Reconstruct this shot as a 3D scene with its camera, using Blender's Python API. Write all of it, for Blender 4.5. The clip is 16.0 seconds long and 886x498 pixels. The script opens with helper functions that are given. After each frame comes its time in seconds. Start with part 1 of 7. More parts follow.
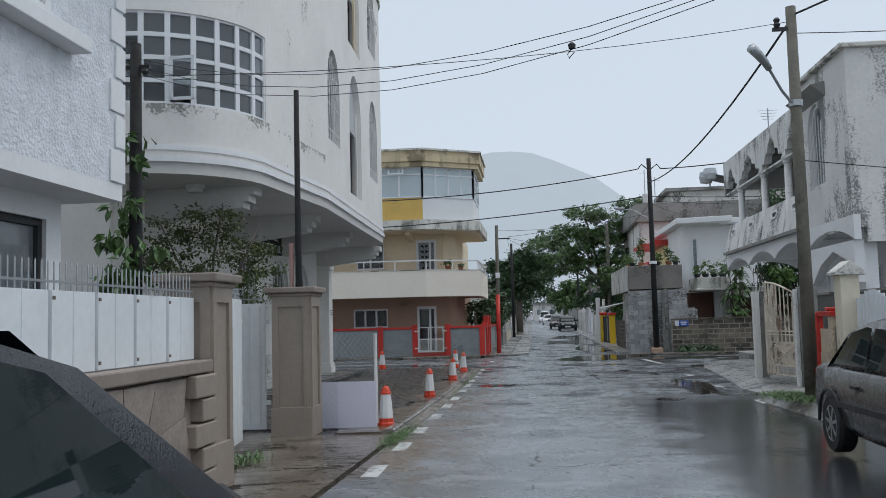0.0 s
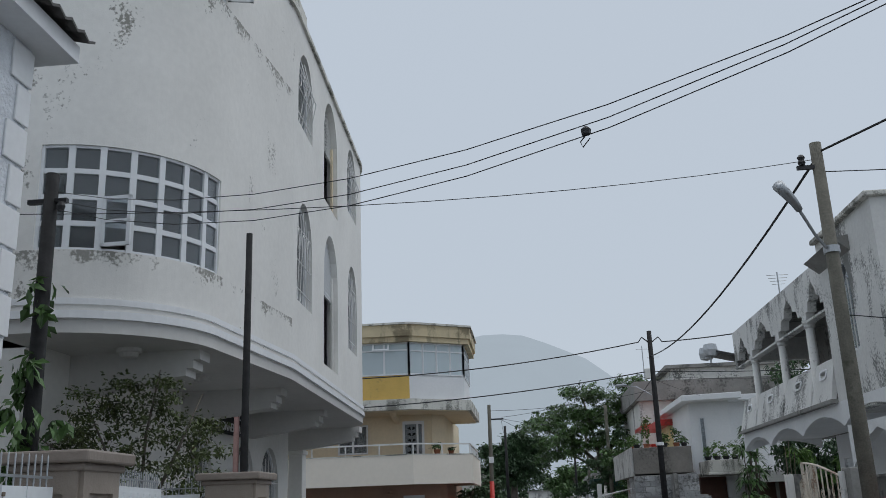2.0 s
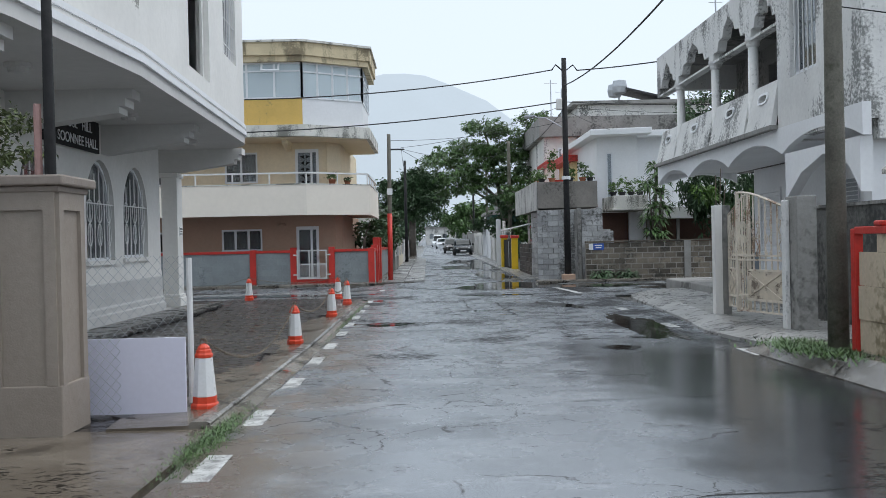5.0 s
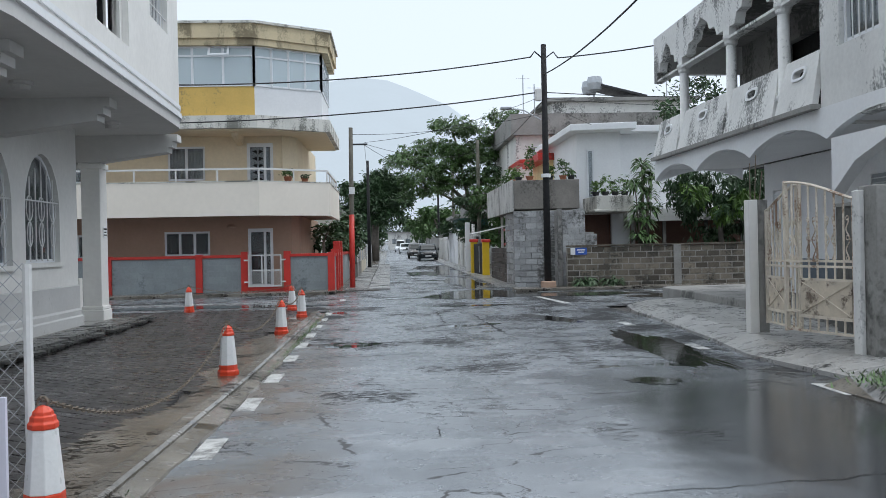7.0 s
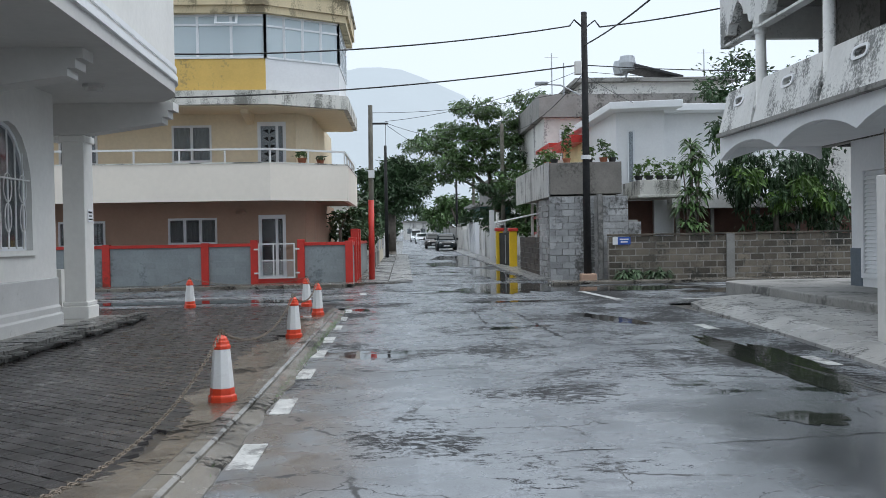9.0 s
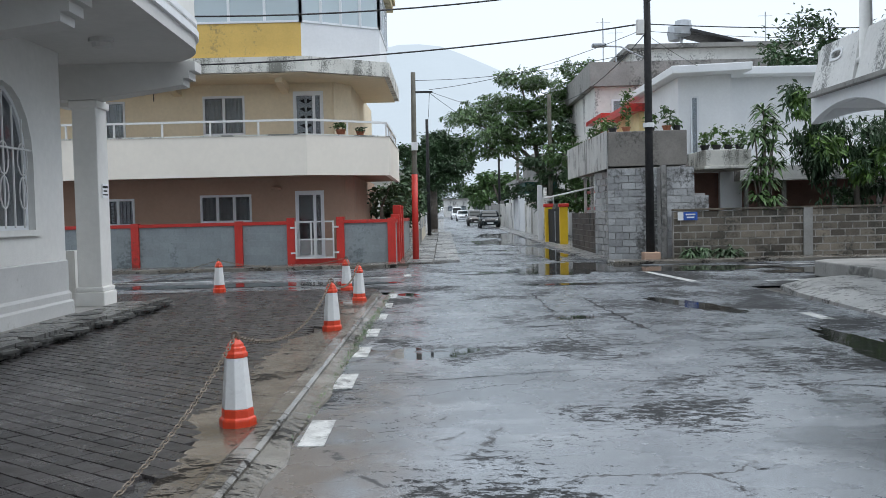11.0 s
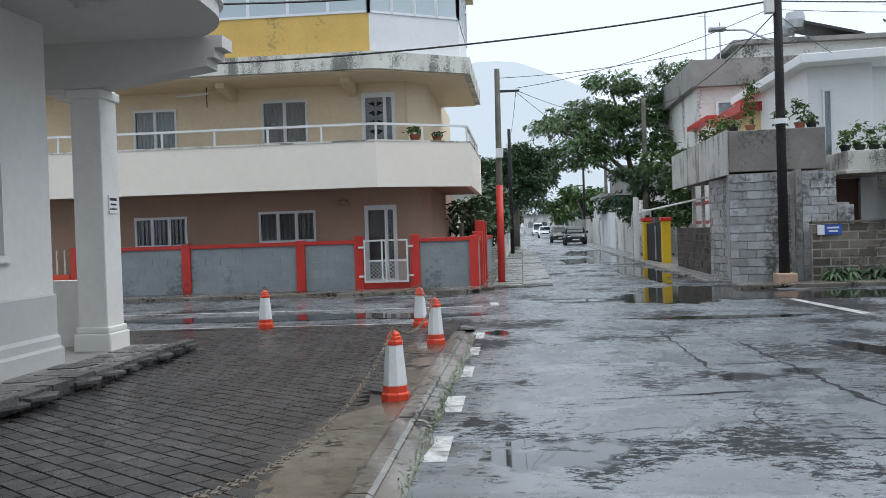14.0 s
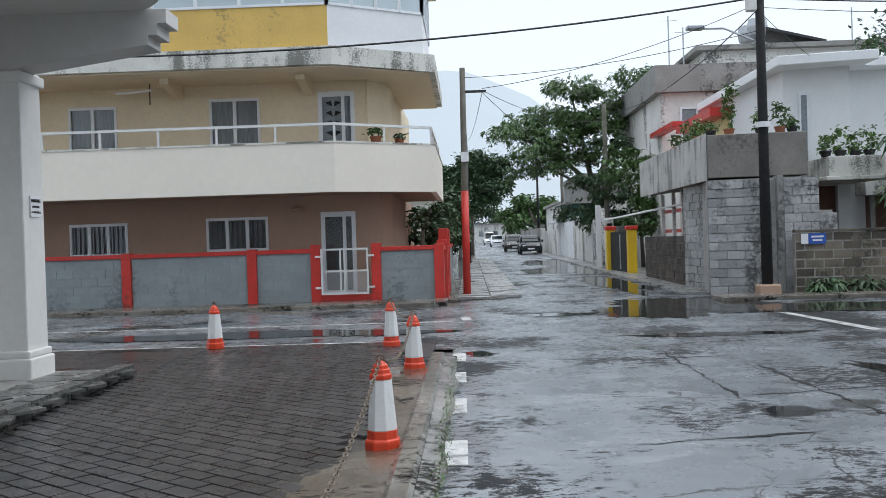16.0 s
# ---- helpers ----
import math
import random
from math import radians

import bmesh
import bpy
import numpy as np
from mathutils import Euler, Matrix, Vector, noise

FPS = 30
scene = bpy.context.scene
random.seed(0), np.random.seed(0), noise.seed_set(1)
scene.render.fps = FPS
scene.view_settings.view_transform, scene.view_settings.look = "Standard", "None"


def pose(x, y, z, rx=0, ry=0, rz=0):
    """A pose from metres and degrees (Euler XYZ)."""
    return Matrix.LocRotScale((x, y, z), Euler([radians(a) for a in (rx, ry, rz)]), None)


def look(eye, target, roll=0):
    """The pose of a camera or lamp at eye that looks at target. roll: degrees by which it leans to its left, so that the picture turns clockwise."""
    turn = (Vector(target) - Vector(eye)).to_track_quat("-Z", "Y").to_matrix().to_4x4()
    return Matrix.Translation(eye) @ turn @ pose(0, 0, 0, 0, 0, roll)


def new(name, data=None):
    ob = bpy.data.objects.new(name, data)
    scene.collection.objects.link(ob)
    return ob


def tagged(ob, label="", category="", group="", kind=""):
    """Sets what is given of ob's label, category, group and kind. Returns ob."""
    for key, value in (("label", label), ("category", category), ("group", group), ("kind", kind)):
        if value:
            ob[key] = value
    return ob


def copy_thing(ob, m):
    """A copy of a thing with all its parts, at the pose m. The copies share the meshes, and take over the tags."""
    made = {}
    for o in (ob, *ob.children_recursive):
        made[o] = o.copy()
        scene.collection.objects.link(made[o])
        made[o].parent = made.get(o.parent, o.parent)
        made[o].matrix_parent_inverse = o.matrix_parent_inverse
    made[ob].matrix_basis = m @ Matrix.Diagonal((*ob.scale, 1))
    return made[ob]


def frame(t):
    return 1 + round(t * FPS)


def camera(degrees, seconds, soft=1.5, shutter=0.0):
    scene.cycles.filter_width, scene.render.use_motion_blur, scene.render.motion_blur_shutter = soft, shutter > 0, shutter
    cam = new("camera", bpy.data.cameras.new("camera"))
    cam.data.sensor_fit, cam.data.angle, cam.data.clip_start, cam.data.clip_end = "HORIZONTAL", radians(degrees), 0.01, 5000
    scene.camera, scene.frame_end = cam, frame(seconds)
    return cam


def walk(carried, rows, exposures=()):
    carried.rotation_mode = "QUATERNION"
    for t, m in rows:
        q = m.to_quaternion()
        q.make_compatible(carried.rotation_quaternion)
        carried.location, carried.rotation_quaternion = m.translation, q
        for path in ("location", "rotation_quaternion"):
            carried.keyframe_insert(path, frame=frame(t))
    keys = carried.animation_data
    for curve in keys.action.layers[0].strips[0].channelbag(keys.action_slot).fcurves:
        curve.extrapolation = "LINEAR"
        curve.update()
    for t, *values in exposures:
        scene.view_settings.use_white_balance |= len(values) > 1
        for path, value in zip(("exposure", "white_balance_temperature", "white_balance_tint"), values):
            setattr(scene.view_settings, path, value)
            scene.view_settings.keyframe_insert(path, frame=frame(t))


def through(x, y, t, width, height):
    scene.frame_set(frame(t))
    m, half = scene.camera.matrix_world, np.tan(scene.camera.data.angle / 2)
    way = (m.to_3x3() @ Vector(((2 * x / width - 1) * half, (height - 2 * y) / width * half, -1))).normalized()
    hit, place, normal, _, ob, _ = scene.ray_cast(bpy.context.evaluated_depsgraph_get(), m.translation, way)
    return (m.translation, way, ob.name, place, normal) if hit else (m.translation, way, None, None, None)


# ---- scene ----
cam = camera(52.0, 16.0, soft=0.6)
PATH = [
    (0, (-0.286, -3.942, 1.664), (-0.486, -1.958, 1.819), -1.5),
    (0.5, (-0.28, -3.379, 1.655), (-0.493, -1.4, 1.852), -0.9),
    (1, (-0.31, -2.774, 1.671), (-0.53, -0.884, 2.288), -0.5),
    (1.5, (-0.343, -2.184, 1.703), (-0.562, -0.367, 2.509), -1.7),
    (2, (-0.39, -1.593, 1.702), (-0.552, 0.323, 2.252), -2.1),
    (2.5, (-0.4, -1.185, 1.649), (-0.483, 0.801, 1.875), -1.9),
    (3, (-0.438, -0.832, 1.63), (-0.469, 1.167, 1.688), -1.5),
    (3.5, (-0.437, -0.455, 1.617), (-0.457, 1.545, 1.633), -1.2),
    (4, (-0.432, 0.068, 1.612), (-0.454, 2.067, 1.607), -1.3),
    (4.5, (-0.465, 0.628, 1.6), (-0.464, 2.628, 1.582), -1.3),
    (7, (-0.639, 4.426, 1.533), (-0.523, 6.423, 1.526), -1.2),
    (7.5, (-0.714, 5.22, 1.536), (-0.591, 7.217, 1.528), -1.1),
    (8, (-0.816, 5.942, 1.52), (-0.695, 7.938, 1.508), -1.0),
    (8.5, (-0.88, 6.59, 1.5), (-0.775, 8.587, 1.48), -1.0),
    (9, (-0.953, 7.202, 1.488), (-0.867, 9.2, 1.46), -1.0),
    (11.5, (-1.209, 9.77, 1.453), (-1.236, 11.768, 1.374), -1.5),
    (12, (-1.256, 10.394, 1.468), (-1.31, 12.392, 1.39), -1.6),
    (12.5, (-1.267, 11.033, 1.437), (-1.352, 13.03, 1.369), -1.6),
    (13, (-1.268, 11.658, 1.459), (-1.386, 13.654, 1.4), -1.8),
    (13.5, (-1.333, 12.248, 1.469), (-1.479, 14.242, 1.422), -1.8),
    (14, (-1.454, 12.817, 1.452), (-1.628, 14.809, 1.419), -1.9),
    (14.5, (-1.607, 13.262, 1.403), (-1.793, 15.253, 1.384), -1.8),
    (15, (-1.713, 13.622, 1.386), (-1.882, 15.615, 1.373), -1.9),
    (15.5, (-1.832, 13.892, 1.407), (-1.953, 15.888, 1.393), -1.8),
    (16, (-1.933, 14.282, 1.455), (-1.993, 16.281, 1.438), -1.8),
]
walk(cam, [(t, look(eye, target, roll)) for t, eye, target, roll in PATH],
     exposures=[(0, 0.10), (0.5, 0.20), (1, -0.02), (1.5, -0.22), (2, -0.22), (2.5, 0.0), (3, 0.28), (3.5, 0.4), (7, 0.53), (9, 0.55), (11.5, 0.66), (16, 0.66)])

# ---------------- light ----------------
world = bpy.data.worlds.new("overcast_sky")
scene.world = world
world.use_nodes = True
wn, wl = world.node_tree.nodes, world.node_tree.links
sky = wn.new("ShaderNodeTexSky")
sky.sky_type, sky.sun_disc = "NISHITA", False
sky.sun_elevation, sky.sun_rotation = radians(72), radians(68)
sky.air_density, sky.dust_density = 1.0, 3.0
bright = wn.new("ShaderNodeMix")
bright.data_type = "RGBA"
bright.inputs["Factor"].default_value = 0.86
dim = wn.new("ShaderNodeVectorMath")
dim.operation = "SCALE"
dim.inputs["Scale"].default_value = 0.10
wl.new(sky.outputs[0], dim.inputs[0])
wl.new(dim.outputs[0], bright.inputs["A"])
bright.inputs["B"].default_value = (0.645, 0.725, 0.82, 1)
wl.new(bright.outputs["Result"], wn["Background"].inputs["Color"])
wn["Background"].inputs["Strength"].default_value = 1.0
sun = new("sun", bpy.data.lights.new("sun", "SUN"))
sun.data.energy, sun.data.angle, sun.data.color = 1.4, radians(80), (0.98, 0.98, 0.98)
sun.matrix_world = look((15, 6, 50), (0, 0, 0))


# ---------------- building helpers ----------------
from mathutils.geometry import tessellate_polygon


def ground_z(y):
    """Height of the street: it falls gently to the crossing and climbs beyond it."""
    return 0.015 * max(0.0, 15 - y) + 0.006 * max(0.0, y - 36)


class Geo:
    """A plain collection of vertices and faces."""

    def __init__(self):
        self.v, self.f = [], []

    def add(self, verts, faces):
        n = len(self.v)
        self.v += [tuple(p) for p in verts]
        self.f += [tuple(i + n for i in face) for face in faces]
        return self

    def box(self, x0, x1, y0, y1, z0, z1, m=None):
        c = [Vector((x, y, z)) for z in (z0, z1) for y in (y0, y1) for x in (x0, x1)]
        if m is not None:
            c = [m @ p for p in c]
        return self.add(c, [(0, 2, 3, 1), (4, 5, 7, 6), (0, 1, 5, 4), (2, 6, 7, 3), (0, 4, 6, 2), (1, 3, 7, 5)])

    def bar(self, a, b, w, h):
        """A square bar from a to b."""
        a, b = Vector(a), Vector(b)
        m = Matrix.Translation(a) @ (b - a).to_track_quat("Z", "Y").to_matrix().to_4x4()
        return self.box(-w / 2, w / 2, -h / 2, h / 2, 0, (b - a).length, m)

    def rings(self, rings, closed=True, caps=True):
        n = len(rings[0])
        base = len(self.v)
        for r in rings:
            self.v += [tuple(p) for p in r]
        last = n if closed else n - 1
        for k in range(len(rings) - 1):
            for i in range(last):
                j = (i + 1) % n
                self.f.append((base + k * n + i, base + k * n + j, base + (k + 1) * n + j, base + (k + 1) * n + i))
        if caps and closed:
            self.f.append(tuple(base + i for i in reversed(range(n))))
            self.f.append(tuple(base + (len(rings) - 1) * n + i for i in range(n)))
        return self

    def prism(self, poly, z0, z1):
        return self.rings([[(x, y, z0) for x, y in poly], [(x, y, z1) for x, y in poly]])

    def tube(self, pts, r, n=6, r1=None):
        pts = [Vector(p) for p in pts]
        out = []
        for i, p in enumerate(pts):
            d = (pts[min(i + 1, len(pts) - 1)] - pts[max(i - 1, 0)]).normalized()
            q = d.to_track_quat("Z", "Y")
            rr = r if r1 is None else r + (r1 - r) * i / max(1, len(pts) - 1)
            out.append([p + q @ Vector((rr * math.cos(a), rr * math.sin(a), 0)) for a in [2 * math.pi * k / n for k in range(n)]])
        return self.rings(out)

    def lathe(self, profile, n=16, at=(0, 0, 0), turn=0.0):
        return self.rings([[(at[0] + r * math.cos(turn + 2 * math.pi * k / n), at[1] + r * math.sin(turn + 2 * math.pi * k / n), at[2] + z) for k in range(n)] for r, z in profile])

    def panel(self, outline, holes, at, thick):
        """A wall of the given outline (u, v) with holes; at(u, v, d) gives the place at depth d."""
        loops = [outline, *holes]
        tris = tessellate_polygon([[Vector((u, v, 0)) for u, v in lp] for lp in loops])
        flat = [p for lp in loops for p in lp]
        n = len(flat)
        verts = [at(u, v, 0) for u, v in flat] + [at(u, v, thick) for u, v in flat]
        faces = [tuple(t) for t in tris] + [tuple(i + n for i in reversed(t)) for t in tris]
        k = 0
        for lp in loops:
            for i in range(len(lp)):
                a, b = k + i, k + (i + 1) % len(lp)
                faces.append((a, b, b + n, a + n))
            k += len(lp)
        return self.add(verts, faces)


def mesh_of(name, g, material, smooth=False):
    me = bpy.data.meshes.new(name)
    me.from_pydata(g.v, [], g.f)
    me.materials.append(material)
    if smooth:
        me.shade_smooth()
    bm = bmesh.new()
    bm.from_mesh(me)
    bmesh.ops.recalc_face_normals(bm, faces=bm.faces)
    bm.to_mesh(me)
    bm.free()
    me.update()
    return me


def part(name, g, material, parent=None, label="", smooth=False, bevel=0.0):
    ob = new(name, mesh_of(name, g, material, smooth))
    if parent is not None:
        ob.parent = parent
    if label:
        ob["label"] = label
    if bevel:
        mod = ob.modifiers.new("bevel", "BEVEL")
        mod.width, mod.segments, mod.limit_method = bevel, 2, "ANGLE"
    return ob


def thing(name, label, category, group="", at=None, kind=""):
    ob = new(name)
    ob.empty_display_size = 0.2
    if at is not None:
        ob.matrix_basis = at
    return tagged(ob, label, category, group, kind)


def piece(name, me, parent, m):
    ob = new(name, me)
    ob.parent = parent
    ob.matrix_basis = m
    return ob


def arch(u0, u1, v0, v1, n=10):
    """An opening with a rounded head that reaches v1."""
    r = (u1 - u0) / 2
    c, h = (u0 + u1) / 2, min(v1 - v0, r * 1.25)
    return [(u0, v0), (u1, v0)] + [(c + r * math.cos(a), v1 - h + h * math.sin(a)) for a in [math.pi * k / n for k in range(n + 1)]]


def rect(u0, u1, v0, v1):
    return [(u0, v0), (u1, v0), (u1, v1), (u0, v1)]


def sag(a, b, drop, n=14):
    a, b = Vector(a), Vector(b)
    return [a.lerp(b, k / n) - Vector((0, 0, drop * 4 * (k / n) * (1 - k / n))) for k in range(n + 1)]


# ---------------- materials ----------------
def mat(name, col, rough=0.7, metal=0.0, var=0.12, scale=1.5, bump=0.15, bscale=40, dist=0.01, stain=0.0, stain_col=(0.08, 0.08, 0.075),
        stain_scale=1.2, streak=0.25, rnd=0.0, spec=0.5, island=False, sills=()):
    m = bpy.data.materials.new(name)
    m.use_nodes = True
    t = m.node_tree
    nd, ln = t.nodes, t.links
    bs = nd["Principled BSDF"]
    bs.inputs["Roughness"].default_value, bs.inputs["Metallic"].default_value = rough, metal
    bs.inputs["Specular IOR Level"].default_value = spec
    co = nd.new("ShaderNodeNewGeometry")

    def noise_of(s, detail=4.0, stretch=None):
        n = nd.new("ShaderNodeTexNoise")
        n.inputs["Scale"].default_value, n.inputs["Detail"].default_value = s, detail
        if stretch:
            mp = nd.new("ShaderNodeMapping")
            mp.inputs["Scale"].default_value = stretch
            ln.new(co.outputs["Position"], mp.inputs[0])
            ln.new(mp.outputs[0], n.inputs["Vector"])
        else:
            ln.new(co.outputs["Position"], n.inputs["Vector"])
        return n.outputs["Fac"]

    def ramp(src, lo, hi, a=0.0, b=1.0):
        r = nd.new("ShaderNodeMapRange")
        for key, val in (("From Min", lo), ("From Max", hi), ("To Min", a), ("To Max", b)):
            r.inputs[key].default_value = val
        ln.new(src, r.inputs["Value"])
        return r.outputs[0]

    def times(a, b):
        x = nd.new("ShaderNodeMath")
        x.operation = "MULTIPLY"
        ln.new(a, x.inputs[0])
        ln.new(b, x.inputs[1])
        return x.outputs[0]

    big = ramp(noise_of(scale), 0.3, 0.7, 1 - var, 1 + var)
    fine = ramp(noise_of(scale * 14, 3), 0.3, 0.7, 1 - var * 0.6, 1 + var * 0.6)
    value = times(big, fine)
    if rnd:
        if island:
            gi = nd.new("ShaderNodeNewGeometry")
            value = times(value, ramp(gi.outputs["Random Per Island"], 0, 1, 1 - rnd, 1 + rnd))
        else:
            oi = nd.new("ShaderNodeObjectInfo")
            value = times(value, ramp(oi.outputs["Random"], 0, 1, 1 - rnd, 1 + rnd))
    tint = nd.new("ShaderNodeVectorMath")
    tint.operation = "SCALE"
    tint.inputs[0].default_value = col
    ln.new(value, tint.inputs["Scale"])
    colour = tint.outputs[0]
    if stain:
        tall = noise_of(stain_scale, 10, (1, 1, streak))
        patch = ramp(noise_of(stain_scale * 0.4, 4), 0.35, 0.65, 0.7, 1.3)
        speck = ramp(noise_of(stain_scale * 9, 6), 0.3, 0.7, 0.75, 1.25)
        s = ramp(times(times(tall, patch), speck), 0.66 - stain * 0.24, 0.82 - stain * 0.18, 0.0, 0.85)
        for z0, z1 in sills:
            xyz = nd.new("ShaderNodeSeparateXYZ")
            ln.new(co.outputs["Position"], xyz.inputs[0])
            lift = times(ramp(xyz.outputs["Z"], z0, z1), ramp(xyz.outputs["Z"], z1, z1 + 0.05, 1.0, 0.0))
            more = ramp(times(times(tall, speck), lift), 0.42, 0.52, 0.0, 0.8)
            mxm = nd.new("ShaderNodeMath")
            mxm.operation = "MAXIMUM"
            ln.new(s, mxm.inputs[0])
            ln.new(more, mxm.inputs[1])
            s = mxm.outputs[0]
        mx = nd.new("ShaderNodeMix")
        mx.data_type = "RGBA"
        ln.new(s, mx.inputs["Factor"])
        ln.new(colour, mx.inputs["A"])
        mx.inputs["B"].default_value = (*stain_col, 1)
        colour = mx.outputs["Result"]
    ln.new(colour, bs.inputs["Base Color"])
    ln.new(ramp(noise_of(scale * 5), 0.3, 0.7, max(0.02, rough - 0.1), min(1, rough + 0.1)), bs.inputs["Roughness"])
    if bump:
        bp = nd.new("ShaderNodeBump")
        bp.inputs["Strength"].default_value, bp.inputs["Distance"].default_value = bump, dist
        ln.new(noise_of(bscale, 5), bp.inputs["Height"])
        ln.new(bp.outputs[0], bs.inputs["Normal"])
    return m


def wet(name, col, col2, puddle=0.5, scale=0.35, rough_patch=0.55, film=0.13, tone=(0.16, 0.13, 0.10)):
    """A wet ground: a smooth water film over most of it, coarse dark patches that break through and muddy stains."""
    m = bpy.data.materials.new(name)
    m.use_nodes = True
    nd, ln = m.node_tree.nodes, m.node_tree.links
    bs = nd["Principled BSDF"]
    co = nd.new("ShaderNodeNewGeometry")

    def noise_of(s, detail, st=(1, 1, 1), rough=0.55):
        n = nd.new("ShaderNodeTexNoise")
        n.inputs["Scale"].default_value, n.inputs["Detail"].default_value, n.inputs["Roughness"].default_value = s, detail, rough
        mp = nd.new("ShaderNodeMapping")
        mp.inputs["Scale"].default_value = st
        ln.new(co.outputs["Position"], mp.inputs[0])
        ln.new(mp.outputs[0], n.inputs["Vector"])
        return n.outputs["Fac"]

    def ramp(src, lo, hi, a=0.0, b=1.0):
        r = nd.new("ShaderNodeMapRange")
        for key, val in (("From Min", lo), ("From Max", hi), ("To Min", a), ("To Max", b)):
            r.inputs[key].default_value = val
        ln.new(src, r.inputs["Value"])
        return r.outputs[0]

    def blend(fac, a, b):
        x = nd.new("ShaderNodeMix")
        x.data_type = "RGBA"
        ln.new(fac, x.inputs["Factor"])
        for key, val in (("A", a), ("B", b)):
            if isinstance(val, tuple):
                x.inputs[key].default_value = (*val, 1)
            else:
                ln.new(val, x.inputs[key])
        return x.outputs["Result"]

    def mix(fac, a, b):
        x = nd.new("ShaderNodeMix")
        ln.new(fac, x.inputs["Factor"])
        for key, val in (("A", a), ("B", b)):
            if isinstance(val, float):
                x.inputs[key].default_value = val
            else:
                ln.new(val, x.inputs[key])
        return x.outputs["Result"]

    many = nd.new("ShaderNodeMath")
    many.operation = "MULTIPLY"
    ln.new(noise_of(scale * 9.0, 7, (0.8, 1.6, 1), 0.7), many.inputs[0])
    ln.new(ramp(noise_of(scale * 1.3, 4), 0.38, 0.64, 0.62, 1.28), many.inputs[1])
    speck = nd.new("ShaderNodeMath")
    speck.operation = "ADD"
    ln.new(many.outputs[0], speck.inputs[0])
    ln.new(ramp(noise_of(26, 5, (1, 1.6, 1), 0.7), 0.3, 0.7, -0.24, 0.22), speck.inputs[1])
    worn = speck.outputs[0]
    coarse = ramp(worn, rough_patch, rough_patch + 0.05)
    pool = ramp(noise_of(scale * 0.9, 6), puddle, puddle + 0.035)
    out = blend(ramp(noise_of(scale * 1.7, 5), 0.42, 0.58), col, col2)
    out = blend(ramp(noise_of(scale * 1.1, 7), 0.60, 0.70, 0.0, 0.55), out, tone)
    grain = ramp(noise_of(150, 3), 0.3, 0.7, 0.5, 1.5)
    sc = nd.new("ShaderNodeVectorMath")
    sc.operation = "SCALE"
    ln.new(out, sc.inputs[0])
    ln.new(grain, sc.inputs["Scale"])
    out = sc.outputs[0]
    out = blend(coarse, out, tuple(c * 0.15 for c in col))
    rough = mix(coarse, ramp(noise_of(scale * 6, 5), 0.35, 0.65, film, film + 0.12), 0.5)
    rough = mix(pool, rough, 0.025)
    out = blend(pool, out, tuple(c * 0.55 for c in col))
    ln.new(out, bs.inputs["Base Color"])
    ln.new(rough, bs.inputs["Roughness"])
    strength = mix(pool, mix(coarse, 0.1, 0.9), 0.0)
    bp = nd.new("ShaderNodeBump")
    bp.inputs["Distance"].default_value = 0.004
    ln.new(strength, bp.inputs["Strength"])
    ln.new(noise_of(85, 3), bp.inputs["Height"])
    b2 = nd.new("ShaderNodeBump")
    b2.inputs["Distance"].default_value = 0.02
    ln.new(ramp(pool, 0, 1, 0.22, 0.0), b2.inputs["Strength"])
    ln.new(noise_of(2.2, 4), b2.inputs["Height"])
    ln.new(b2.outputs[0], bp.inputs["Normal"])
    ln.new(bp.outputs[0], bs.inputs["Normal"])
    ln.new(mix(pool, mix(coarse, 0.5, 0.06), 0.5), bs.inputs["Specular IOR Level"])
    return m


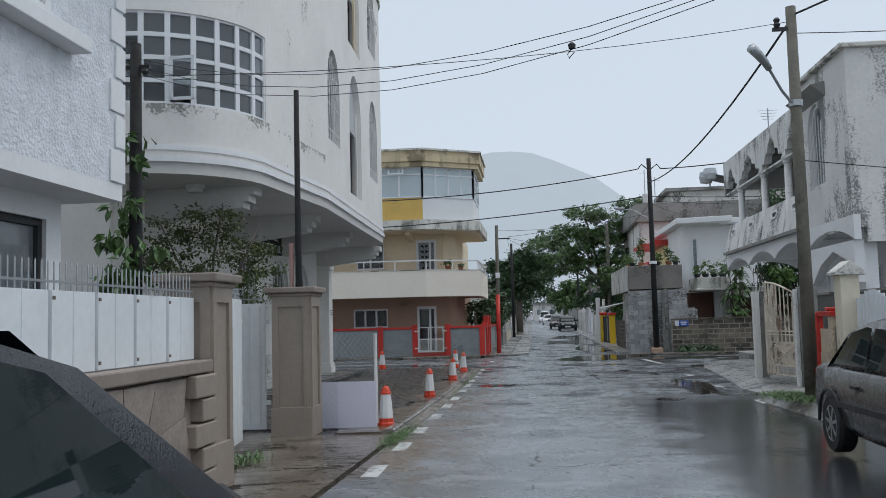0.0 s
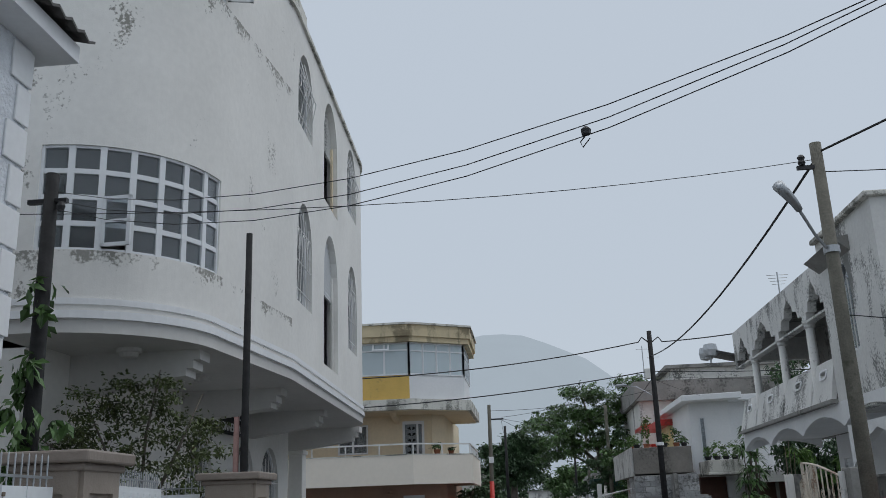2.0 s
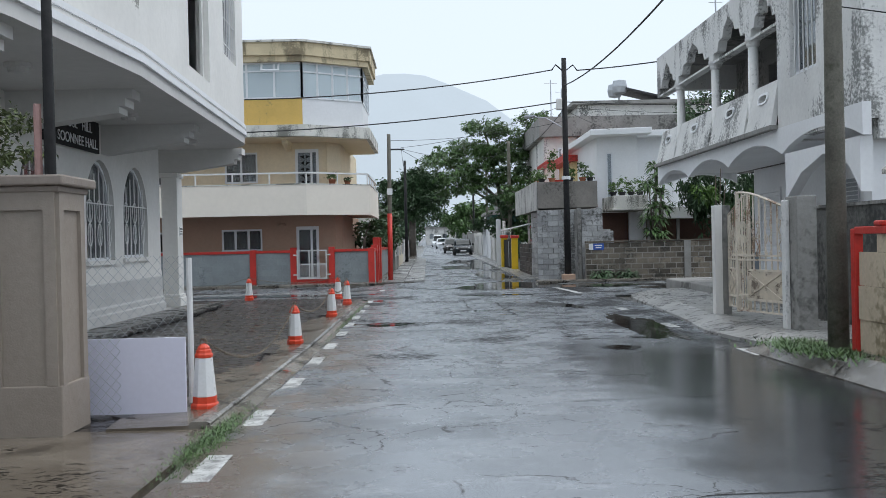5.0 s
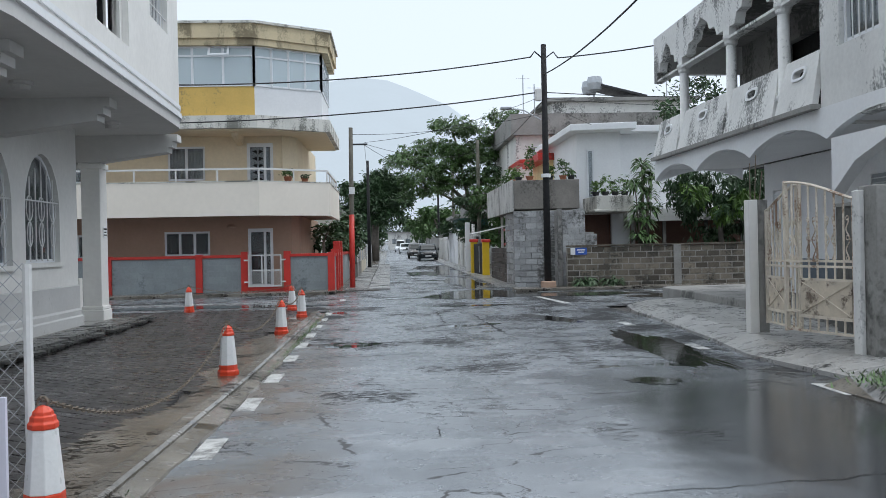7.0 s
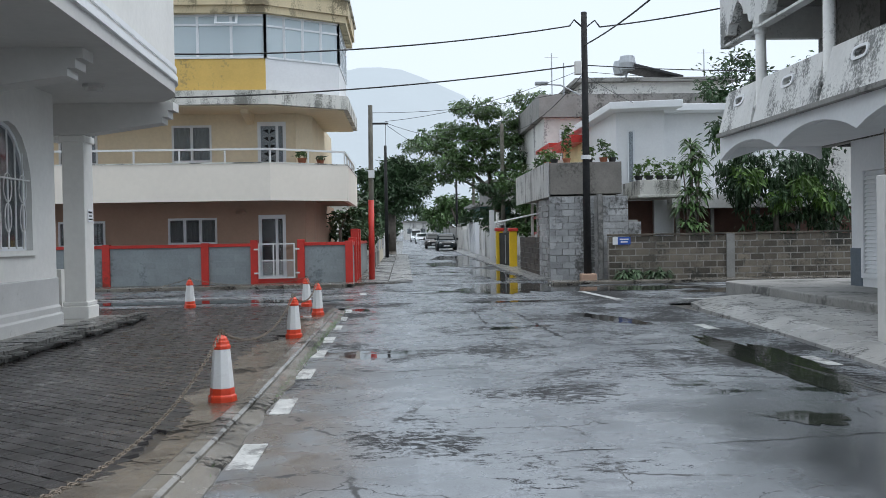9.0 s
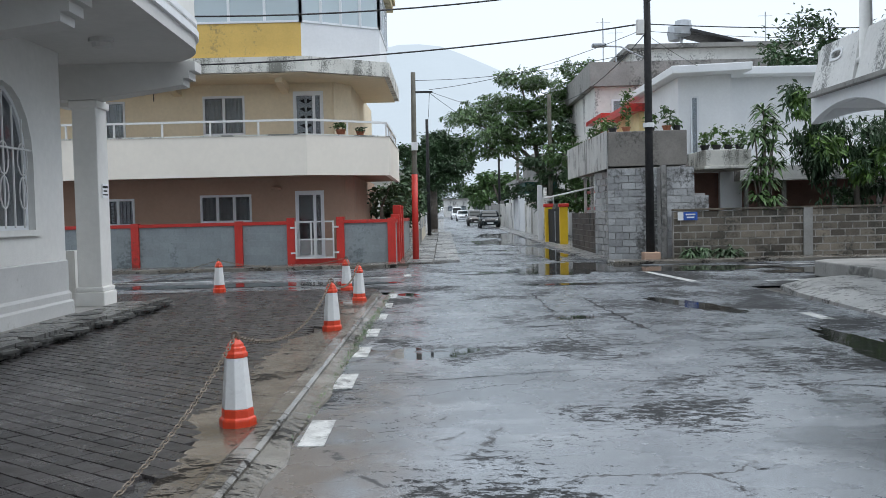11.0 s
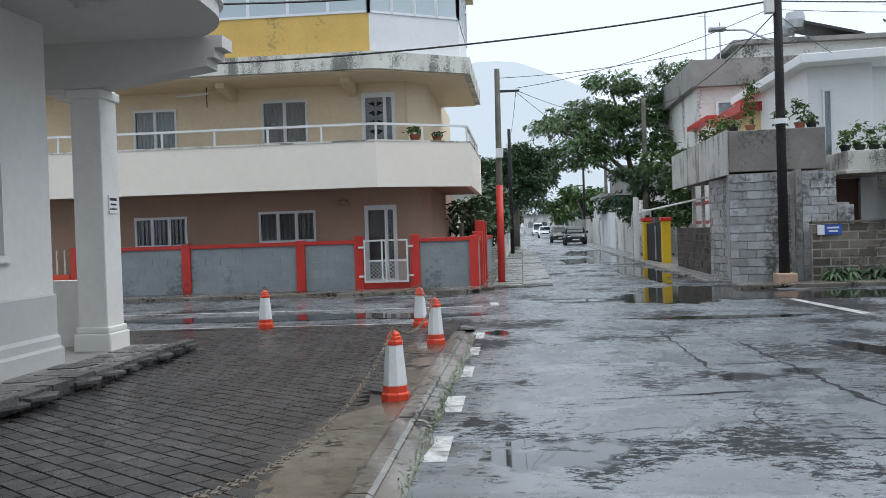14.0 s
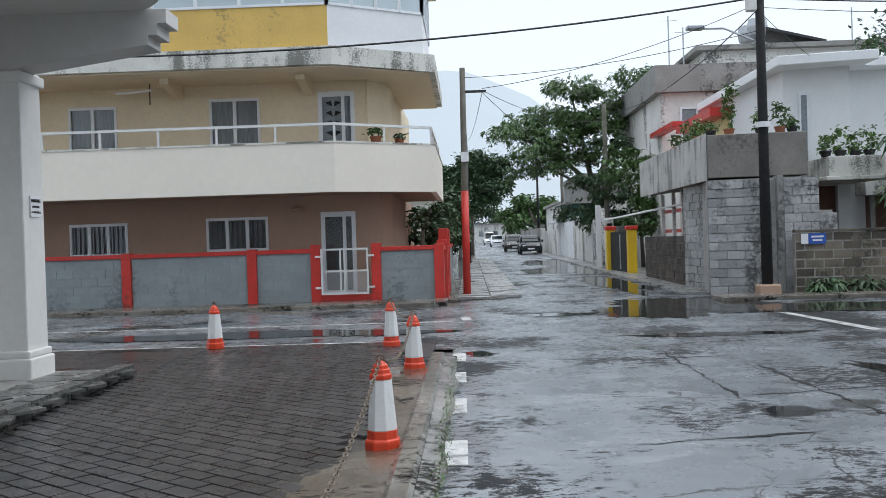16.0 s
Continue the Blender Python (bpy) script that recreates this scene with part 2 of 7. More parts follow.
def asphalt(name):
    """Old wet asphalt: a thin film of rain, broken-up coarse clusters, hair cracks, pale smears and silt beside the kerb."""
    m = bpy.data.materials.new(name)
    m.use_nodes = True
    nd, ln = m.node_tree.nodes, m.node_tree.links
    bs = nd["Principled BSDF"]
    co = nd.new("ShaderNodeNewGeometry")
    xyz = nd.new("ShaderNodeSeparateXYZ")
    ln.new(co.outputs["Position"], xyz.inputs[0])

    def noise_of(s, detail, st=(1, 1, 1), rough=0.55):
        n = nd.new("ShaderNodeTexNoise")
        n.inputs["Scale"].default_value, n.inputs["Detail"].default_value, n.inputs["Roughness"].default_value = s, detail, rough
        mp = nd.new("ShaderNodeMapping")
        mp.inputs["Scale"].default_value = st
        ln.new(co.outputs["Position"], mp.inputs[0])
        ln.new(mp.outputs[0], n.inputs["Vector"])
        return n.outputs["Fac"]

    def ramp(src, lo, hi, a=0.0, b=1.0):
        r = nd.new("ShaderNodeMapRange")
        for key, val in (("From Min", lo), ("From Max", hi), ("To Min", a), ("To Max", b)):
            r.inputs[key].default_value = val
        ln.new(src, r.inputs["Value"])
        return r.outputs[0]

    def math_of(op, a, b):
        x = nd.new("ShaderNodeMath")
        x.operation = op
        for k, val in enumerate((a, b)):
            if isinstance(val, float):
                x.inputs[k].default_value = val
            else:
                ln.new(val, x.inputs[k])
        return x.outputs[0]

    def mix(fac, a, b):
        x = nd.new("ShaderNodeMix")
        colour = isinstance(b, tuple)
        x.data_type = "RGBA" if colour else "FLOAT"
        ln.new(fac, x.inputs["Factor"])
        for key, val in (("A", a), ("B", b)):
            if isinstance(val, tuple):
                x.inputs[key].default_value = (*val, 1)
            elif isinstance(val, float):
                x.inputs[key].default_value = val
            else:
                ln.new(val, x.inputs[key])
        return x.outputs["Result"]

    out = mix(ramp(noise_of(0.5, 5), 0.4, 0.6), (0.138, 0.154, 0.171), (0.196, 0.215, 0.235))
    # tarred repair patches: large rectangles of another tone
    brick = nd.new("ShaderNodeTexBrick")
    ln.new(co.outputs["Position"], brick.inputs["Vector"])
    brick.inputs["Scale"].default_value, brick.inputs["Mortar Size"].default_value = 0.28, 0.0
    brick.inputs["Color1"].default_value, brick.inputs["Color2"].default_value = (0, 0, 0, 1), (1, 1, 1, 1)
    out = mix(ramp(brick.outputs["Color"], 0.55, 0.6, 0.0, 0.4), out, (0.075, 0.084, 0.094))
    # pale smears: blurry water glints put into the colour
    out = mix(ramp(noise_of(1.0, 9, (0.7, 1.4, 1), 0.68), 0.55, 0.60, 0.0, 0.55), out, (0.26, 0.28, 0.30))
    # darker, smoother area along the fence, ending further up the street
    edge = math_of("ADD", xyz.outputs["X"], ramp(noise_of(0.8, 6), 0.2, 0.8, -0.6, 0.6))
    dark_side = math_of("MULTIPLY", ramp(edge, 1.1, 1.7), ramp(xyz.outputs["Y"], 13.0, 16.0, 1.0, 0.0))
    out = mix(dark_side, out, (0.040, 0.044, 0.049))
    # silt washed to the kerb side
    silt = math_of("MULTIPLY", ramp(xyz.outputs["X"], -1.75, -0.95, 1.0, 0.0), ramp(noise_of(0.55, 7, (1, 0.7, 1), 0.65), 0.44, 0.54, 0.0, 0.85))
    silt = math_of("MULTIPLY", silt, ramp(xyz.outputs["Y"], 13.0, 19.0, 1.0, 0.25))
    out = mix(silt, out, (0.125, 0.092, 0.066))
    grain = ramp(noise_of(140, 2), 0.3, 0.7, 0.45, 1.55)
    sc = nd.new("ShaderNodeVectorMath")
    sc.operation = "SCALE"
    ln.new(out, sc.inputs[0])
    ln.new(grain, sc.inputs["Scale"])
    out = sc.outputs[0]
    # clusters where the top coat has broken away
    cluster = ramp(noise_of(0.62, 4, (1, 0.8, 1), 0.6), 0.42, 0.66, -0.13, 0.10)
    fine = noise_of(8.5, 9, (0.9, 1.5, 1), 0.8)
    tooth = ramp(noise_of(55, 3), 0.3, 0.7, -0.05, 0.05)
    worn = math_of("ADD", math_of("ADD", fine, cluster), tooth)
    worn = math_of("ADD", worn, ramp(xyz.outputs["X"], 1.4, 3.6, 0.0, 0.07))
    worn = math_of("ADD", worn, ramp(xyz.outputs["Y"], 11.0, 18.0, -0.085, 0.02))
    coarse = ramp(worn, 0.518, 0.55)
    out = mix(coarse, out, (0.013, 0.014, 0.015))
    rough = mix(coarse, ramp(noise_of(2.2, 6), 0.35, 0.65, 0.20, 0.36), 0.55)
    for s, wd, warp in ((0.30, 0.006, 0.5), (0.55, 0.006, 0.7)):
        vo = nd.new("ShaderNodeTexVoronoi")
        vo.feature = "DISTANCE_TO_EDGE"
        vo.inputs["Scale"].default_value = s
        wr = nd.new("ShaderNodeVectorMath")
        wr.operation = "MULTIPLY_ADD"
        nz = nd.new("ShaderNodeTexNoise")
        nz.inputs["Scale"].default_value, nz.inputs["Detail"].default_value = 2.4, 9
        ln.new(co.outputs["Position"], nz.inputs["Vector"])
        ln.new(nz.outputs["Color"], wr.inputs[0])
        wr.inputs[1].default_value = (warp, warp, 0)
        ln.new(co.outputs["Position"], wr.inputs[2])
        ln.new(wr.outputs[0], vo.inputs["Vector"])
        line = math_of("MULTIPLY", ramp(vo.outputs["Distance"], wd * 0.4, wd, 1.0, 0.0), ramp(noise_of(1.1, 9, (1, 1, 1), 0.8), 0.49, 0.53))
        out = mix(line, out, (0.010, 0.010, 0.011))
        rough = mix(line, rough, 0.55)
    pool = ramp(noise_of(0.36, 7, (1, 1, 1), 0.6), 0.625, 0.65)
    rough = mix(dark_side, rough, 0.14)
    rough = mix(pool, rough, 0.03)
    out = mix(pool, out, (0.030, 0.032, 0.034))
    ln.new(out, bs.inputs["Base Color"])
    ln.new(rough, bs.inputs["Roughness"])
    ln.new(mix(pool, mix(coarse, 0.8, 0.15), 0.5), bs.inputs["Specular IOR Level"])
    bp = nd.new("ShaderNodeBump")
    bp.inputs["Distance"].default_value = 0.004
    ln.new(mix(pool, mix(coarse, 0.12, 0.9), 0.0), bp.inputs["Strength"])
    ln.new(noise_of(85, 3), bp.inputs["Height"])
    b2 = nd.new("ShaderNodeBump")
    b2.inputs["Distance"].default_value = 0.02
    ln.new(ramp(pool, 0, 1, 0.08, 0.0), b2.inputs["Strength"])
    ln.new(noise_of(2.2, 4), b2.inputs["Height"])
    ln.new(b2.outputs[0], bp.inputs["Normal"])
    ln.new(bp.outputs[0], bs.inputs["Normal"])
    return m


def pane_mat(name, tint, rough=0.03, through=0.75):
    m = bpy.data.materials.new(name)
    m.use_nodes = True
    bs = m.node_tree.nodes["Principled BSDF"]
    bs.inputs["Base Color"].default_value = (*tint, 1)
    bs.inputs["Roughness"].default_value, bs.inputs["Transmission Weight"].default_value = rough, through
    bs.inputs["IOR"].default_value = 1.5
    return m


# Self-lit backdrop: haze goes into the emission colour.
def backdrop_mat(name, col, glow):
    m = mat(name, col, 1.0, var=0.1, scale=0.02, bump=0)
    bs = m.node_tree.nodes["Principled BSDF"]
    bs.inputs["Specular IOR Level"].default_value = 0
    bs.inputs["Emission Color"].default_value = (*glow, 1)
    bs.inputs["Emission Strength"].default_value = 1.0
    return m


ASPHALT = asphalt("wet_asphalt")
CRACK = mat("open_crack", (0.016, 0.016, 0.017), 0.6, var=0.3, scale=8, bump=0.8, bscale=60, spec=0.15)
CONCRETE_WET = wet("wet_concrete", (0.13, 0.118, 0.10), (0.21, 0.195, 0.17), 0.64, 0.9, 0.57, 0.16, (0.09, 0.08, 0.06))
MUD = wet("muddy_concrete", (0.10, 0.082, 0.062), (0.17, 0.145, 0.115), 0.62, 0.9, 0.57, 0.14, (0.20, 0.17, 0.13))
PAVER = mat("wet_paver", (0.036, 0.033, 0.033), 0.3, var=0.3, scale=0.8, bump=0.15, bscale=90, rnd=0.35, island=True, spec=0.36)
PAVER_BED = wet("paver_bed", (0.03, 0.027, 0.026), (0.045, 0.04, 0.037), 0.62, 0.6, 0.55, 0.16, (0.06, 0.05, 0.04))
EARTH = wet("wet_earth", (0.05, 0.045, 0.04), (0.08, 0.072, 0.06), 0.64, 0.6, 0.52, 0.25)
PAINT_ROAD = mat("road_paint", (0.56, 0.57, 0.56), 0.35, var=0.25, scale=6, bump=0.3, stain=0.75, stain_col=(0.1, 0.1, 0.1), stain_scale=9, streak=1)
WHITE_WALL = mat("white_render", (0.75, 0.74, 0.71), 0.75, var=0.05, scale=0.7, bump=0.25, bscale=50)
WHITE_BAY = mat("white_render_mouldy_below_sills", (0.75, 0.74, 0.71), 0.75, var=0.05, scale=0.7, bump=0.25, bscale=50, stain=-0.35, stain_col=(0.17, 0.165, 0.14), stain_scale=2.4, streak=0.45, sills=((4.3, 5.05), (8.6, 9.44), (10.9, 11.3)))
WHITE_DIRTY = mat("mouldy_white_render", (0.70, 0.70, 0.68), 0.8, var=0.08, scale=0.9, bump=0.3, bscale=40, stain=0.6, stain_col=(0.13, 0.135, 0.13), stain_scale=2.2, streak=0.3)
CLEAN_WHITE = mat("clean_white_paint", (0.78, 0.79, 0.80), 0.6, var=0.04, scale=1, bump=0.1)
STUCCO = mat("rough_white_stucco", (0.72, 0.75, 0.79), 0.8, var=0.1, scale=6, bump=1.0, bscale=22, dist=0.03)
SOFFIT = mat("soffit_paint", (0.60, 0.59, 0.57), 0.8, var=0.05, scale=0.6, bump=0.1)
PLINTH = mat("grey_plinth_paint", (0.52, 0.52, 0.51), 0.7, var=0.05, bump=0.2, stain=0.3, stain_col=(0.25, 0.24, 0.2))
FRAME_WHITE = mat("white_window_frame", (0.75, 0.77, 0.79), 0.4, var=0.03, bump=0)
SHED_GREEN = mat("dark_green_sheet", (0.03, 0.10, 0.085), 0.6, var=0.2, scale=2, bump=0.2)
SLAB = wet("pale_paving_slab", (0.25, 0.25, 0.245), (0.34, 0.34, 0.33), 0.66, 0.9, 0.60, 0.25, (0.16, 0.14, 0.11))
GLASS = pane_mat("dark_window_glass", (0.55, 0.60, 0.64), 0.03, 0.9)
# Mostly opaque pale tint: the sky's reflection is put into the colour.
GLASS_LIGHT = pane_mat("sky_reflection_glass", (0.66, 0.76, 0.80), 0.05, 0.25)
CURTAIN = mat("pale_curtain", (0.55, 0.54, 0.50), 0.9, var=0.2, scale=3, bump=0.4, bscale=8)
# Flat black for lettering and boards; also painted shade inside rooms.
DARK = mat("black_and_room_shade", (0.02, 0.02, 0.02), 0.9, bump=0)
BROWN_WALL = mat("taupe_render", (0.30, 0.255, 0.215), 0.6, var=0.08, scale=1.2, bump=0.35, bscale=60)
BROWN_CAP = mat("taupe_cap", (0.25, 0.21, 0.18), 0.55, var=0.1, bump=0.3)
SHEET_WHITE = mat("white_painted_sheet", (0.72, 0.75, 0.77), 0.42, var=0.06, scale=1, bump=0.1, bscale=20)
BOARD = mat("lavender_white_board", (0.70, 0.70, 0.82), 0.5, var=0.03, bump=0.05)
BEIGE = mat("cream_render", (0.72, 0.66, 0.52), 0.7, var=0.05, scale=0.8, bump=0.15, stain=0.03, stain_col=(0.42, 0.38, 0.3), streak=0.15)
BEIGE_CLEAN = mat("pale_cream_render", (0.82, 0.76, 0.67), 0.7, var=0.03, scale=0.5, bump=0.1)
OCHRE_WALL = mat("dull_ochre_render", (0.76, 0.65, 0.47), 0.75, var=0.06, scale=0.8, bump=0.15)
# Salmon taken down to dark red-brown: the porch's dimness is painted in.
PORCH_SHADE_WALL = mat("porch_shade_wall", (0.16, 0.085, 0.065), 0.75, var=0.15, bump=0.2)
# Brownish salmon of its own, lowered further for shade under the balcony.
SALMON = mat("dull_salmon_render", (0.42, 0.28, 0.205), 0.75, var=0.06, scale=0.8, bump=0.15)
YELLOW_BAND = mat("ochre_yellow_paint", (0.66, 0.44, 0.12), 0.6, var=0.06, bump=0.15, stain=0.1, stain_col=(0.35, 0.25, 0.1))
STAINED_SLAB = mat("stained_white_slab", (0.66, 0.65, 0.60), 0.8, var=0.08, bump=0.2, stain=0.7, stain_col=(0.12, 0.12, 0.10), stain_scale=3.0, streak=0.12)
ROOF_BAND = mat("stained_cream_band", (0.62, 0.52, 0.34), 0.8, var=0.1, bump=0.2, stain=0.7, stain_col=(0.16, 0.13, 0.08), stain_scale=2.5, streak=0.2)
RED = mat("red_paint", (0.55, 0.035, 0.025), 0.4, var=0.12, scale=2, bump=0.2, stain=0.12, stain_col=(0.25, 0.03, 0.02))
GREY_BLOCK = mat("grey_painted_block", (0.26, 0.29, 0.30), 0.6, var=0.1, scale=1.4, bump=0.3, bscale=50, stain=0.3, stain_col=(0.12, 0.14, 0.15), streak=0.2, rnd=0.06)
BLOCK = mat("bare_concrete_block", (0.38, 0.385, 0.385), 0.85, var=0.18, scale=3, bump=0.6, bscale=60, rnd=0.2, stain=0.58, stain_col=(0.06, 0.06, 0.055), stain_scale=1.3, streak=0.35)
MORTAR_PALE = mat("pale_smeared_mortar", (0.30, 0.285, 0.26), 0.9, var=0.3, scale=4, bump=0.5, stain=0.85, stain_col=(0.03, 0.03, 0.025), stain_scale=1.2, streak=0.3)
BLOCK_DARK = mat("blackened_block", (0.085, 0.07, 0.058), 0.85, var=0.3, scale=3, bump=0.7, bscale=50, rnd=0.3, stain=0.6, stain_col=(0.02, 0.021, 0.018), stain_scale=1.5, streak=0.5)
BLOCK_OLD = mat("mossy_old_block", (0.15, 0.128, 0.10), 0.85, var=0.25, scale=3, bump=0.7, bscale=50, rnd=0.5, stain=0.8, stain_col=(0.028, 0.029, 0.024), stain_scale=1.5, streak=0.6)
MORTAR = mat("dark_mortar", (0.34, 0.335, 0.32), 0.9, var=0.2, scale=4, bump=0.5, stain=0.4, stain_col=(0.05, 0.05, 0.045))
GREY_CONCRETE = mat("weathered_concrete", (0.27, 0.265, 0.25), 0.85, var=0.14, scale=1.5, bump=0.4, stain=0.5, stain_col=(0.08, 0.08, 0.075), stain_scale=1.0)
POLE_BLACK = mat("tarred_pole", (0.014, 0.014, 0.015), 0.85, var=0.2, bump=0.5, bscale=30)
POLE_WOOD = mat("mossy_timber_pole", (0.135, 0.128, 0.105), 0.85, var=0.25, scale=3, bump=0.7, bscale=25, stain=0.4, stain_col=(0.05, 0.06, 0.035))
STEEL = mat("galvanised_steel", (0.42, 0.44, 0.46), 0.45, metal=0.7, var=0.1, bump=0.1)
RUST = mat("rusty_chain", (0.20, 0.165, 0.13), 0.6, metal=0.5, var=0.3, scale=20, bump=0.3)
CREAM_IRON = mat("cream_painted_iron", (0.68, 0.61, 0.51), 0.55, var=0.15, scale=4, bump=0.3, stain=0.4, stain_col=(0.2, 0.1, 0.05), stain_scale=5)
WHITE_IRON = mat("white_painted_iron", (0.70, 0.70, 0.69), 0.5, var=0.06, bump=0.1)
CABLE = mat("black_cable", (0.015, 0.015, 0.016), 0.6, var=0.1, bump=0)
LEAF = mat("green_leaf", (0.065, 0.13, 0.035), 0.45, var=0.3, scale=1.5, bump=0, rnd=0.35, island=True)
LEAF_DARK = mat("dark_green_leaf", (0.042, 0.085, 0.034), 0.5, var=0.3, scale=0.6, bump=0, rnd=0.35, island=True)
LEAF_OLIVE = mat("olive_shrub_leaf", (0.085, 0.11, 0.036), 0.5, var=0.3, scale=3, bump=0, rnd=0.45, island=True)
LEAF_BRIGHT = mat("bright_green_leaf", (0.085, 0.165, 0.03), 0.45, var=0.3, scale=1.5, bump=0, rnd=0.35, island=True)
BARK = mat("grey_bark", (0.15, 0.13, 0.11), 0.9, var=0.25, scale=4, bump=0.8, bscale=20)
RUBBER = mat("tyre_rubber", (0.02, 0.02, 0.021), 0.7, var=0.15, bump=0.3)
ALLOY = mat("alloy_rim", (0.45, 0.46, 0.48), 0.3, metal=0.9, var=0.05, bump=0)
CAR_DARK = mat("charcoal_car_paint", (0.012, 0.013, 0.017), 0.22, metal=0.0, var=0.1, bump=0.9, bscale=110, dist=0.006, spec=0.25)
CAR_GREY = mat("pewter_car_paint", (0.10, 0.097, 0.095), 0.25, metal=0.4, var=0.05, bump=0.2, bscale=130, dist=0.003)
CAR_WHITE = mat("white_car_paint", (0.7, 0.72, 0.74), 0.25, var=0.03, bump=0)
CAR_BLUE = mat("dark_teal_car_paint", (0.010, 0.017, 0.02), 0.22, metal=0.0, var=0.05, bump=0)
CAR_GLASS = pane_mat("tinted_car_glass", (0.015, 0.024, 0.025), 0.02, 0.0)
PLASTIC = mat("black_plastic", (0.02, 0.02, 0.022), 0.5, var=0.1, bump=0.1)
LAMP_GLASS = pane_mat("lamp_lens", (0.8, 0.8, 0.8), 0.1, 0.3)
TERRACOTTA = mat("terracotta", (0.35, 0.13, 0.07), 0.75, var=0.15, bump=0.2)
BLUE_SIGN = mat("blue_enamel", (0.03, 0.10, 0.42), 0.35, var=0.04, bump=0)
YELLOW = mat("bright_yellow_paint", (0.75, 0.50, 0.02), 0.45, var=0.08, bump=0.15)
WHITE_PAINT = mat("white_gloss_paint", (0.76, 0.77, 0.77), 0.35, var=0.05, scale=3, bump=0.2)
ORANGE_RED = mat("orange_red_paint", (0.70, 0.065, 0.025), 0.35, var=0.08, scale=3, bump=0.2)
STONE = mat("dark_slate_stone", (0.085, 0.085, 0.08), 0.3, var=0.3, scale=2, bump=0.6, bscale=25, rnd=0.35)
CRAZY = mat("taupe_stone_cladding", (0.27, 0.23, 0.20), 0.75, var=0.2, scale=2, bump=0.6, bscale=18, rnd=0.15)
PLANTER = mat("brown_grey_rendered_concrete", (0.22, 0.205, 0.185), 0.85, var=0.14, scale=1.5, bump=0.4, stain=0.35, stain_col=(0.09, 0.085, 0.075))
STREAKED = mat("rain_streaked_pale_concrete", (0.50, 0.50, 0.48), 0.85, var=0.1, scale=1.2, bump=0.3, stain=0.75, stain_col=(0.15, 0.15, 0.14), stain_scale=3.5, streak=0.06)
DARK_STAINED = mat("dark_stained_concrete", (0.12, 0.12, 0.112), 0.8, var=0.25, scale=1.5, bump=0.4, stain=0.6, stain_col=(0.03, 0.032, 0.03), streak=0.3)
HILL = backdrop_mat("haze_glow_hill", (0.06, 0.07, 0.08), (0.37, 0.43, 0.485))
FAR_WALL = mat("pale_far_wall", (0.70, 0.69, 0.66), 0.8, var=0.1, scale=0.4, bump=0, stain=0.3)
ROOF_TILE = mat("dark_tile", (0.06, 0.055, 0.05), 0.6, var=0.2, bump=0.3)
WATER = mat("standing_rain_water", (0.022, 0.022, 0.021), 0.02, var=0.1, bump=0.02, bscale=6, dist=0.004)
WATER.node_tree.nodes["Principled BSDF"].inputs["IOR"].default_value = 1.36
CAR_GLASS.node_tree.nodes["Principled BSDF"].inputs["IOR"].default_value = 1.35

# ---------------- ground ----------------
def sheet(x0, x1, ys, lift, n=1):
    g = Geo()
    rows = [[(x0 + (x1 - x0) * i / n, y, ground_z(y) + lift) for i in range(n + 1)] for y in ys]
    for r in rows:
        g.v += r
    m = n + 1
    g.f = [(a * m + i, a * m + i + 1, (a + 1) * m + i + 1, (a + 1) * m + i) for a in range(len(rows) - 1) for i in range(n)]
    return g


def strip(x0, x1, y0, y1, low, high, step=1.0):
    """A raised slab that follows the fall of the street."""
    g = Geo()
    n = max(1, int((y1 - y0) / step))
    ys = [y0 + (y1 - y0) * k / n for k in range(n + 1)]
    return g.rings([[(x0, y, ground_z(y) + low), (x1, y, ground_z(y) + low), (x1, y, ground_z(y) + high), (x0, y, ground_z(y) + high)] for y in ys])


YS = [-40, -20, -10, -5, 0, 5, 10, 15, 20, 25, 30, 36, 45, 60, 80, 120, 200, 400, 900, 2500]
tagged(part("ground", sheet(-1500, 1500, YS, -0.04, 2), EARTH), "wet dark earth and gravel ground around the street", "ground", kind="structure")
road = tagged(part("road", sheet(-2.2, 4.5, [y for y in YS if y <= 400], 0.0, 4), ASPHALT), "wet cracked asphalt street with shallow puddles", "road", kind="structure")
g = Geo()
g.add([(-60, 26.5, -0.004), (-2.2, 26.5, -0.004), (-2.2, 34.6, -0.004), (-60, 34.6, -0.004)], [(0, 1, 2, 3)])
g.add([(4.5, 26.0, -0.004), (70, 26.0, -0.004), (70, 33.6, -0.004), (4.5, 33.6, -0.004)], [(0, 1, 2, 3)])
tagged(part("road_crossing", g, ASPHALT), "wet asphalt side street crossing the road", "road", kind="structure")

# painted dashes and lines
dash = mesh_of("dash", Geo().box(-0.085, 0.085, -0.36, 0.36, 0, 0.006), PAINT_ROAD)
markings = thing("road_markings", "worn white dashed edge line painted on asphalt", "road marking", kind="structure")
for y in (1.2, 3.3, 5.3, 7.28, 9.15, 11.25, 13.35, 15.3, 17.2, 18.9, 20.5, 22.25, 23.93, 25.6):
    piece("dash", dash, markings, pose(-1.99 - 0.007 * (y - 8), y, ground_z(y) + 0.001, rz=0.5))
for y in (9.0, 13.2, 17.3, 21.2):
    piece("dash", dash, markings, pose(3.75, y, ground_z(y) + 0.001))
piece("dash", dash, markings, pose(-2.05, 31.2, 0.001, rz=4))
g = Geo().box(-40, -2.3, 30.65, 30.75, -0.003, 0.004).box(-40, -3.4, 27.55, 27.63, -0.003, 0.004)
part("line", g, PAINT_ROAD, markings)
g = Geo()
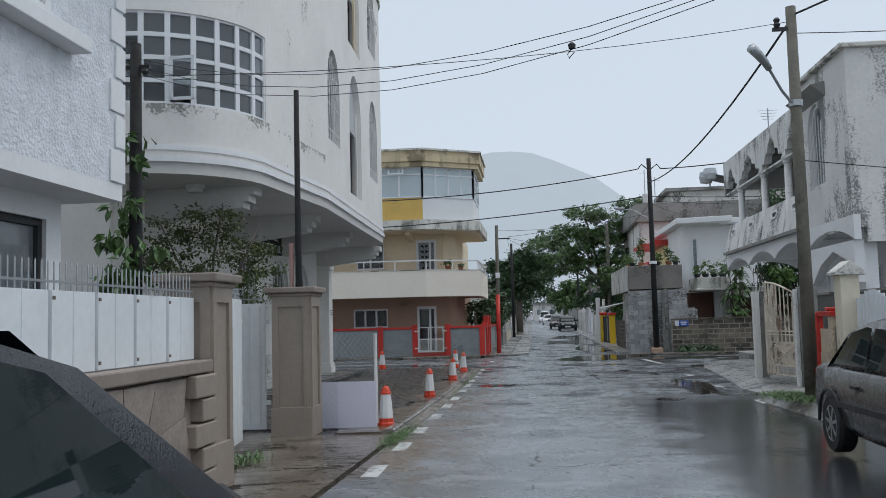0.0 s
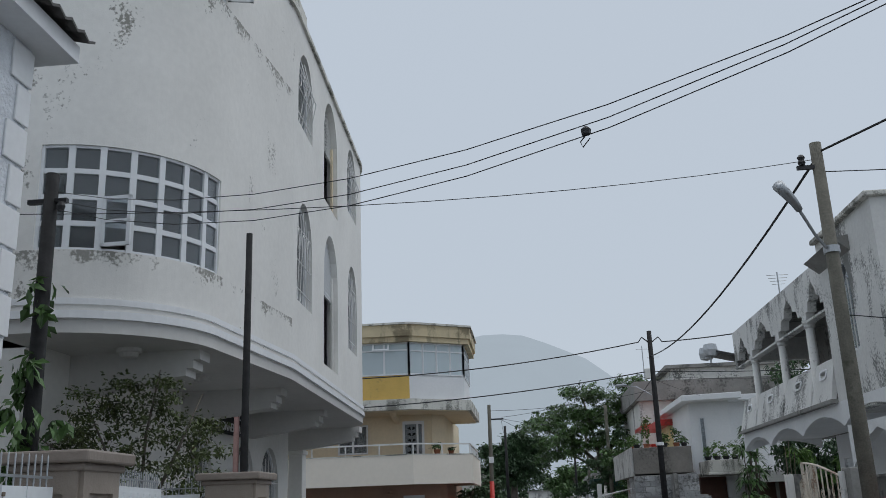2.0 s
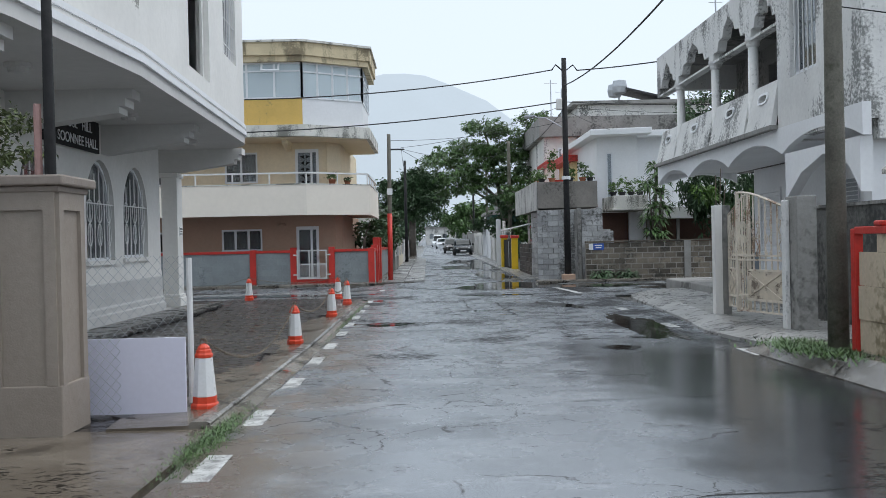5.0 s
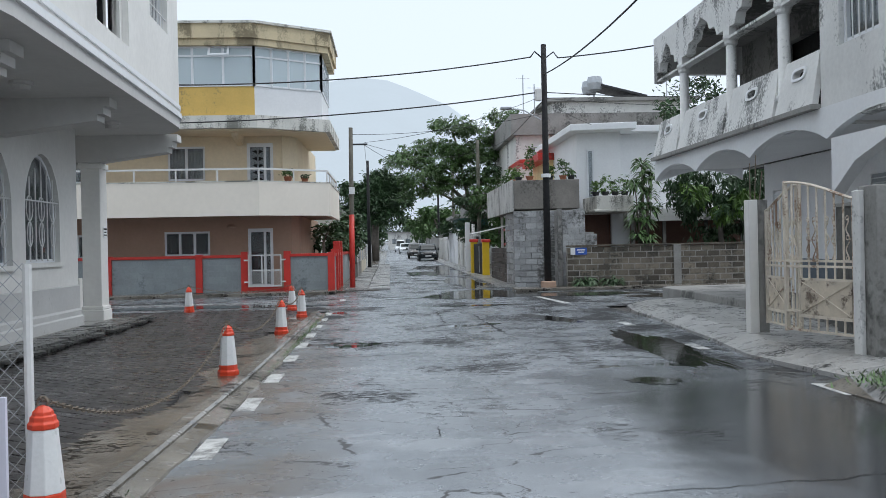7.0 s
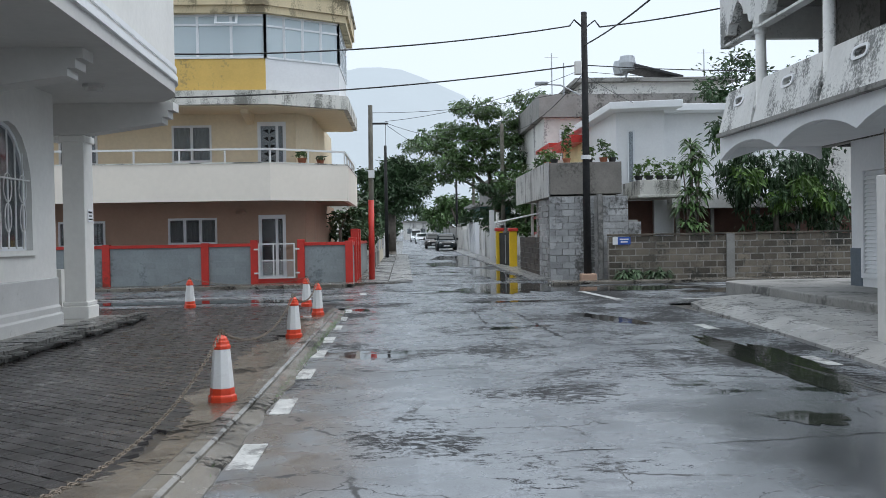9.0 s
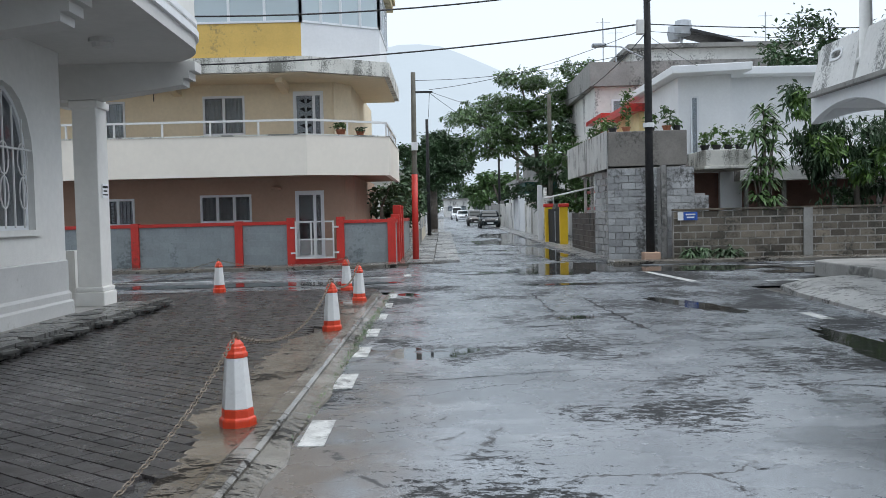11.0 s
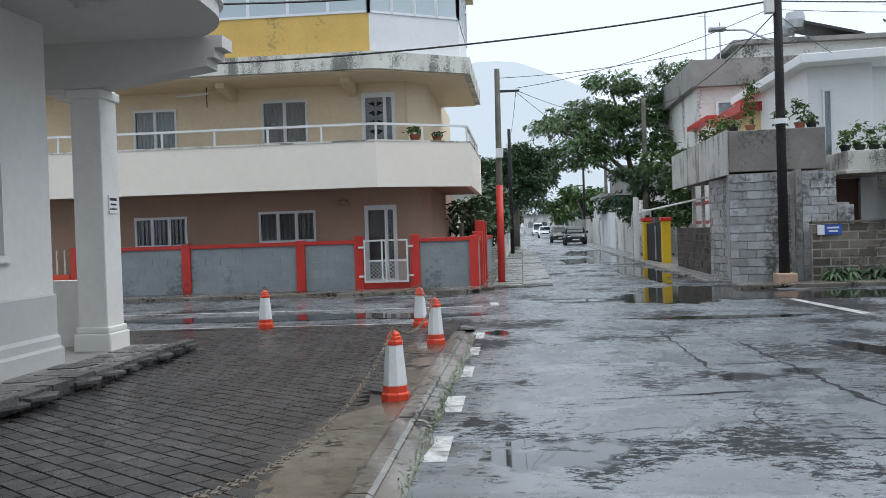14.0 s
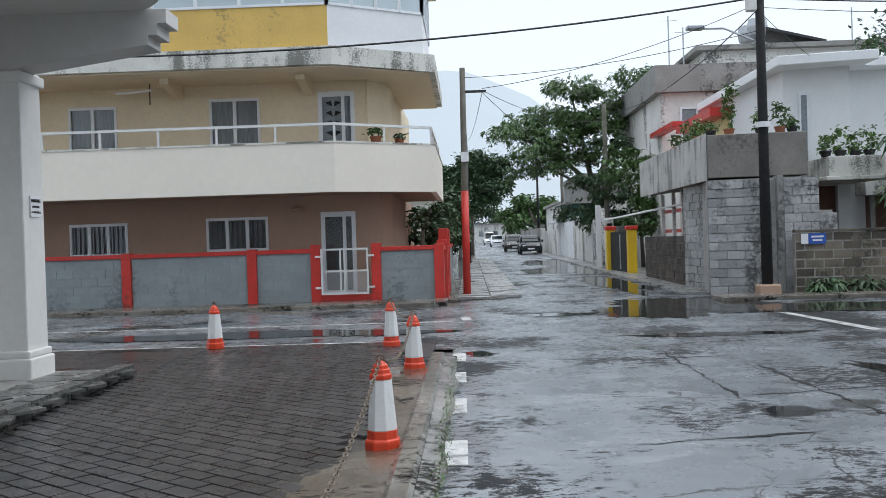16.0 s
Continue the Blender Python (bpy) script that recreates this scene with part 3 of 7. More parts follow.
g.add([(3.45, 31.45, 0.004), (3.62, 31.45, 0.004), (3.95, 27.3, 0.004), (3.75, 27.3, 0.004)], [(0, 1, 2, 3)])
g.box(4.6, 40, 32.2, 32.3, -0.003, 0.004).box(5.2, 6.6, 27.1, 27.25, -0.003, 0.004)
part("line", g, PAINT_ROAD, markings)

# concrete verge and kerb of the forecourt
tagged(part("pavement_left", strip(-4.6, -2.25, -30, 8.6, -0.1, 0.02), MUD), "wet muddy concrete pavement before the gates", "pavement", kind="structure")
tagged(part("forecourt", strip(-16, -2.46, 8.6, 27.4, -0.1, 0.02), PAVER_BED), "dark wet block-paved forecourt", "forecourt", kind="structure")
g = Geo()
ys = [8.6 + 0.8 * k for k in range(21)]
random.seed(4)
edge = [-2.88 + random.uniform(-0.4, 0.25) for _ in ys]
g.rings([[(-2.46, y, ground_z(y)), (-2.46, y, ground_z(y) + 0.05), (e, y, ground_z(y) + 0.036), (e, y, ground_z(y))] for y, e in zip(ys, edge)])
tagged(part("verge", g, MUD), "muddy worn concrete strip beside the kerb", "pavement", kind="structure")
kerb = thing("kerb", "worn concrete kerb between forecourt and street", "kerb", kind="structure")
g = Geo()
for k in range(17):
    y0 = 8.6 + k
    g.rings([[(-2.46, y, ground_z(y) - 0.1), (-2.29, y, ground_z(y) - 0.1), (-2.29, y, ground_z(y) + 0.065), (-2.32, y, ground_z(y) + 0.08), (-2.43, y, ground_z(y) + 0.08), (-2.46, y, ground_z(y) + 0.065)] for y in (y0, y0 + 0.985)])
part("kerbstone", g, CONCRETE_WET, kerb)
g = Geo()
g.rings([[(-2.29, y, ground_z(y) - 0.05), (-2.10 + random.uniform(-.03, .03), y, ground_z(y) - 0.05), (-2.13 + random.uniform(-.05, .03), y, ground_z(y) + 0.015), (-2.29, y, ground_z(y) + 0.045)] for y in [8.6 + 0.5 * k for k in range(35)]])
part("gutter", g, CONCRETE_WET, kerb)
# right side apron
g = Geo()
rows = [(10.0, 4.55), (13, 4.2), (16, 3.95), (18, 4.2), (20, 4.35), (22, 4.5), (24, 4.6), (25.6, 4.9), (26.3, 6.0)]
g.rings([[(x, y, ground_z(y) - 0.1), (x + 0.02, y, ground_z(y) + 0.045), (x + 0.5, y, ground_z(y) + 0.15), (9.0, y, ground_z(y) + 0.18), (9.0, y, ground_z(y) - 0.1)] for y, x in rows])
tagged(part("apron", g, SLAB), "wet broken concrete apron beside the street", "pavement", kind="structure")
g = Geo().prism([(6.35, 18.2), (12, 18.2), (12, 28.4), (6.9, 28.4), (6.5, 28.0)], 0.0, 0.33)
tagged(part("terrace_slab", g, GREY_CONCRETE, bevel=0.03), "raised smooth concrete terrace under the balcony", "pavement", kind="structure")
g = Geo().rings([[(3.72, y, ground_z(y) - 0.1), (3.72, y, ground_z(y) + 0.01), (3.98, y, ground_z(y) + up), (9.0, y, ground_z(y) + up + 0.02), (9.0, y, ground_z(y) - 0.1)] for y, up in ((8.6, 0.05), (9.6, 0.2), (12.4, 0.22), (13.4, 0.1))])
tagged(part("verge_right", g, CONCRETE_WET), "raised muddy verge at the pole foot", "pavement", kind="structure")
tagged(part("pavement_right", strip(4.3, 9, -30, 10.0, -0.1, 0.12), CONCRETE_WET), "wet concrete verge along the fence", "pavement", kind="structure")
far_left = tagged(part("pavement_far_left", strip(-2.75, -1.08, 36.3, 160, -0.1, 0.03, 3), CONCRETE_WET), "narrow pavement of pale uneven slabs", "pavement", kind="structure")
tagged(part("pavement_far_right", strip(3.15, 5.2, 36.2, 160, -0.1, 0.045, 3), SLAB), "narrow wet concrete pavement", "pavement", kind="structure")
g = Geo().box(-40, -2.5, 34.6, 35.9, -0.1, 0.10).box(3.4, 40, 33.6, 34.7, -0.1, 0.09)
tagged(part("pavement_crossing", g, CONCRETE_WET, bevel=0.02), "wet kerb and footway of the side street", "pavement", kind="structure")

# ---------------- white corner building ----------------
BAY_C, BAY_R = (-6.6, 10.9), 1.9


def bay_point(deg, r=BAY_R):
    return BAY_C[0] + r * math.cos(radians(deg)), BAY_C[1] + r * math.sin(radians(deg))


NB_C, NB_R = (-6.5, 22.5), 1.75


def outline(grow=0.0):
    """Plan of the upper storeys, bay to the south, rounded corner to the north."""
    pts = [(-15, 9.9 - grow), (-7.0, 9.9 - grow), (-7.0, 9.0 - grow)]
    pts += [bay_point(a, BAY_R + grow) for a in range(-90, 1, 6)]
    pts += [(-4.45 + grow, 14.0), (-4.75 + grow, 22.5)]
    pts += [(NB_C[0] + (NB_R + grow) * math.cos(radians(a)), NB_C[1] + (NB_R + grow) * math.sin(radians(a))) for a in range(6, 91, 7)]
    return pts + [(-15, NB_C[1] + NB_R + grow)]


white = thing("corner_building", "three-storey white rendered building with curved bay and arched windows", "building")
# curved bay wall, with two ribbon windows left open
BAY_A = [-88 + 12 * k for k in range(8)]
Z_LOW, Z_UP, TOP = (5.06, 6.5), (9.45, 10.98), 11.25
wall_out = [(-7.0, 9.0)] + [bay_point(a) for a in range(-88, -3, 4)] + [(-4.45, 14.0)]
wall_in = [(-7.0, 9.22)] + [bay_point(a, BAY_R - 0.22) for a in range(-88, -3, 4)] + [(-4.68, 14.0)]


def bay_band(i0, i1, z0, z1):
    g = Geo()
    g.rings([[(*wall_out[i], z0), (*wall_in[i], z0), (*wall_in[i], z1), (*wall_out[i], z1)] for i in range(i0, i1 + 1)])
    return part("bay_wall", g, WHITE_BAY, white)


LAST = len(wall_out) - 1
bay_band(0, 1, 4.15, TOP)
bay_band(LAST - 1, LAST, 4.15, TOP)
for z0, z1 in ((4.15, Z_LOW[0]), (Z_LOW[1], Z_UP[0]), (Z_UP[1], TOP)):
    bay_band(1, LAST - 1, z0, z1)
# straight street front with its arches
P0, P1 = Vector((-4.45, 14.0, 0)), Vector((-4.75, 22.5, 0))
along = (P1 - P0).normalized()
inward = Vector((-along.y, along.x, 0))


def front(u, v, d):
    return P0 + along * u + inward * d + Vector((0, 0, v))


FRONT_L = (P1 - P0).length
ARCHES = [(0.35, 1.75, 5.5, 7.55), (3.05, 4.8, 4.72, 7.75), (6.3, 7.75, 5.6, 7.85), (0.35, 1.75, 9.05, 10.75), (3.05, 4.8, 8.4, 11.0), (6.3, 7.75, 9.2, 11.1)]
part("street_front", Geo().panel(rect(0, FRONT_L, 4.15, TOP), [arch(*a) for a in ARCHES], front, 0.25), WHITE_WALL, white)
g = Geo()
g.rings([[(NB_C[0] + r * math.cos(radians(a)), NB_C[1] + r * math.sin(radians(a)), z) for r, z in ((NB_R, 4.15), (NB_R - 0.22, 4.15), (NB_R - 0.22, TOP), (NB_R, TOP))] for a in range(0, 91, 6)])
part("rounded_corner", g, WHITE_WALL, white)
for b in ((-15, -6.6, 24.03, 24.25, 4.15, TOP), (-15, -14.8, 10.13, 24.0, 0, TOP), (-15, -7.02, 9.9, 10.12, 0, TOP), (-7.0, -6.78, 9.23, 10.1, 4.16, TOP)):
    part("side_wall", Geo().box(*b), WHITE_WALL, white)
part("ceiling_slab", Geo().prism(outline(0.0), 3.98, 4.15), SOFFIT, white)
part("moulding", Geo().prism(outline(0.05), 4.16, 4.26), CLEAN_WHITE, white)
part("moulding", Geo().prism(outline(0.03), 4.34, 4.42), CLEAN_WHITE, white)
part("parapet_cap", Geo().prism(outline(0.06), TOP, TOP + 0.1), STAINED_SLAB, white)
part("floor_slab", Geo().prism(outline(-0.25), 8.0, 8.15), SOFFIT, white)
g = Geo().panel(rect(0, 1.1, TOP + 0.1, TOP + 0.45), [], front, 0.25)
part("parapet_step", g, STAINED_SLAB, white)


def ribbon(z0, z1, rows, opened):
    w = new("bay_window")
    w.parent = white
    w["label"] = "curved ribbon window with white grid frame"
    g = Geo()
    R = BAY_R - 0.06
    def seg(a0, a1, za, zb, r0=R - 0.03, r1=R + 0.03):
        g.prism([bay_point(a0, r1), bay_point(a1, r1), bay_point(a1, r0), bay_point(a0, r0)], za, zb)
    zs = [z0 + (z1 - z0) * k / rows for k in range(rows + 1)]
    for k in range(7):
        for z in zs:
            for h in range(3):
                seg(BAY_A[k] + 4 * h, BAY_A[k] + 4 * h + 4, z - 0.035, z + 0.035)
    for a in BAY_A:
        seg(a - 1.3, a + 1.3, z0, z1, R - 0.04, R + 0.04)
    part("grid_frame", g, FRAME_WHITE, w)
    for k in range(7):
        for j in range(rows):
            if (k, j) in opened:
                continue
            p = Geo().prism([bay_point(BAY_A[k] + 1, R + 0.008), bay_point(BAY_A[k] + 11, R + 0.008), bay_point(BAY_A[k] + 11, R - 0.008), bay_point(BAY_A[k] + 1, R - 0.008)], zs[j] + 0.03, zs[j + 1] - 0.03)
            part("pane", p, GLASS, w)
    return w


low = ribbon(*Z_LOW, 4, {(2, 0), (2, 1)})
high = ribbon(*Z_UP, 4, {(2, 0), (2, 1), (4, 0), (4, 1), (6, 0), (6, 1)})


def casement(parent, deg, z0, z1, swing):
    """An open white casement with two panes, hinged on the bay."""
    c = new("casement")
    c.parent = parent
    x, y = bay_point(deg, BAY_R + 0.02)
    c.matrix_basis = pose(x, y, z0, rz=deg + 90 + swing)
    g = Geo()
    for x0, x1, za, zb in ((0, .05, 0, 1), (.35, .4, 0, 1), (0, .4, 0, .07), (0, .4, .47, .53), (0, .4, .93, 1)):
        g.box(x0, x1, -0.02, 0.02, za * (z1 - z0), zb * (z1 - z0))
    part("frame", g, FRAME_WHITE, c)
    part("pane", Geo().box(0.04, 0.36, -0.006, 0.006, 0.04, z1 - z0 - 0.04), GLASS, c)


casement(low, BAY_A[2] + 1, 5.1, 5.78, -30)
casement(high, BAY_A[2] + 1, 9.5, 10.2, -40)
casement(high, BAY_A[5], 9.5, 10.2, -75)
casement(high, BAY_A[6] + 11, 9.5, 10.2, -70)

# arched windows: frames, glass, curled grilles and roller shutters
for n, (u0, u1, v0, v1) in enumerate(ARCHES):
    w = new("arched_window")
    w.parent = white
    hole = arch(u0, u1, v0, v1)
    rim = arch(u0 + 0.07, u1 - 0.07, v0 + 0.07, v1 - 0.07)
    middle = n % 3 == 1
    if not middle:
        part("frame", Geo().panel(hole, [rim], lambda u, v, d: front(u, v, d + 0.12), 0.06), FRAME_WHITE, w)
        part("pane", Geo().panel(hole, [], lambda u, v, d: front(u, v, d + 0.16), 0.012), GLASS, w)
        g = Geo()
        for k in range(1, 6):
            u = u0 + (u1 - u0) * k / 6
            top = v1 - 0.15 - abs(k - 3) * 0.13
            g.tube([front(u, v0 + 0.05, 0.04), front(u, (v0 + v1) / 2, 0.0 if n < 3 else -0.12), front(u, top, 0.04)], 0.013, 5)
        for v in (v0 + 0.25, v0 + 0.8, v1 - 0.6):
            g.tube([front(u0, v, 0.03), front(u1, v, 0.03)], 0.013, 5)
        for k in range(3):
            c = u0 + (u1 - u0) * (k + 0.5) / 3
            g.tube([front(c + 0.13 * math.cos(a), (v0 + v1) / 2 + 0.2 + 0.2 * math.sin(a), 0.02) for a in [0.5 * i for i in range(14)]], 0.011, 5)
        part("grille", g, WHITE_IRON, w)
    else:
        g = Geo()
        rows, v, k = [], v0 + (v1 - v0) * 0.55, 0
        while v < v1 - 0.06:
            half = (u1 - u0) / 2 * min(1.0, math.sqrt(max(0.02, 1 - max(0, (v - (v1 - 1.05)) / 1.05) ** 2)))
            c = (u0 + u1) / 2
            rows.append([front(c - half, v, 0.14 + 0.025 * (k % 2)), front(c + half, v, 0.14 + 0.025 * (k % 2)), front(c + half, v, 0.19), front(c - half, v, 0.19)])
            v += 0.045
            k += 1
        g.rings(rows)
        part("roller_shutter", g, WHITE_DIRTY if n > 3 else FRAME_WHITE, w)
        part("jamb", Geo().panel(rect(u1 - 0.14, u1 - 0.02, v0, v1 - 0.8), [], lambda u, v, d: front(u, v, d + 0.1), 0.05), OCHRE_WALL if n > 3 else WHITE_WALL, w)

# ground floor: wall with arches, porch pillar, beams, ceiling lights
GX = -6.8


def gf(u, v, d):
    return Vector((GX - d, u, v))


GARCH = [(15.4, 16.8, 1.35, 3.3), (18.15, 19.65, 1.35, 3.3), (20.2, 21.8, 1.38, 3.32)]
part("ground_floor_wall", Geo().panel(rect(10.0, 22.75, 0.0, 4.0), [arch(*a) for a in GARCH], gf, 0.25), WHITE_WALL, white)
part("porch_wall", Geo().box(-15, -6.83, 22.5, 22.72, 0, 3.98), WHITE_WALL, white)
part("porch_wall", Geo().box(-15, -7.3, 24.3, 24.5, 0, 1.0).box(-7.4, -7.1, 24.1, 24.5, 3.35, 3.98), WHITE_WALL, white)
part("plinth", Geo().rings([[(GX + a, y, z) for a, z in ((0, 0.1), (0.09, 0.1), (0.09, 0.3), (0.055, 0.33), (0.055, 0.42), (0.02, 0.46), (0.02, 0.9), (0, 0.92))] for y in (10.0, 22.78)]), PLINTH, white)
pil = new("porch_pillar")
pil.parent = white
part("shaft", Geo().box(-7.08, -6.69, 23.85, 24.32, 0.1, 3.45), WHITE_WALL, pil, bevel=0.015)
part("base", Geo().box(-7.13, -6.64, 23.8, 24.37, 0.1, 0.34).box(-7.11, -6.66, 23.82, 24.35, 0.34, 0.42), WHITE_WALL, pil, bevel=0.02)
part("capital", Geo().box(-7.12, -6.65, 23.81, 24.36, 3.3, 3.42), WHITE_WALL, pil, bevel=0.02)
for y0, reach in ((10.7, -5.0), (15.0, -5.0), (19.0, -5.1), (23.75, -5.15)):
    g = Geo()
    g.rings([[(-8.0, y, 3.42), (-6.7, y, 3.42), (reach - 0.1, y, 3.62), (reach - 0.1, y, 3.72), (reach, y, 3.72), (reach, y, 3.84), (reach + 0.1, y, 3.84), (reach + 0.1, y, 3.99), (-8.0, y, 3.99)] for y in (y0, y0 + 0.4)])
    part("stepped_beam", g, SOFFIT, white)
for n, (u0, u1, v0, v1) in enumerate(GARCH):
    w = new("arched_window")
    w.parent = white
    hole, rim = arch(u0, u1, v0, v1), arch(u0 + 0.06, u1 - 0.06, v0 + 0.06, v1 - 0.06)
    part("frame", Geo().panel(hole, [rim], lambda u, v, d: gf(u, v, d + 0.1), 0.06), FRAME_WHITE, w)
    part("pane", Geo().panel(hole, [], lambda u, v, d: gf(u, v, d + 0.14), 0.012), GLASS, w)
    g = Geo()
    for k in range(1, 6):
        u = u0 + (u1 - u0) * k / 6
        g.tube([gf(u, v0 + 0.03, 0.03), gf(u, v1 - 0.12 - abs(k - 3) * 0.16, 0.03)], 0.014, 5)
    g.tube([gf(u0, v1 - 0.85, 0.03), gf(u1, v1 - 0.85, 0.03)], 0.016, 5)
    for k in range(3):
        c = u0 + (u1 - u0) * (k + 0.5) / 3
        for s in (0.5, 0.95):
            g.tube([gf(c + 0.14 * math.cos(a) * (1 if s > .6 else .8), v0 + s + 0.22 * math.sin(a), 0.03) for a in [0.52 * i for i in range(13)]], 0.011, 5)
    part("grille", g, WHITE_IRON, w)
    part("sill", Geo().box(GX - 0.05, GX + 0.06, u0 - 0.08, u1 + 0.08, v0 - 0.08, v0), WHITE_WALL, w)
disc = mesh_of("ceiling_light", Geo().lathe([(0.0, 0), (0.17, 0), (0.17, -0.05), (0.13, -0.06), (0.12, -0.12), (0.0, -0.14)], 14), SOFFIT)
for x, y in ((-5.8, 10.4), (-5.7, 13.0), (-5.8, 15.5), (-5.8, 17.6), (-5.8, 19.7), (-5.8, 21.8), (-6.4, 13.6)):
    tagged(new("ceiling_light", disc), "round drum lamp under the overhang", "lamp", "lamps under the overhang").location = (x, y, 3.98)
sg = thing("sign_board", "black board with white lettering on the white wall", "sign")
part("board", Geo().box(-6.74, -6.68, 16.1, 18.58, 3.38, 3.96), DARK, sg, bevel=0.01)
def lettering(text, m, size, parent, material, name="lettering"):
    """Raised letters in the built-in font, turned into one mesh."""
    cu = bpy.data.curves.new(name, "FONT")
    cu.body, cu.size, cu.extrude, cu.align_x, cu.align_y = text, size, 0.004, "CENTER", "CENTER"
    tmp = bpy.data.objects.new(name, cu)
    me = bpy.data.meshes.new_from_object(tmp)
    bpy.data.objects.remove(tmp)
    me.materials.clear()
    me.materials.append(material)
    ob = new(name, me)
    ob.parent, ob.matrix_basis = parent, m
    return ob


for word, y, z in (("ROSE", 17.2, 3.80), ("HILL", 17.95, 3.80), ("SOONNEE", 17.2, 3.52), ("HALL", 18.15, 3.52)):
    lettering(word, pose(-6.674, y, z, 90, 0, 90), 0.25, sg, CLEAN_WHITE)
part("emblem", Geo().panel([(16.42 + 0.14 * math.cos(a), 3.67 + 0.18 * math.sin(a)) for a in [0.35 * k + 0.6 for k in range(15)]] + [(16.46 + 0.09 * math.cos(a), 3.67 + 0.14 * math.sin(a)) for a in [0.35 * k + 0.6 for k in reversed(range(15))]], [], lambda u, v, d: Vector((-6.68 + d, u, v)), 0.008), CLEAN_WHITE, sg)
notice = thing("notice_plate", "small white plate with dark writing on pillar", "sign")
part("plate", Geo().box(-6.686, -6.67, 23.98, 24.2, 1.86, 2.09), CLEAN_WHITE, notice)
for text, z in (("PARKING", 2.035), ("AVAILABLE", 1.97), ("AT THE BACK", 1.91)):
    lettering(text, pose(-6.668, 24.09, z, 90, 0, 90), 0.05 if len(text) < 8 else 0.033, notice, DARK)
# slate step before the building
step = thing("slate_step", "low slate-paved step with dark stone edge", "step", kind="structure")
part("bed", Geo().prism([(-9, 10), (-6.05, 10), (-5.9, 20), (-5.86, 24.45), (-9, 24.45)], 0.0, 0.12), GREY_CONCRETE, step)
random.seed(9)
y = 10.0
edge_me = [mesh_of("edge_stone", Geo().box(-0.12, 0.06, 0.01, ln - 0.01, 0.03, 0.165), STONE) for ln in (0.42, 0.55, 0.36)]
while y < 24.3:
    k = random.randrange(3)
    piece("edge_stone", edge_me[k], step, pose(-6.0 + max(0, (y - 10)) * 0.0085, y, random.uniform(-.01, .012), rz=-0.5))
    y += (0.42, 0.55, 0.36)[k]
flag = [mesh_of("flagstone", Geo().prism([(0.02, 0.03), (0.36, 0.0), (0.47, 0.2), (0.34, 0.42), (0.05, 0.38)], 0.1, 0.128), STONE), mesh_of("flagstone", Geo().prism([(0.0, 0.0), (0.3, 0.05), (0.42, 0.33), (0.2, 0.46), (-0.05, 0.25)], 0.1, 0.126), STONE)]
for j in range(2):
    for k in range(20):
        piece("flagstone", flag[(j + k) % 2], step, pose(-6.62 + 0.45 * j + 0.03 * (k % 3), 15.4 + 0.455 * k, random.uniform(-.004, .006), rz=random.uniform(-12, 12)))

# ---------------- bollards, chain, board ----------------
def build_bollard(at):
    b = thing("bollard", "octagonal white concrete bollard with red top and base", "bollard", "chained bollards", at @ Matrix.Diagonal((0.82, 0.82, 0.99, 1)))
    t = math.pi / 8
    part("base", Geo().lathe([(0.155, 0), (0.155, 0.07), (0.15, 0.085), (0.135, 0.09), (0.133, 0.15)], 8, turn=t), ORANGE_RED, b, bevel=0.006)
    part("shaft", Geo().lathe([(0.131, 0.15), (0.094, 0.5)], 8, turn=t), WHITE_PAINT, b, bevel=0.006)
    part("cap", Geo().lathe([(0.094, 0.5), (0.1, 0.505), (0.1, 0.53), (0.086, 0.545), (0.082, 0.57), (0.07, 0.575), (0.066, 0.595), (0.03, 0.625), (0.0, 0.63)], 8, turn=t), ORANGE_RED, b, bevel=0.004)
    part("ring", Geo().tube([(0.035 * math.cos(a), 0, 0.645 + 0.028 * math.sin(a)) for a in [0.4 * k for k in range(17)]], 0.009, 6), RUST, b)
    return b


B_AT = [(-2.55, 9.5), (-2.6, 15.4), (-2.58, 20.55), (-2.6, 24.45), (-3.06, 26.8), (-5.63, 27.2)]
first = build_bollard(pose(*B_AT[0], ground_z(9.5) + 0.005))
for x, y in B_AT[1:]:
    copy_thing(first, pose(x, y, ground_z(y) + 0.02, rz=random.uniform(-20, 20)))


def chain(a, b, drop, name="chain"):
    pts = sag(a, b, drop, 60)
    g = Geo()
    n = int((Vector(b) - Vector(a)).length / 0.055)
    for k in range(n):
        f = k / n * 60
        p = pts[int(f)].lerp(pts[min(60, int(f) + 1)], f % 1)
        d = (pts[min(60, int(f) + 1)] - pts[int(f)]).normalized()
        side = Vector((0, 0, 1)).cross(d).normalized() if k % 2 else Vector((0, 0, 1))
        g.tube([p + d * 0.035 * math.cos(t) + side * 0.014 * math.sin(t) for t in [2 * math.pi * i / 6 for i in range(7)]], 0.0042, 4)
    ob = part(name, g, RUST)
    return tagged(ob, "rusty steel chain hung between bollards", "chain", "bollard chains")


tops = [(x, y, ground_z(y) + 0.66) for x, y in B_AT]
for a, b, dr in zip(tops, tops[1:], (0.42, 0.28, 0.2, 0.12, 0.16)):
    chain(a, b, dr)
chain(tops[5], (-12.2, 27.6, 0.5), 0.45)

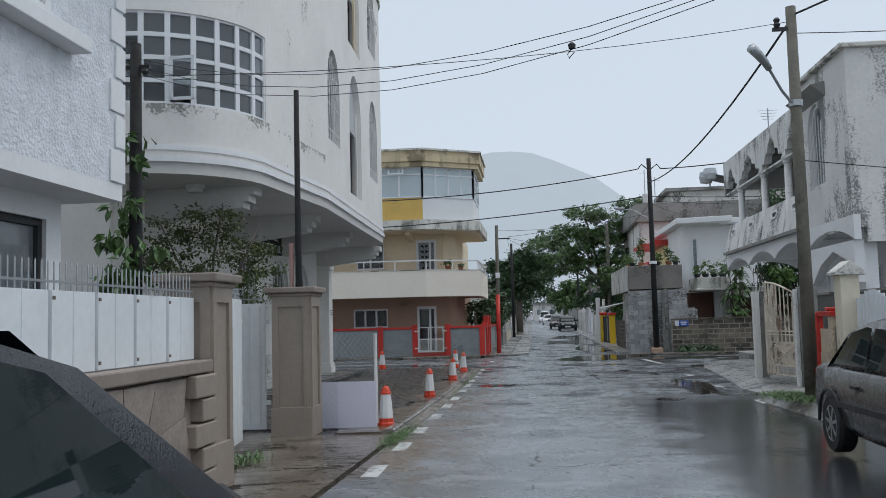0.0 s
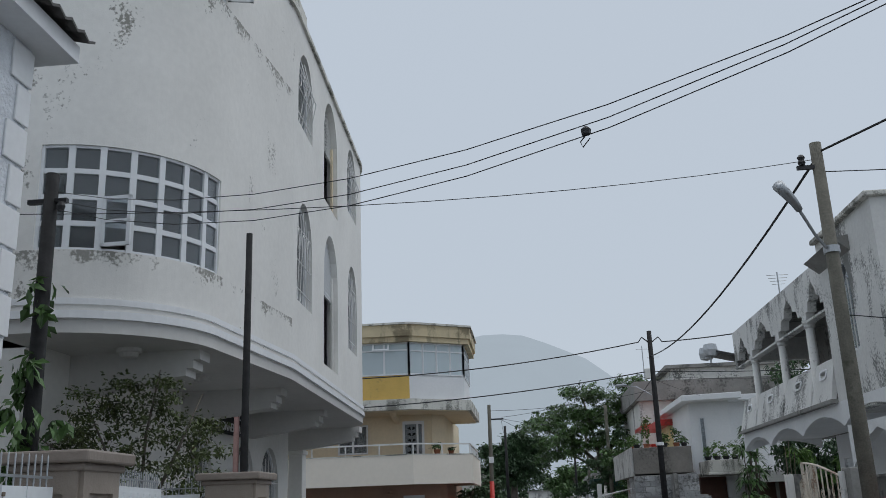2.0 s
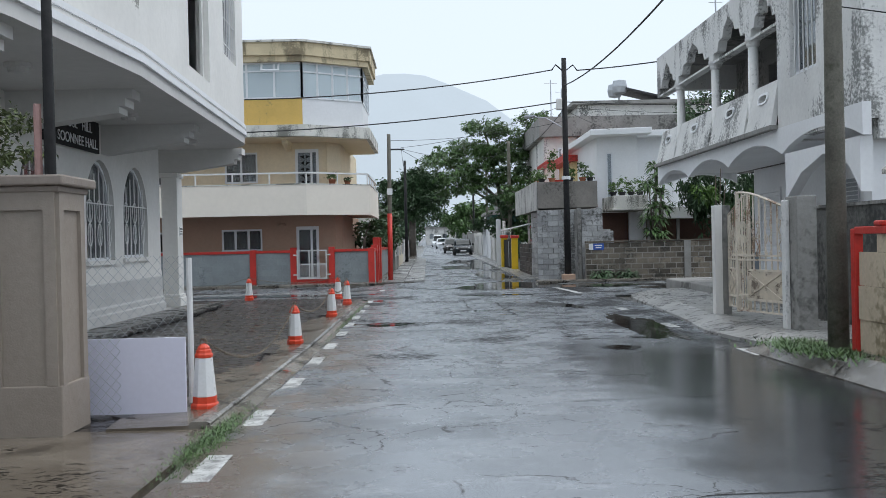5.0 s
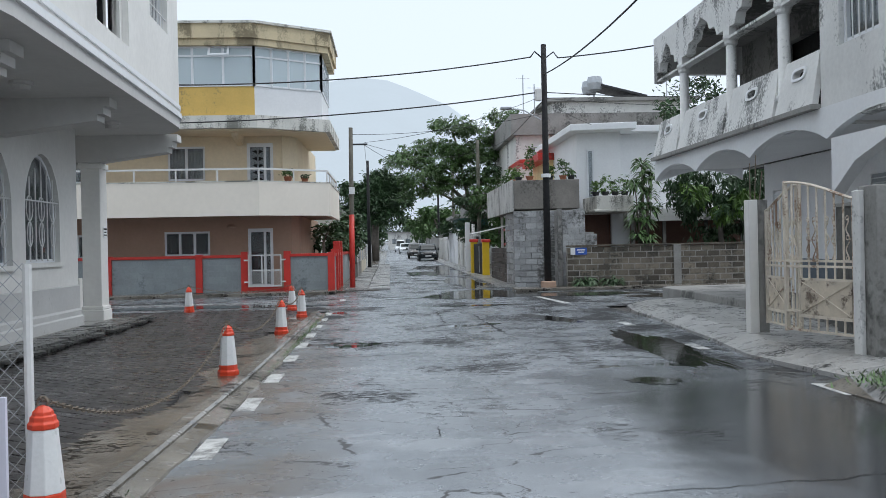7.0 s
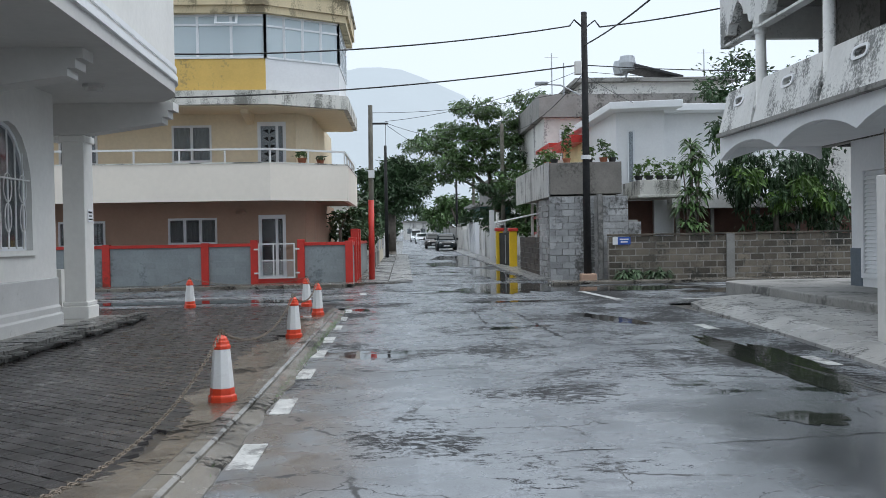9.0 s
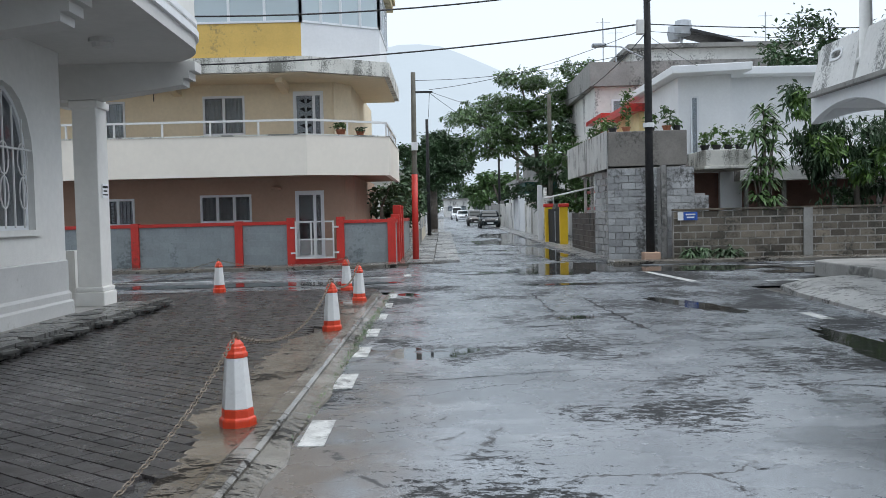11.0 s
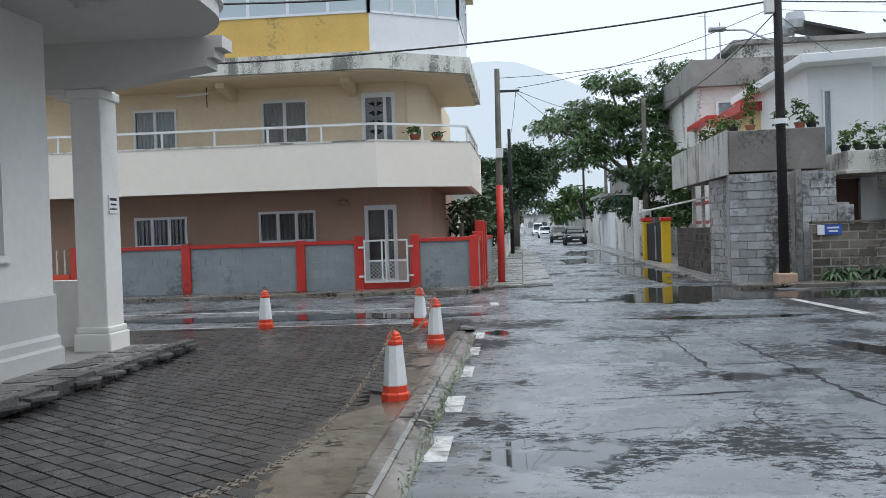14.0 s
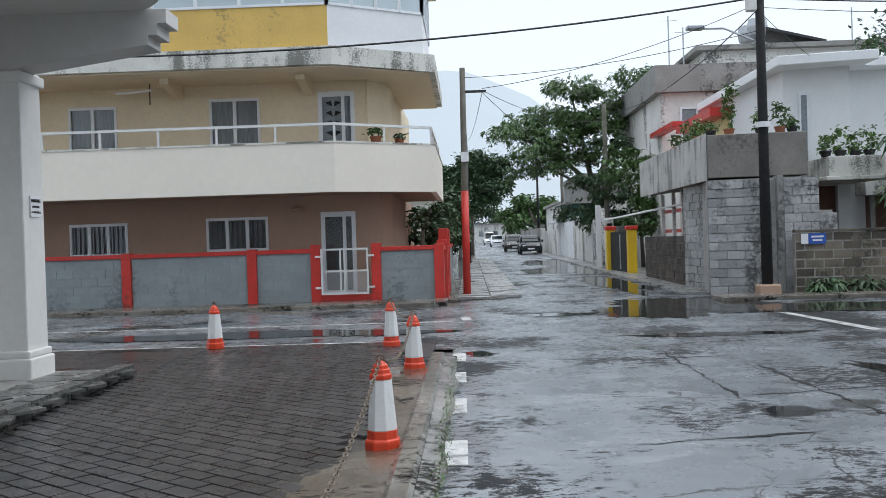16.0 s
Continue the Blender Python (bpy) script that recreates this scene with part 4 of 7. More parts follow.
board = thing("white_board", "blank pale lavender board leaning beside the pillar", "board")
part("panel", Geo().box(-3.6, -2.66, 9.28, 9.31, 0.1, 0.79), BOARD, board)
post = thing("chain_link_fence", "wire mesh fence on white steel post", "fence")
part("post", Geo().tube([(-2.76, 9.86, ground_z(9.4)), (-2.76, 9.86, 1.48)], 0.028, 8), WHITE_IRON, post)
g = Geo()
FH, FA, FB = 1.38, Vector((-3.45, 9.0, 0.15)), Vector((-2.78, 9.85, 0.12))
fl = (FB - FA).length
fd = (FB - FA).normalized()
k = -FH
while k < fl:
    for s in (1, -1):
        a0, a1 = max(0, k), min(fl, k + FH)
        if a1 > a0:
            za, zb = (a0 - k, a1 - k) if s > 0 else (FH - (a0 - k), FH - (a1 - k))
            g.tube([FA + fd * a0 + Vector((0, 0, za)), FA + fd * a1 + Vector((0, 0, zb))], 0.0026, 3)
    k += 0.1
part("wire_mesh", g, STEEL, post)

# ---------------- walled house by the street ----------------
fence = thing("street_wall", "taupe rendered street wall with stone cladding panel and cap", "wall")
FX = -3.27
z0 = ground_z(2)
part("wall", Geo().box(FX - 0.22, FX - 0.04, -12, 4.1, 0, 1.25), BROWN_WALL, fence)
part("cap", Geo().box(FX - 0.3, FX + 0.05, -12, 4.12, 1.25, 1.36), BROWN_CAP, fence, bevel=0.015)
part("sheet_backing", Geo().box(FX - 0.17, FX - 0.14, -12, 4.08, 1.36, 1.92), SHEET_WHITE, fence)
rib = mesh_of("sheet", Geo().box(FX - 0.14, FX - 0.115, 0.012, 0.60, 1.37, 1.92).box(FX - 0.125, FX - 0.1, 0.0, 0.025, 1.37, 1.92).box(FX - 0.118, FX - 0.108, 0.29, 0.305, 1.37, 1.92), SHEET_WHITE)
bolt = mesh_of("bolt", Geo().box(FX - 0.1, FX - 0.09, -0.012, 0.012, -0.012, 0.012), RUST)
for k in range(14):
    piece("sheet", rib, fence, pose(0, 3.46 - 0.62 * k, 0))
    for z in (1.42, 1.87):
        piece("bolt", bolt, fence, pose(0, 3.475 - 0.62 * k, z))
spike = mesh_of("spike", Geo().lathe([(0.006, 0), (0.006, 0.2), (0.0, 0.22)], 5), STEEL)
for k in range(100):
    piece("spike", spike, fence, pose(FX - 0.13, 4.0 - 0.075 * k, 1.9))
part("spike_rail", Geo().box(FX - 0.145, FX - 0.115, -5, 4.05, 1.97, 1.985), STEEL, fence)
random.seed(21)
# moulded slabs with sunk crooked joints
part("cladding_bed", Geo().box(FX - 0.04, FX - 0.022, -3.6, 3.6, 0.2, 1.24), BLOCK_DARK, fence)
cols = 17
for i in range(cols):
    for j in range(3):
        def corner(p, q):
            random.seed(1000 + 31 * p + q)
            return -3.55 + 0.42 * (p + 0.32 * (q % 2) + random.uniform(-.3, .3)), min(1.23, max(0.22, 0.22 + 0.337 * (q + random.uniform(-.3, .3) * (0 < q < 3))))
        quad = [corner(i, j), corner(i + 1, j), corner(i + 1, j + 1), corner(i, j + 1)]
        cy, cz = sum(p[0] for p in quad) / 4, sum(p[1] for p in quad) / 4
        random.seed(77 + i * 5 + j)
        inner = [(cy + (p[0] - cy) * random.uniform(.93, 1.0), cz + (p[1] - cz) * random.uniform(.94, 1.0)) for p in quad]
        d = random.uniform(0.0, 0.014)
        part("cladding_stone", Geo().rings([[(FX - 0.022, p, q) for p, q in inner], [(FX - 0.004 + d * random.uniform(.6, 1.4), p, q) for p, q in inner]]), CRAZY, fence)
for k in range(5):
    part("quoin", Geo().box(FX - 0.1, FX + 0.08, 3.62 + 0.16 * (k % 2), 4.13, 0.2 + 0.21 * k, 0.395 + 0.21 * k), BROWN_WALL, fence, bevel=0.015)


def pillar(x, y, wx, wy, h, top, label):
    p = thing("gate_pillar", label, "gate pillar", "gate pillars")
    z = ground_z(y)
    part("shaft", Geo().box(x - wx, x + wx, y - wy, y + wy, z - 0.1, h), BROWN_WALL, p, bevel=0.01)
    part("plinth", Geo().box(x - wx - 0.03, x + wx + 0.03, y - wy - 0.03, y + wy + 0.03, z - 0.1, z + 0.42), BROWN_WALL, p, bevel=0.01)
    for s, a in ((0, 0.0), (1, 0.0)):
        g = Geo()
        w = wx if s == 0 else wy
        for x0, x1, za, zb in ((-w, -w + 0.09, z + .42, h), (w - 0.09, w, z + .42, h), (-w + .09, w - .09, h - 0.14, h)):
            if s == 0:
                g.box(x + x0, x + x1, y - wy - 0.03, y - wy, za, zb)
            else:
                g.box(x + wx, x + wx + 0.03, y + x0, y + x1, za, zb)
        part("face_frame", g, BROWN_WALL, p)
    part("cap", Geo().box(x - wx - 0.05, x + wx + 0.05, y - wy - 0.05, y + wy + 0.05, h, h + 0.05).box(x - wx - 0.1, x + wx + 0.1, y - wy - 0.1, y + wy + 0.1, h + 0.05, h + 0.13), BROWN_CAP, p, bevel=0.015)
    return p


pillar(-3.48, 4.42, 0.215, 0.26, 2.02, 0, "taupe rendered gate pillar with square cap")
pillar(-3.69, 8.72, 0.265, 0.26, 2.04, 0, "taupe rendered gate pillar with recessed panel and cap")


def leaf_gate(at, w, h, label):
    """A gate leaf of ribbed white sheet in a frame."""
    d = thing("sheet_gate", label, "gate", "driveway gates", at)
    g = Geo().box(0, 0.05, -0.025, 0.025, 0, h).box(w - 0.05, w, -0.025, 0.025, 0, h).box(0.05, w - 0.05, -0.025, 0.025, 0, 0.05).box(0.05, w - 0.05, -0.025, 0.025, h - 0.05, h)
    part("frame", g, SHEET_WHITE, d)
    n = max(2, int(w / 0.2))
    for k in range(n):
        a, b = 0.05 + (w - 0.1) * k / n, 0.05 + (w - 0.1) * (k + 1) / n
        part("sheet", Geo().rings([[(a, -0.01, z), (a + 0.03, -0.035, z), (b - 0.03, -0.035, z), (b, -0.01, z), (b, 0.008, z), (a, 0.008, z)] for z in (0.05, h - 0.05)]), SHEET_WHITE, d)
    for h_ in (0.35, h - 0.3):
        part("hinge", Geo().box(w - 0.01, w + 0.07, -0.02, 0.02, h_, h_ + 0.06), SHEET_WHITE, d)
    for k in range(int(w / 0.075)):
        part("spike", Geo().lathe([(0.006, 0), (0.006, 0.13), (0.0, 0.15)], 5, (0.03 + 0.075 * k, 0, h)), STEEL, d)
    part("spike_rail", Geo().box(0.02, w - 0.02, -0.008, 0.008, h + 0.06, h + 0.075), STEEL, d)
    return d


leaf_gate(pose(-5.06, 8.9, ground_z(8) + 0.06), 0.87, 1.80, "white ribbed sheet gate leaf beside the pillar")
leaf_gate(pose(-3.72, 4.75, ground_z(5) + 0.04, rz=98), 2.8, 1.80, "white ribbed sheet gate leaf folded back open")

# standing water
def puddle(x, y, rx, ry, seed, turn=0.0, lift=0.003):
    n = 132
    g = Geo()
    pts = []
    for k in range(n):
        a = 2 * math.pi * k / n
        r = 1 + 0.45 * noise.noise(Vector((1.6 * math.cos(a) + seed, 1.6 * math.sin(a), seed))) + 0.26 * noise.noise(Vector((5 * math.cos(a), 5 * math.sin(a) + seed, 0))) + 0.14 * noise.noise(Vector((17 * math.cos(a), 17 * math.sin(a), seed))) + 0.08 * noise.noise(Vector((41 * math.cos(a), 41 * math.sin(a), seed)))
        px, py = rx * r * math.cos(a), ry * r * math.sin(a)
        px, py = x + px * math.cos(turn) - py * math.sin(turn), y + px * math.sin(turn) + py * math.cos(turn)
        pts.append((px, py, ground_z(py) + lift))
    g.add([*pts, (x, y, ground_z(y) + lift)], [(k, (k + 1) % n, n) for k in range(n)])
    tagged(part("puddle", g, WATER), "shallow puddle of rain water on the asphalt", "puddle", "puddles", kind="structure")


for k, p in enumerate(((3.3, 17.4, 0.36, 2.1, 0.0), (2.2, 14.2, 0.28, 0.3, 0.2), (7.2, 29.6, 1.2, 0.6), (2.1, 32.6, 1.5, 2.3), (4.6, 31.6, 2.6, 1.0), (2.35, 41.5, 0.62, 4.6), (-0.2, 31.5, 0.9, 0.3), (2.4, 54, 0.7, 6.0), (1.6, 27.4, 1.4, 0.25), (-6.2, 29.2, 3.0, 0.55), (-3.2, 28.9, 0.9, 0.4),
                       (1.2, 52, 0.9, 3.0), (2.6, 23.0, 0.25, 1.3, 0.3), (9.5, 30, 3.0, 1.0), (2.2, 62, 1.2, 5.0))):
    puddle(p[0], p[1], p[2], p[3], 1.7 * k + 0.3, p[4] if len(p) > 4 else 0.0, 0.003 + 0.0012 * (k % 6))

# open cracks, trench seams and joints in the asphalt
def crack(parent, a, b, w, seed):
    random.seed(seed)
    a, b = Vector((*a, 0)), Vector((*b, 0))
    n = max(4, int((b - a).length / 0.09))
    side = (b - a).normalized().cross(Vector((0, 0, 1)))
    left, right = [], []
    for k in range(n + 1):
        f = k / n
        p = a.lerp(b, f) + side * (0.05 * noise.noise(Vector((3 * f * n * .09, seed, 0))) + random.uniform(-.018, .018))
        h = 0.42 * w * max(0.04, 0.55 + 1.3 * noise.noise(Vector((f * n * .13, seed, 5))) + random.uniform(-.2, .2)) * min(1, 6 * f + .05, 6 * (1 - f) + .05) * 0.5
        p.z = ground_z(p.y) + 0.0035
        left.append(p - side * h)
        right.append(p + side * h)
    g = Geo()
    g.add(left + right, [(k, k + 1, n + 2 + k, n + 1 + k) for k in range(n)])
    part("crack", g, CRACK, parent)


cracks = thing("road_cracks", "dark open cracks and trench seams in wet asphalt", "crack", kind="structure")
for k, (a, b, w) in enumerate((((1.15, 24.4), (1.31, 19.9), .16), ((0.41, 25.8), (0.4, 22.0), .10),
                               ((-2.0, 17.0), (0.67, 17.66), .05), ((-0.87, 20.6), (0.6, 20.9), .10), ((-0.64, 11.3), (-0.3, 11.4), .03), ((-0.3, 11.4), (-0.28, 11.9), .03),
                               ((0.4, 22.4), (2.5, 22.9), .07), ((-0.2, 13.2), (2.8, 13.6), .04), ((-0.5, 9.4), (3.0, 9.9), .035), ((0.5, 19.0), (3.0, 19.3), .06), ((-0.6, 24.9), (1.2, 25.1), .12), ((1.9, 16.6), (2.9, 16.2), .12), ((0.3, 6.2), (2.2, 6.4), .04))):
    crack(cracks, a, b, w, 300 + k)

# stucco house behind the street wall
house = thing("stucco_house", "white rough-stucco house with corrugated eave, recessed ground floor", "house")
HX = -4.95
def hw(u, v, d):
    return Vector((HX - d, u, v))
part("upper_wall", Geo().panel(rect(-12, 5.95, 3.28, 6.1), [rect(2.9, 4.3, 4.7, 5.8), rect(-2, 0, 4.6, 5.7)], hw, 0.25), STUCCO, house)
part("end_wall", Geo().box(-11, HX - 0.26, 5.7, 5.95, 3.28, 6.1), STUCCO, house)
random.seed(3)
for k in range(7):
    part("quoin", Geo().box(HX + 0.001, HX + 0.025, 5.62 + 0.12 * (k % 2), 5.97, 3.3 + 0.4 * k, 3.66 + 0.4 * k), CLEAN_WHITE, house, bevel=0.008)
part("deck", Geo().box(-11, HX - 0.001, -12, 5.94, 3.1, 3.28), CLEAN_WHITE, house)
part("ground_floor_wall", Geo().panel(rect(-12, 5.6, 0, 3.1), [rect(3.9, 5.3, 1.75, 2.85)], lambda u, v, d: Vector((HX - 0.55 - d, u, v)), 0.2), CLEAN_WHITE, house)
part("end_wall", Geo().box(-11, HX - 0.76, 5.4, 5.6, 0, 3.1), CLEAN_WHITE, house)
w = new("barred_window"); w.parent = house
part("frame", Geo().panel(rect(3.9, 5.3, 1.75, 2.85), [rect(3.98, 5.22, 1.83, 2.77)], lambda u, v, d: Vector((HX - 0.6 - d, u, v)), 0.06), PLASTIC, w)
part("pane", Geo().box(HX - 0.66, HX - 0.65, 3.9, 5.3, 1.75, 2.85), GLASS, w)
w = new("barred_window"); w.parent = house
part("sill", Geo().box(HX - 0.1, HX + 0.22, 2.5, 4.8, 4.48, 4.64), CLEAN_WHITE, w, bevel=0.01)
part("frame", Geo().panel(rect(2.9, 4.3, 4.7, 5.8), [rect(3.0, 4.2, 4.8, 5.7)], lambda u, v, d: hw(u, v, d - 0.04), 0.1), CLEAN_WHITE, w)
part("pane", Geo().box(HX - 0.12, HX - 0.11, 2.9, 4.3, 4.7, 5.8), GLASS, w)
g = Geo()
for k in range(9):
    g.tube([(HX + 0.02, 3.02 + 0.145 * k, 4.7), (HX + 0.02, 3.02 + 0.145 * k, 5.8)], 0.012, 5)
part("bars", g, WHITE_IRON, w)
roof = new("eave_roof"); roof.parent = house
part("eave_soffit", Geo().rings([[(-11, y, 6.1), (HX + 0.32, y, 6.1), (HX + 0.32, y, 6.28), (-11, y, 6.9)] for y in (-12, 6.25)]), CLEAN_WHITE, roof)
prof = [(-12 + 0.06 * k, 0.03 * math.sin(k * math.pi / 2)) for k in range(306)]
g = Geo()
g.rings([[(x, y, z + dz) for y, dz in prof] + [(x, y, z + dz - 0.03) for y, dz in reversed(prof)] for x, z in ((HX + 0.45, 6.33), (-8.0, 7.25))])
part("corrugated_sheet", g, ROOF_TILE, roof)

# ---------------- cream corner house across the side street ----------------
beige = thing("cream_house", "three-storey cream house with wraparound balcony and glazed sunroom", "house")
def deck(grow, y0=35.2):
    return [(-16, y0 - grow), (-5.0, y0 - grow), (-2.72 + grow, y0 + 1.45), (-2.72 + grow, 42.5), (-4.4, 42.5), (-16, 43)]
HY = 37.2
def bw(u, v, d):
    return Vector((u, HY + d, v))
WIN0 = [(-12.12, -10.66, 1.35, 2.15), (-8.6, -7.06, 1.38, 2.2), (-16, -14.2, 1.35, 2.15)]
DOOR0 = (-5.64, -4.86, 0.2, 2.24)
WIN1 = [(-12.05, -10.85, 4.0, 5.12), (-8.42, -7.18, 4.05, 5.22)]
DOOR1 = (-5.62, -4.8, 3.4, 5.28)
part("ground_wall", Geo().panel(rect(-20, -4.15, 0, 2.75), [rect(*a) for a in WIN0 if a[0] > -15] + [rect(*DOOR0)], bw, 0.22), SALMON, beige)
part("ground_wall", Geo().prism([(-4.15, 37.2), (-3.9, 37.6), (-3.9, 46), (-4.12, 46), (-4.12, 37.65), (-4.3, 37.42)], 0, 2.75), SALMON, beige)
part("first_wall", Geo().panel(rect(-20, -4.45, 2.9, 5.7), [rect(*a) for a in WIN1] + [rect(*DOOR1)], bw, 0.22), OCHRE_WALL, beige)
part("first_wall", Geo().prism([(-4.45, 37.2), (-3.95, 37.9), (-3.95, 46), (-4.17, 46), (-4.17, 38.0), (-4.6, 37.42)], 2.9, 5.7), OCHRE_WALL, beige)
part("back_wall", Geo().box(-20, -4.2, 45.8, 46, 0, 9).box(-20, -19.8, 37.5, 45.8, 0, 9), OCHRE_WALL, beige)
bal = new("balcony"); bal.parent = beige
part("floor", Geo().prism(deck(-0.12), 2.72, 2.9), SALMON, bal)
g = Geo()
o, i_ = deck(0), deck(-0.14)
for k in (0, 1, 2):
    g.prism([o[k], o[k + 1], i_[k + 1], i_[k]], 2.68, 3.82)
part("parapet", g, BEIGE_CLEAN, bal)
g = Geo()
o2, i2 = deck(0.02), deck(-0.16)
for k in (0, 1, 2):
    g.prism([o2[k], o2[k + 1], i2[k + 1], i2[k]], 3.82, 3.86)
part("coping", g, STAINED_SLAB, bal)
def rail_run(a, b, n):
    for k in range(n):
        p = Vector(a).lerp(Vector(b), k / n)
        part("rail_post", Geo().bar((p.x, p.y, 3.86), (p.x, p.y, 4.24), 0.05, 0.05), WHITE_IRON, bal)
    part("handrail", Geo().bar(a, b, 0.06, 0.06), WHITE_IRON, bal)
rail_run((-5.0, 35.28, 4.26), (-16, 35.28, 4.26), 8)
rail_run((-2.82, 36.7, 4.26), (-5.0, 35.28, 4.26), 2)
rail_run((-2.82, 42.3, 4.26), (-2.82, 36.7, 4.26), 4)
part("upper_slab", Geo().prism(deck(0.05), 5.62, 6.05), STAINED_SLAB, beige)
part("soffit", Geo().prism(deck(-0.1), 5.585, 5.615), OCHRE_WALL, beige)
for x in (-13.2, -9.3, -6.0):
    part("soffit_beam", Geo().rings([[(x, y, z), (x + 0.22, y, z), (x + 0.22, y, 5.63), (x, y, 5.63)] for y, z in ((37.2, 5.25), (36.0, 5.45))]), OCHRE_WALL, beige)
def sun_pts(g0):
    return [(-9.2, 35.4 - g0), (-5.1, 35.4 - g0), (-2.95 + g0, 36.75), (-2.95 + g0, 40.3)]
sunroom = new("sunroom"); sunroom.parent = beige
so, si = sun_pts(0), sun_pts(-0.15)
part("yellow_band", Geo().prism([so[0], so[1], si[1], si[0]], 6.05, 7.05), YELLOW_BAND, sunroom)
part("white_band", Geo().prism([so[1], so[2], si[2], si[1]], 6.05, 7.05).prism([so[2], so[3], si[3], si[2]], 6.05, 7.05), CLEAN_WHITE, sunroom)
def glazing(a, b, cols, z0, z1, zm, pale):
    a, b = Vector((*a, 0)), Vector((*b, 0))
    f = Geo()
    for k in range(cols + 1):
        p = a.lerp(b, k / cols)
        f.bar((p.x, p.y, z0), (p.x, p.y, z1), 0.08, 0.08)
    for z in (z0 + 0.03, zm, z1 - 0.03):
        f.bar((a.x, a.y, z), (b.x, b.y, z), 0.06, 0.06)
    part("window_frame", f, FRAME_WHITE, sunroom)
    for k in range(cols):
        for za, zb in ((z0, zm), (zm, z1)):
            p, q = a.lerp(b, k / cols), a.lerp(b, (k + 1) / cols)
            n = (q - p).normalized().cross(Vector((0, 0, 1))) * 0.01
            part("pane", Geo().prism([(p.x, p.y), (q.x, q.y), (q.x - n.x, q.y - n.y), (p.x - n.x, p.y - n.y)], za + 0.03, zb - 0.03), pale, sunroom)
glazing(so[0], so[1], 4, 7.05, 8.4, 8.08, GLASS_LIGHT)
glazing(so[1], so[2], 4, 7.05, 8.4, 8.05, GLASS_LIGHT)
glazing(so[2], so[3], 4, 7.05, 8.4, 8.05, GLASS_LIGHT)
vent = new("open_vent"); vent.parent = sunroom
part("frame", Geo().panel(rect(-6.6, -5.9, 8.08, 8.4), [rect(-6.53, -5.97, 8.13, 8.35)], lambda u, v, d: Vector((u, 35.33 - 0.5 * (8.4 - v) + d, v)), 0.04), FRAME_WHITE, vent)
part("inner_wall", Geo().box(-9.3, -4.9, 37.6, 37.8, 6.05, 8.4).box(-9.4, -9.2, 35.4, 37.6, 6.05, 8.4), BEIGE, sunroom)
part("curtain", Geo().rings([[(-5.0 + 0.18 * k, 35.75 + 0.112 * k + 0.03 * (-1) ** k, z) for k in range(11)] for z in (7.1, 8.35)], closed=False), CURTAIN, sunroom)
rf = new("roof"); rf.parent = beige
part("fascia", Geo().prism([(-9.5, 35.15), (-5.05, 35.15), (-2.7, 36.65), (-2.7, 40.6), (-9.5, 40.6)], 8.4, 8.62), ROOF_BAND, rf)
part("parapet", Geo().prism([(-9.45, 35.05), (-5.1, 35.05), (-2.62, 36.6), (-2.62, 40.6), (-9.45, 40.6)], 8.62, 9.1), ROOF_BAND, rf)
part("parapet_cap", Geo().prism([(-9.5, 34.98), (-5.0, 34.98), (-2.55, 36.55), (-2.55, 40.65), (-9.5, 40.65)], 9.1, 9.18), STAINED_SLAB, rf)
def flat_window(u0, u1, v0, v1, cols, parent, curtain=True, bars=False):
    w = new("window"); w.parent = parent
    holes = [rect(u0 + (u1 - u0) * k / cols + 0.04, u0 + (u1 - u0) * (k + 1) / cols - 0.04, v0 + 0.05, v1 - 0.05) for k in range(cols)]
    part("frame", Geo().panel(rect(u0 - 0.02, u1 + 0.02, v0 - 0.02, v1 + 0.02), holes, lambda u, v, d: bw(u, v, d - 0.03), 0.09), FRAME_WHITE, w)
    for k in range(cols):
        part("pane", Geo().box(u0 + (u1 - u0) * k / cols + 0.03, u0 + (u1 - u0) * (k + 1) / cols - 0.03, HY + 0.02, HY + 0.032, v0 + 0.04, v1 - 0.04), GLASS, w)
    if curtain:
        n = 22
        part("curtain", Geo().rings([[(u0 + (u1 - u0) * k / n, HY + 0.16 + 0.025 * (-1) ** k, z) for k in range(n + 1)] for z in (v0, v1)], closed=False), CURTAIN, w)
    if bars:
        g = Geo()
        for k in range(1, 12):
            u = u0 + (u1 - u0) * k / 12
            g.tube([bw(u, v0, -0.01), bw(u, v1, -0.01)], 0.012, 4)
        part("bars", g, PLASTIC, w)
for a in WIN0[:2]:
    flat_window(*a, 3, beige, False, True)
for a in WIN1:
    flat_window(*a, 2, beige)
for d, pat in ((DOOR0, False), (DOOR1, True)):
    w = new("door"); w.parent = beige
    u0, u1, v0, v1 = d
    part("frame", Geo().panel(rect(u0 - 0.05, u1 + 0.05, v0, v1 + 0.05), [rect(u0 + 0.05, u1 - 0.28, v0 + 0.1, v1 - 0.08), rect(u1 - 0.2, u1 - 0.05, v0 + 0.1, v1 - 0.08)], lambda u, v, dd: bw(u, v, dd - 0.03), 0.09), FRAME_WHITE, w)
    part("pane", Geo().box(u0, u1, HY + 0.03, HY + 0.04, v0, v1), GLASS, w)
    if pat:
        part("door_panel", Geo().box(u0 + 0.02, u1 - 0.02, HY + 0.06, HY + 0.08, v0 + 0.02, v1 - 0.02), CLEAN_WHITE, w)
        for k in range(6):
            g = Geo()
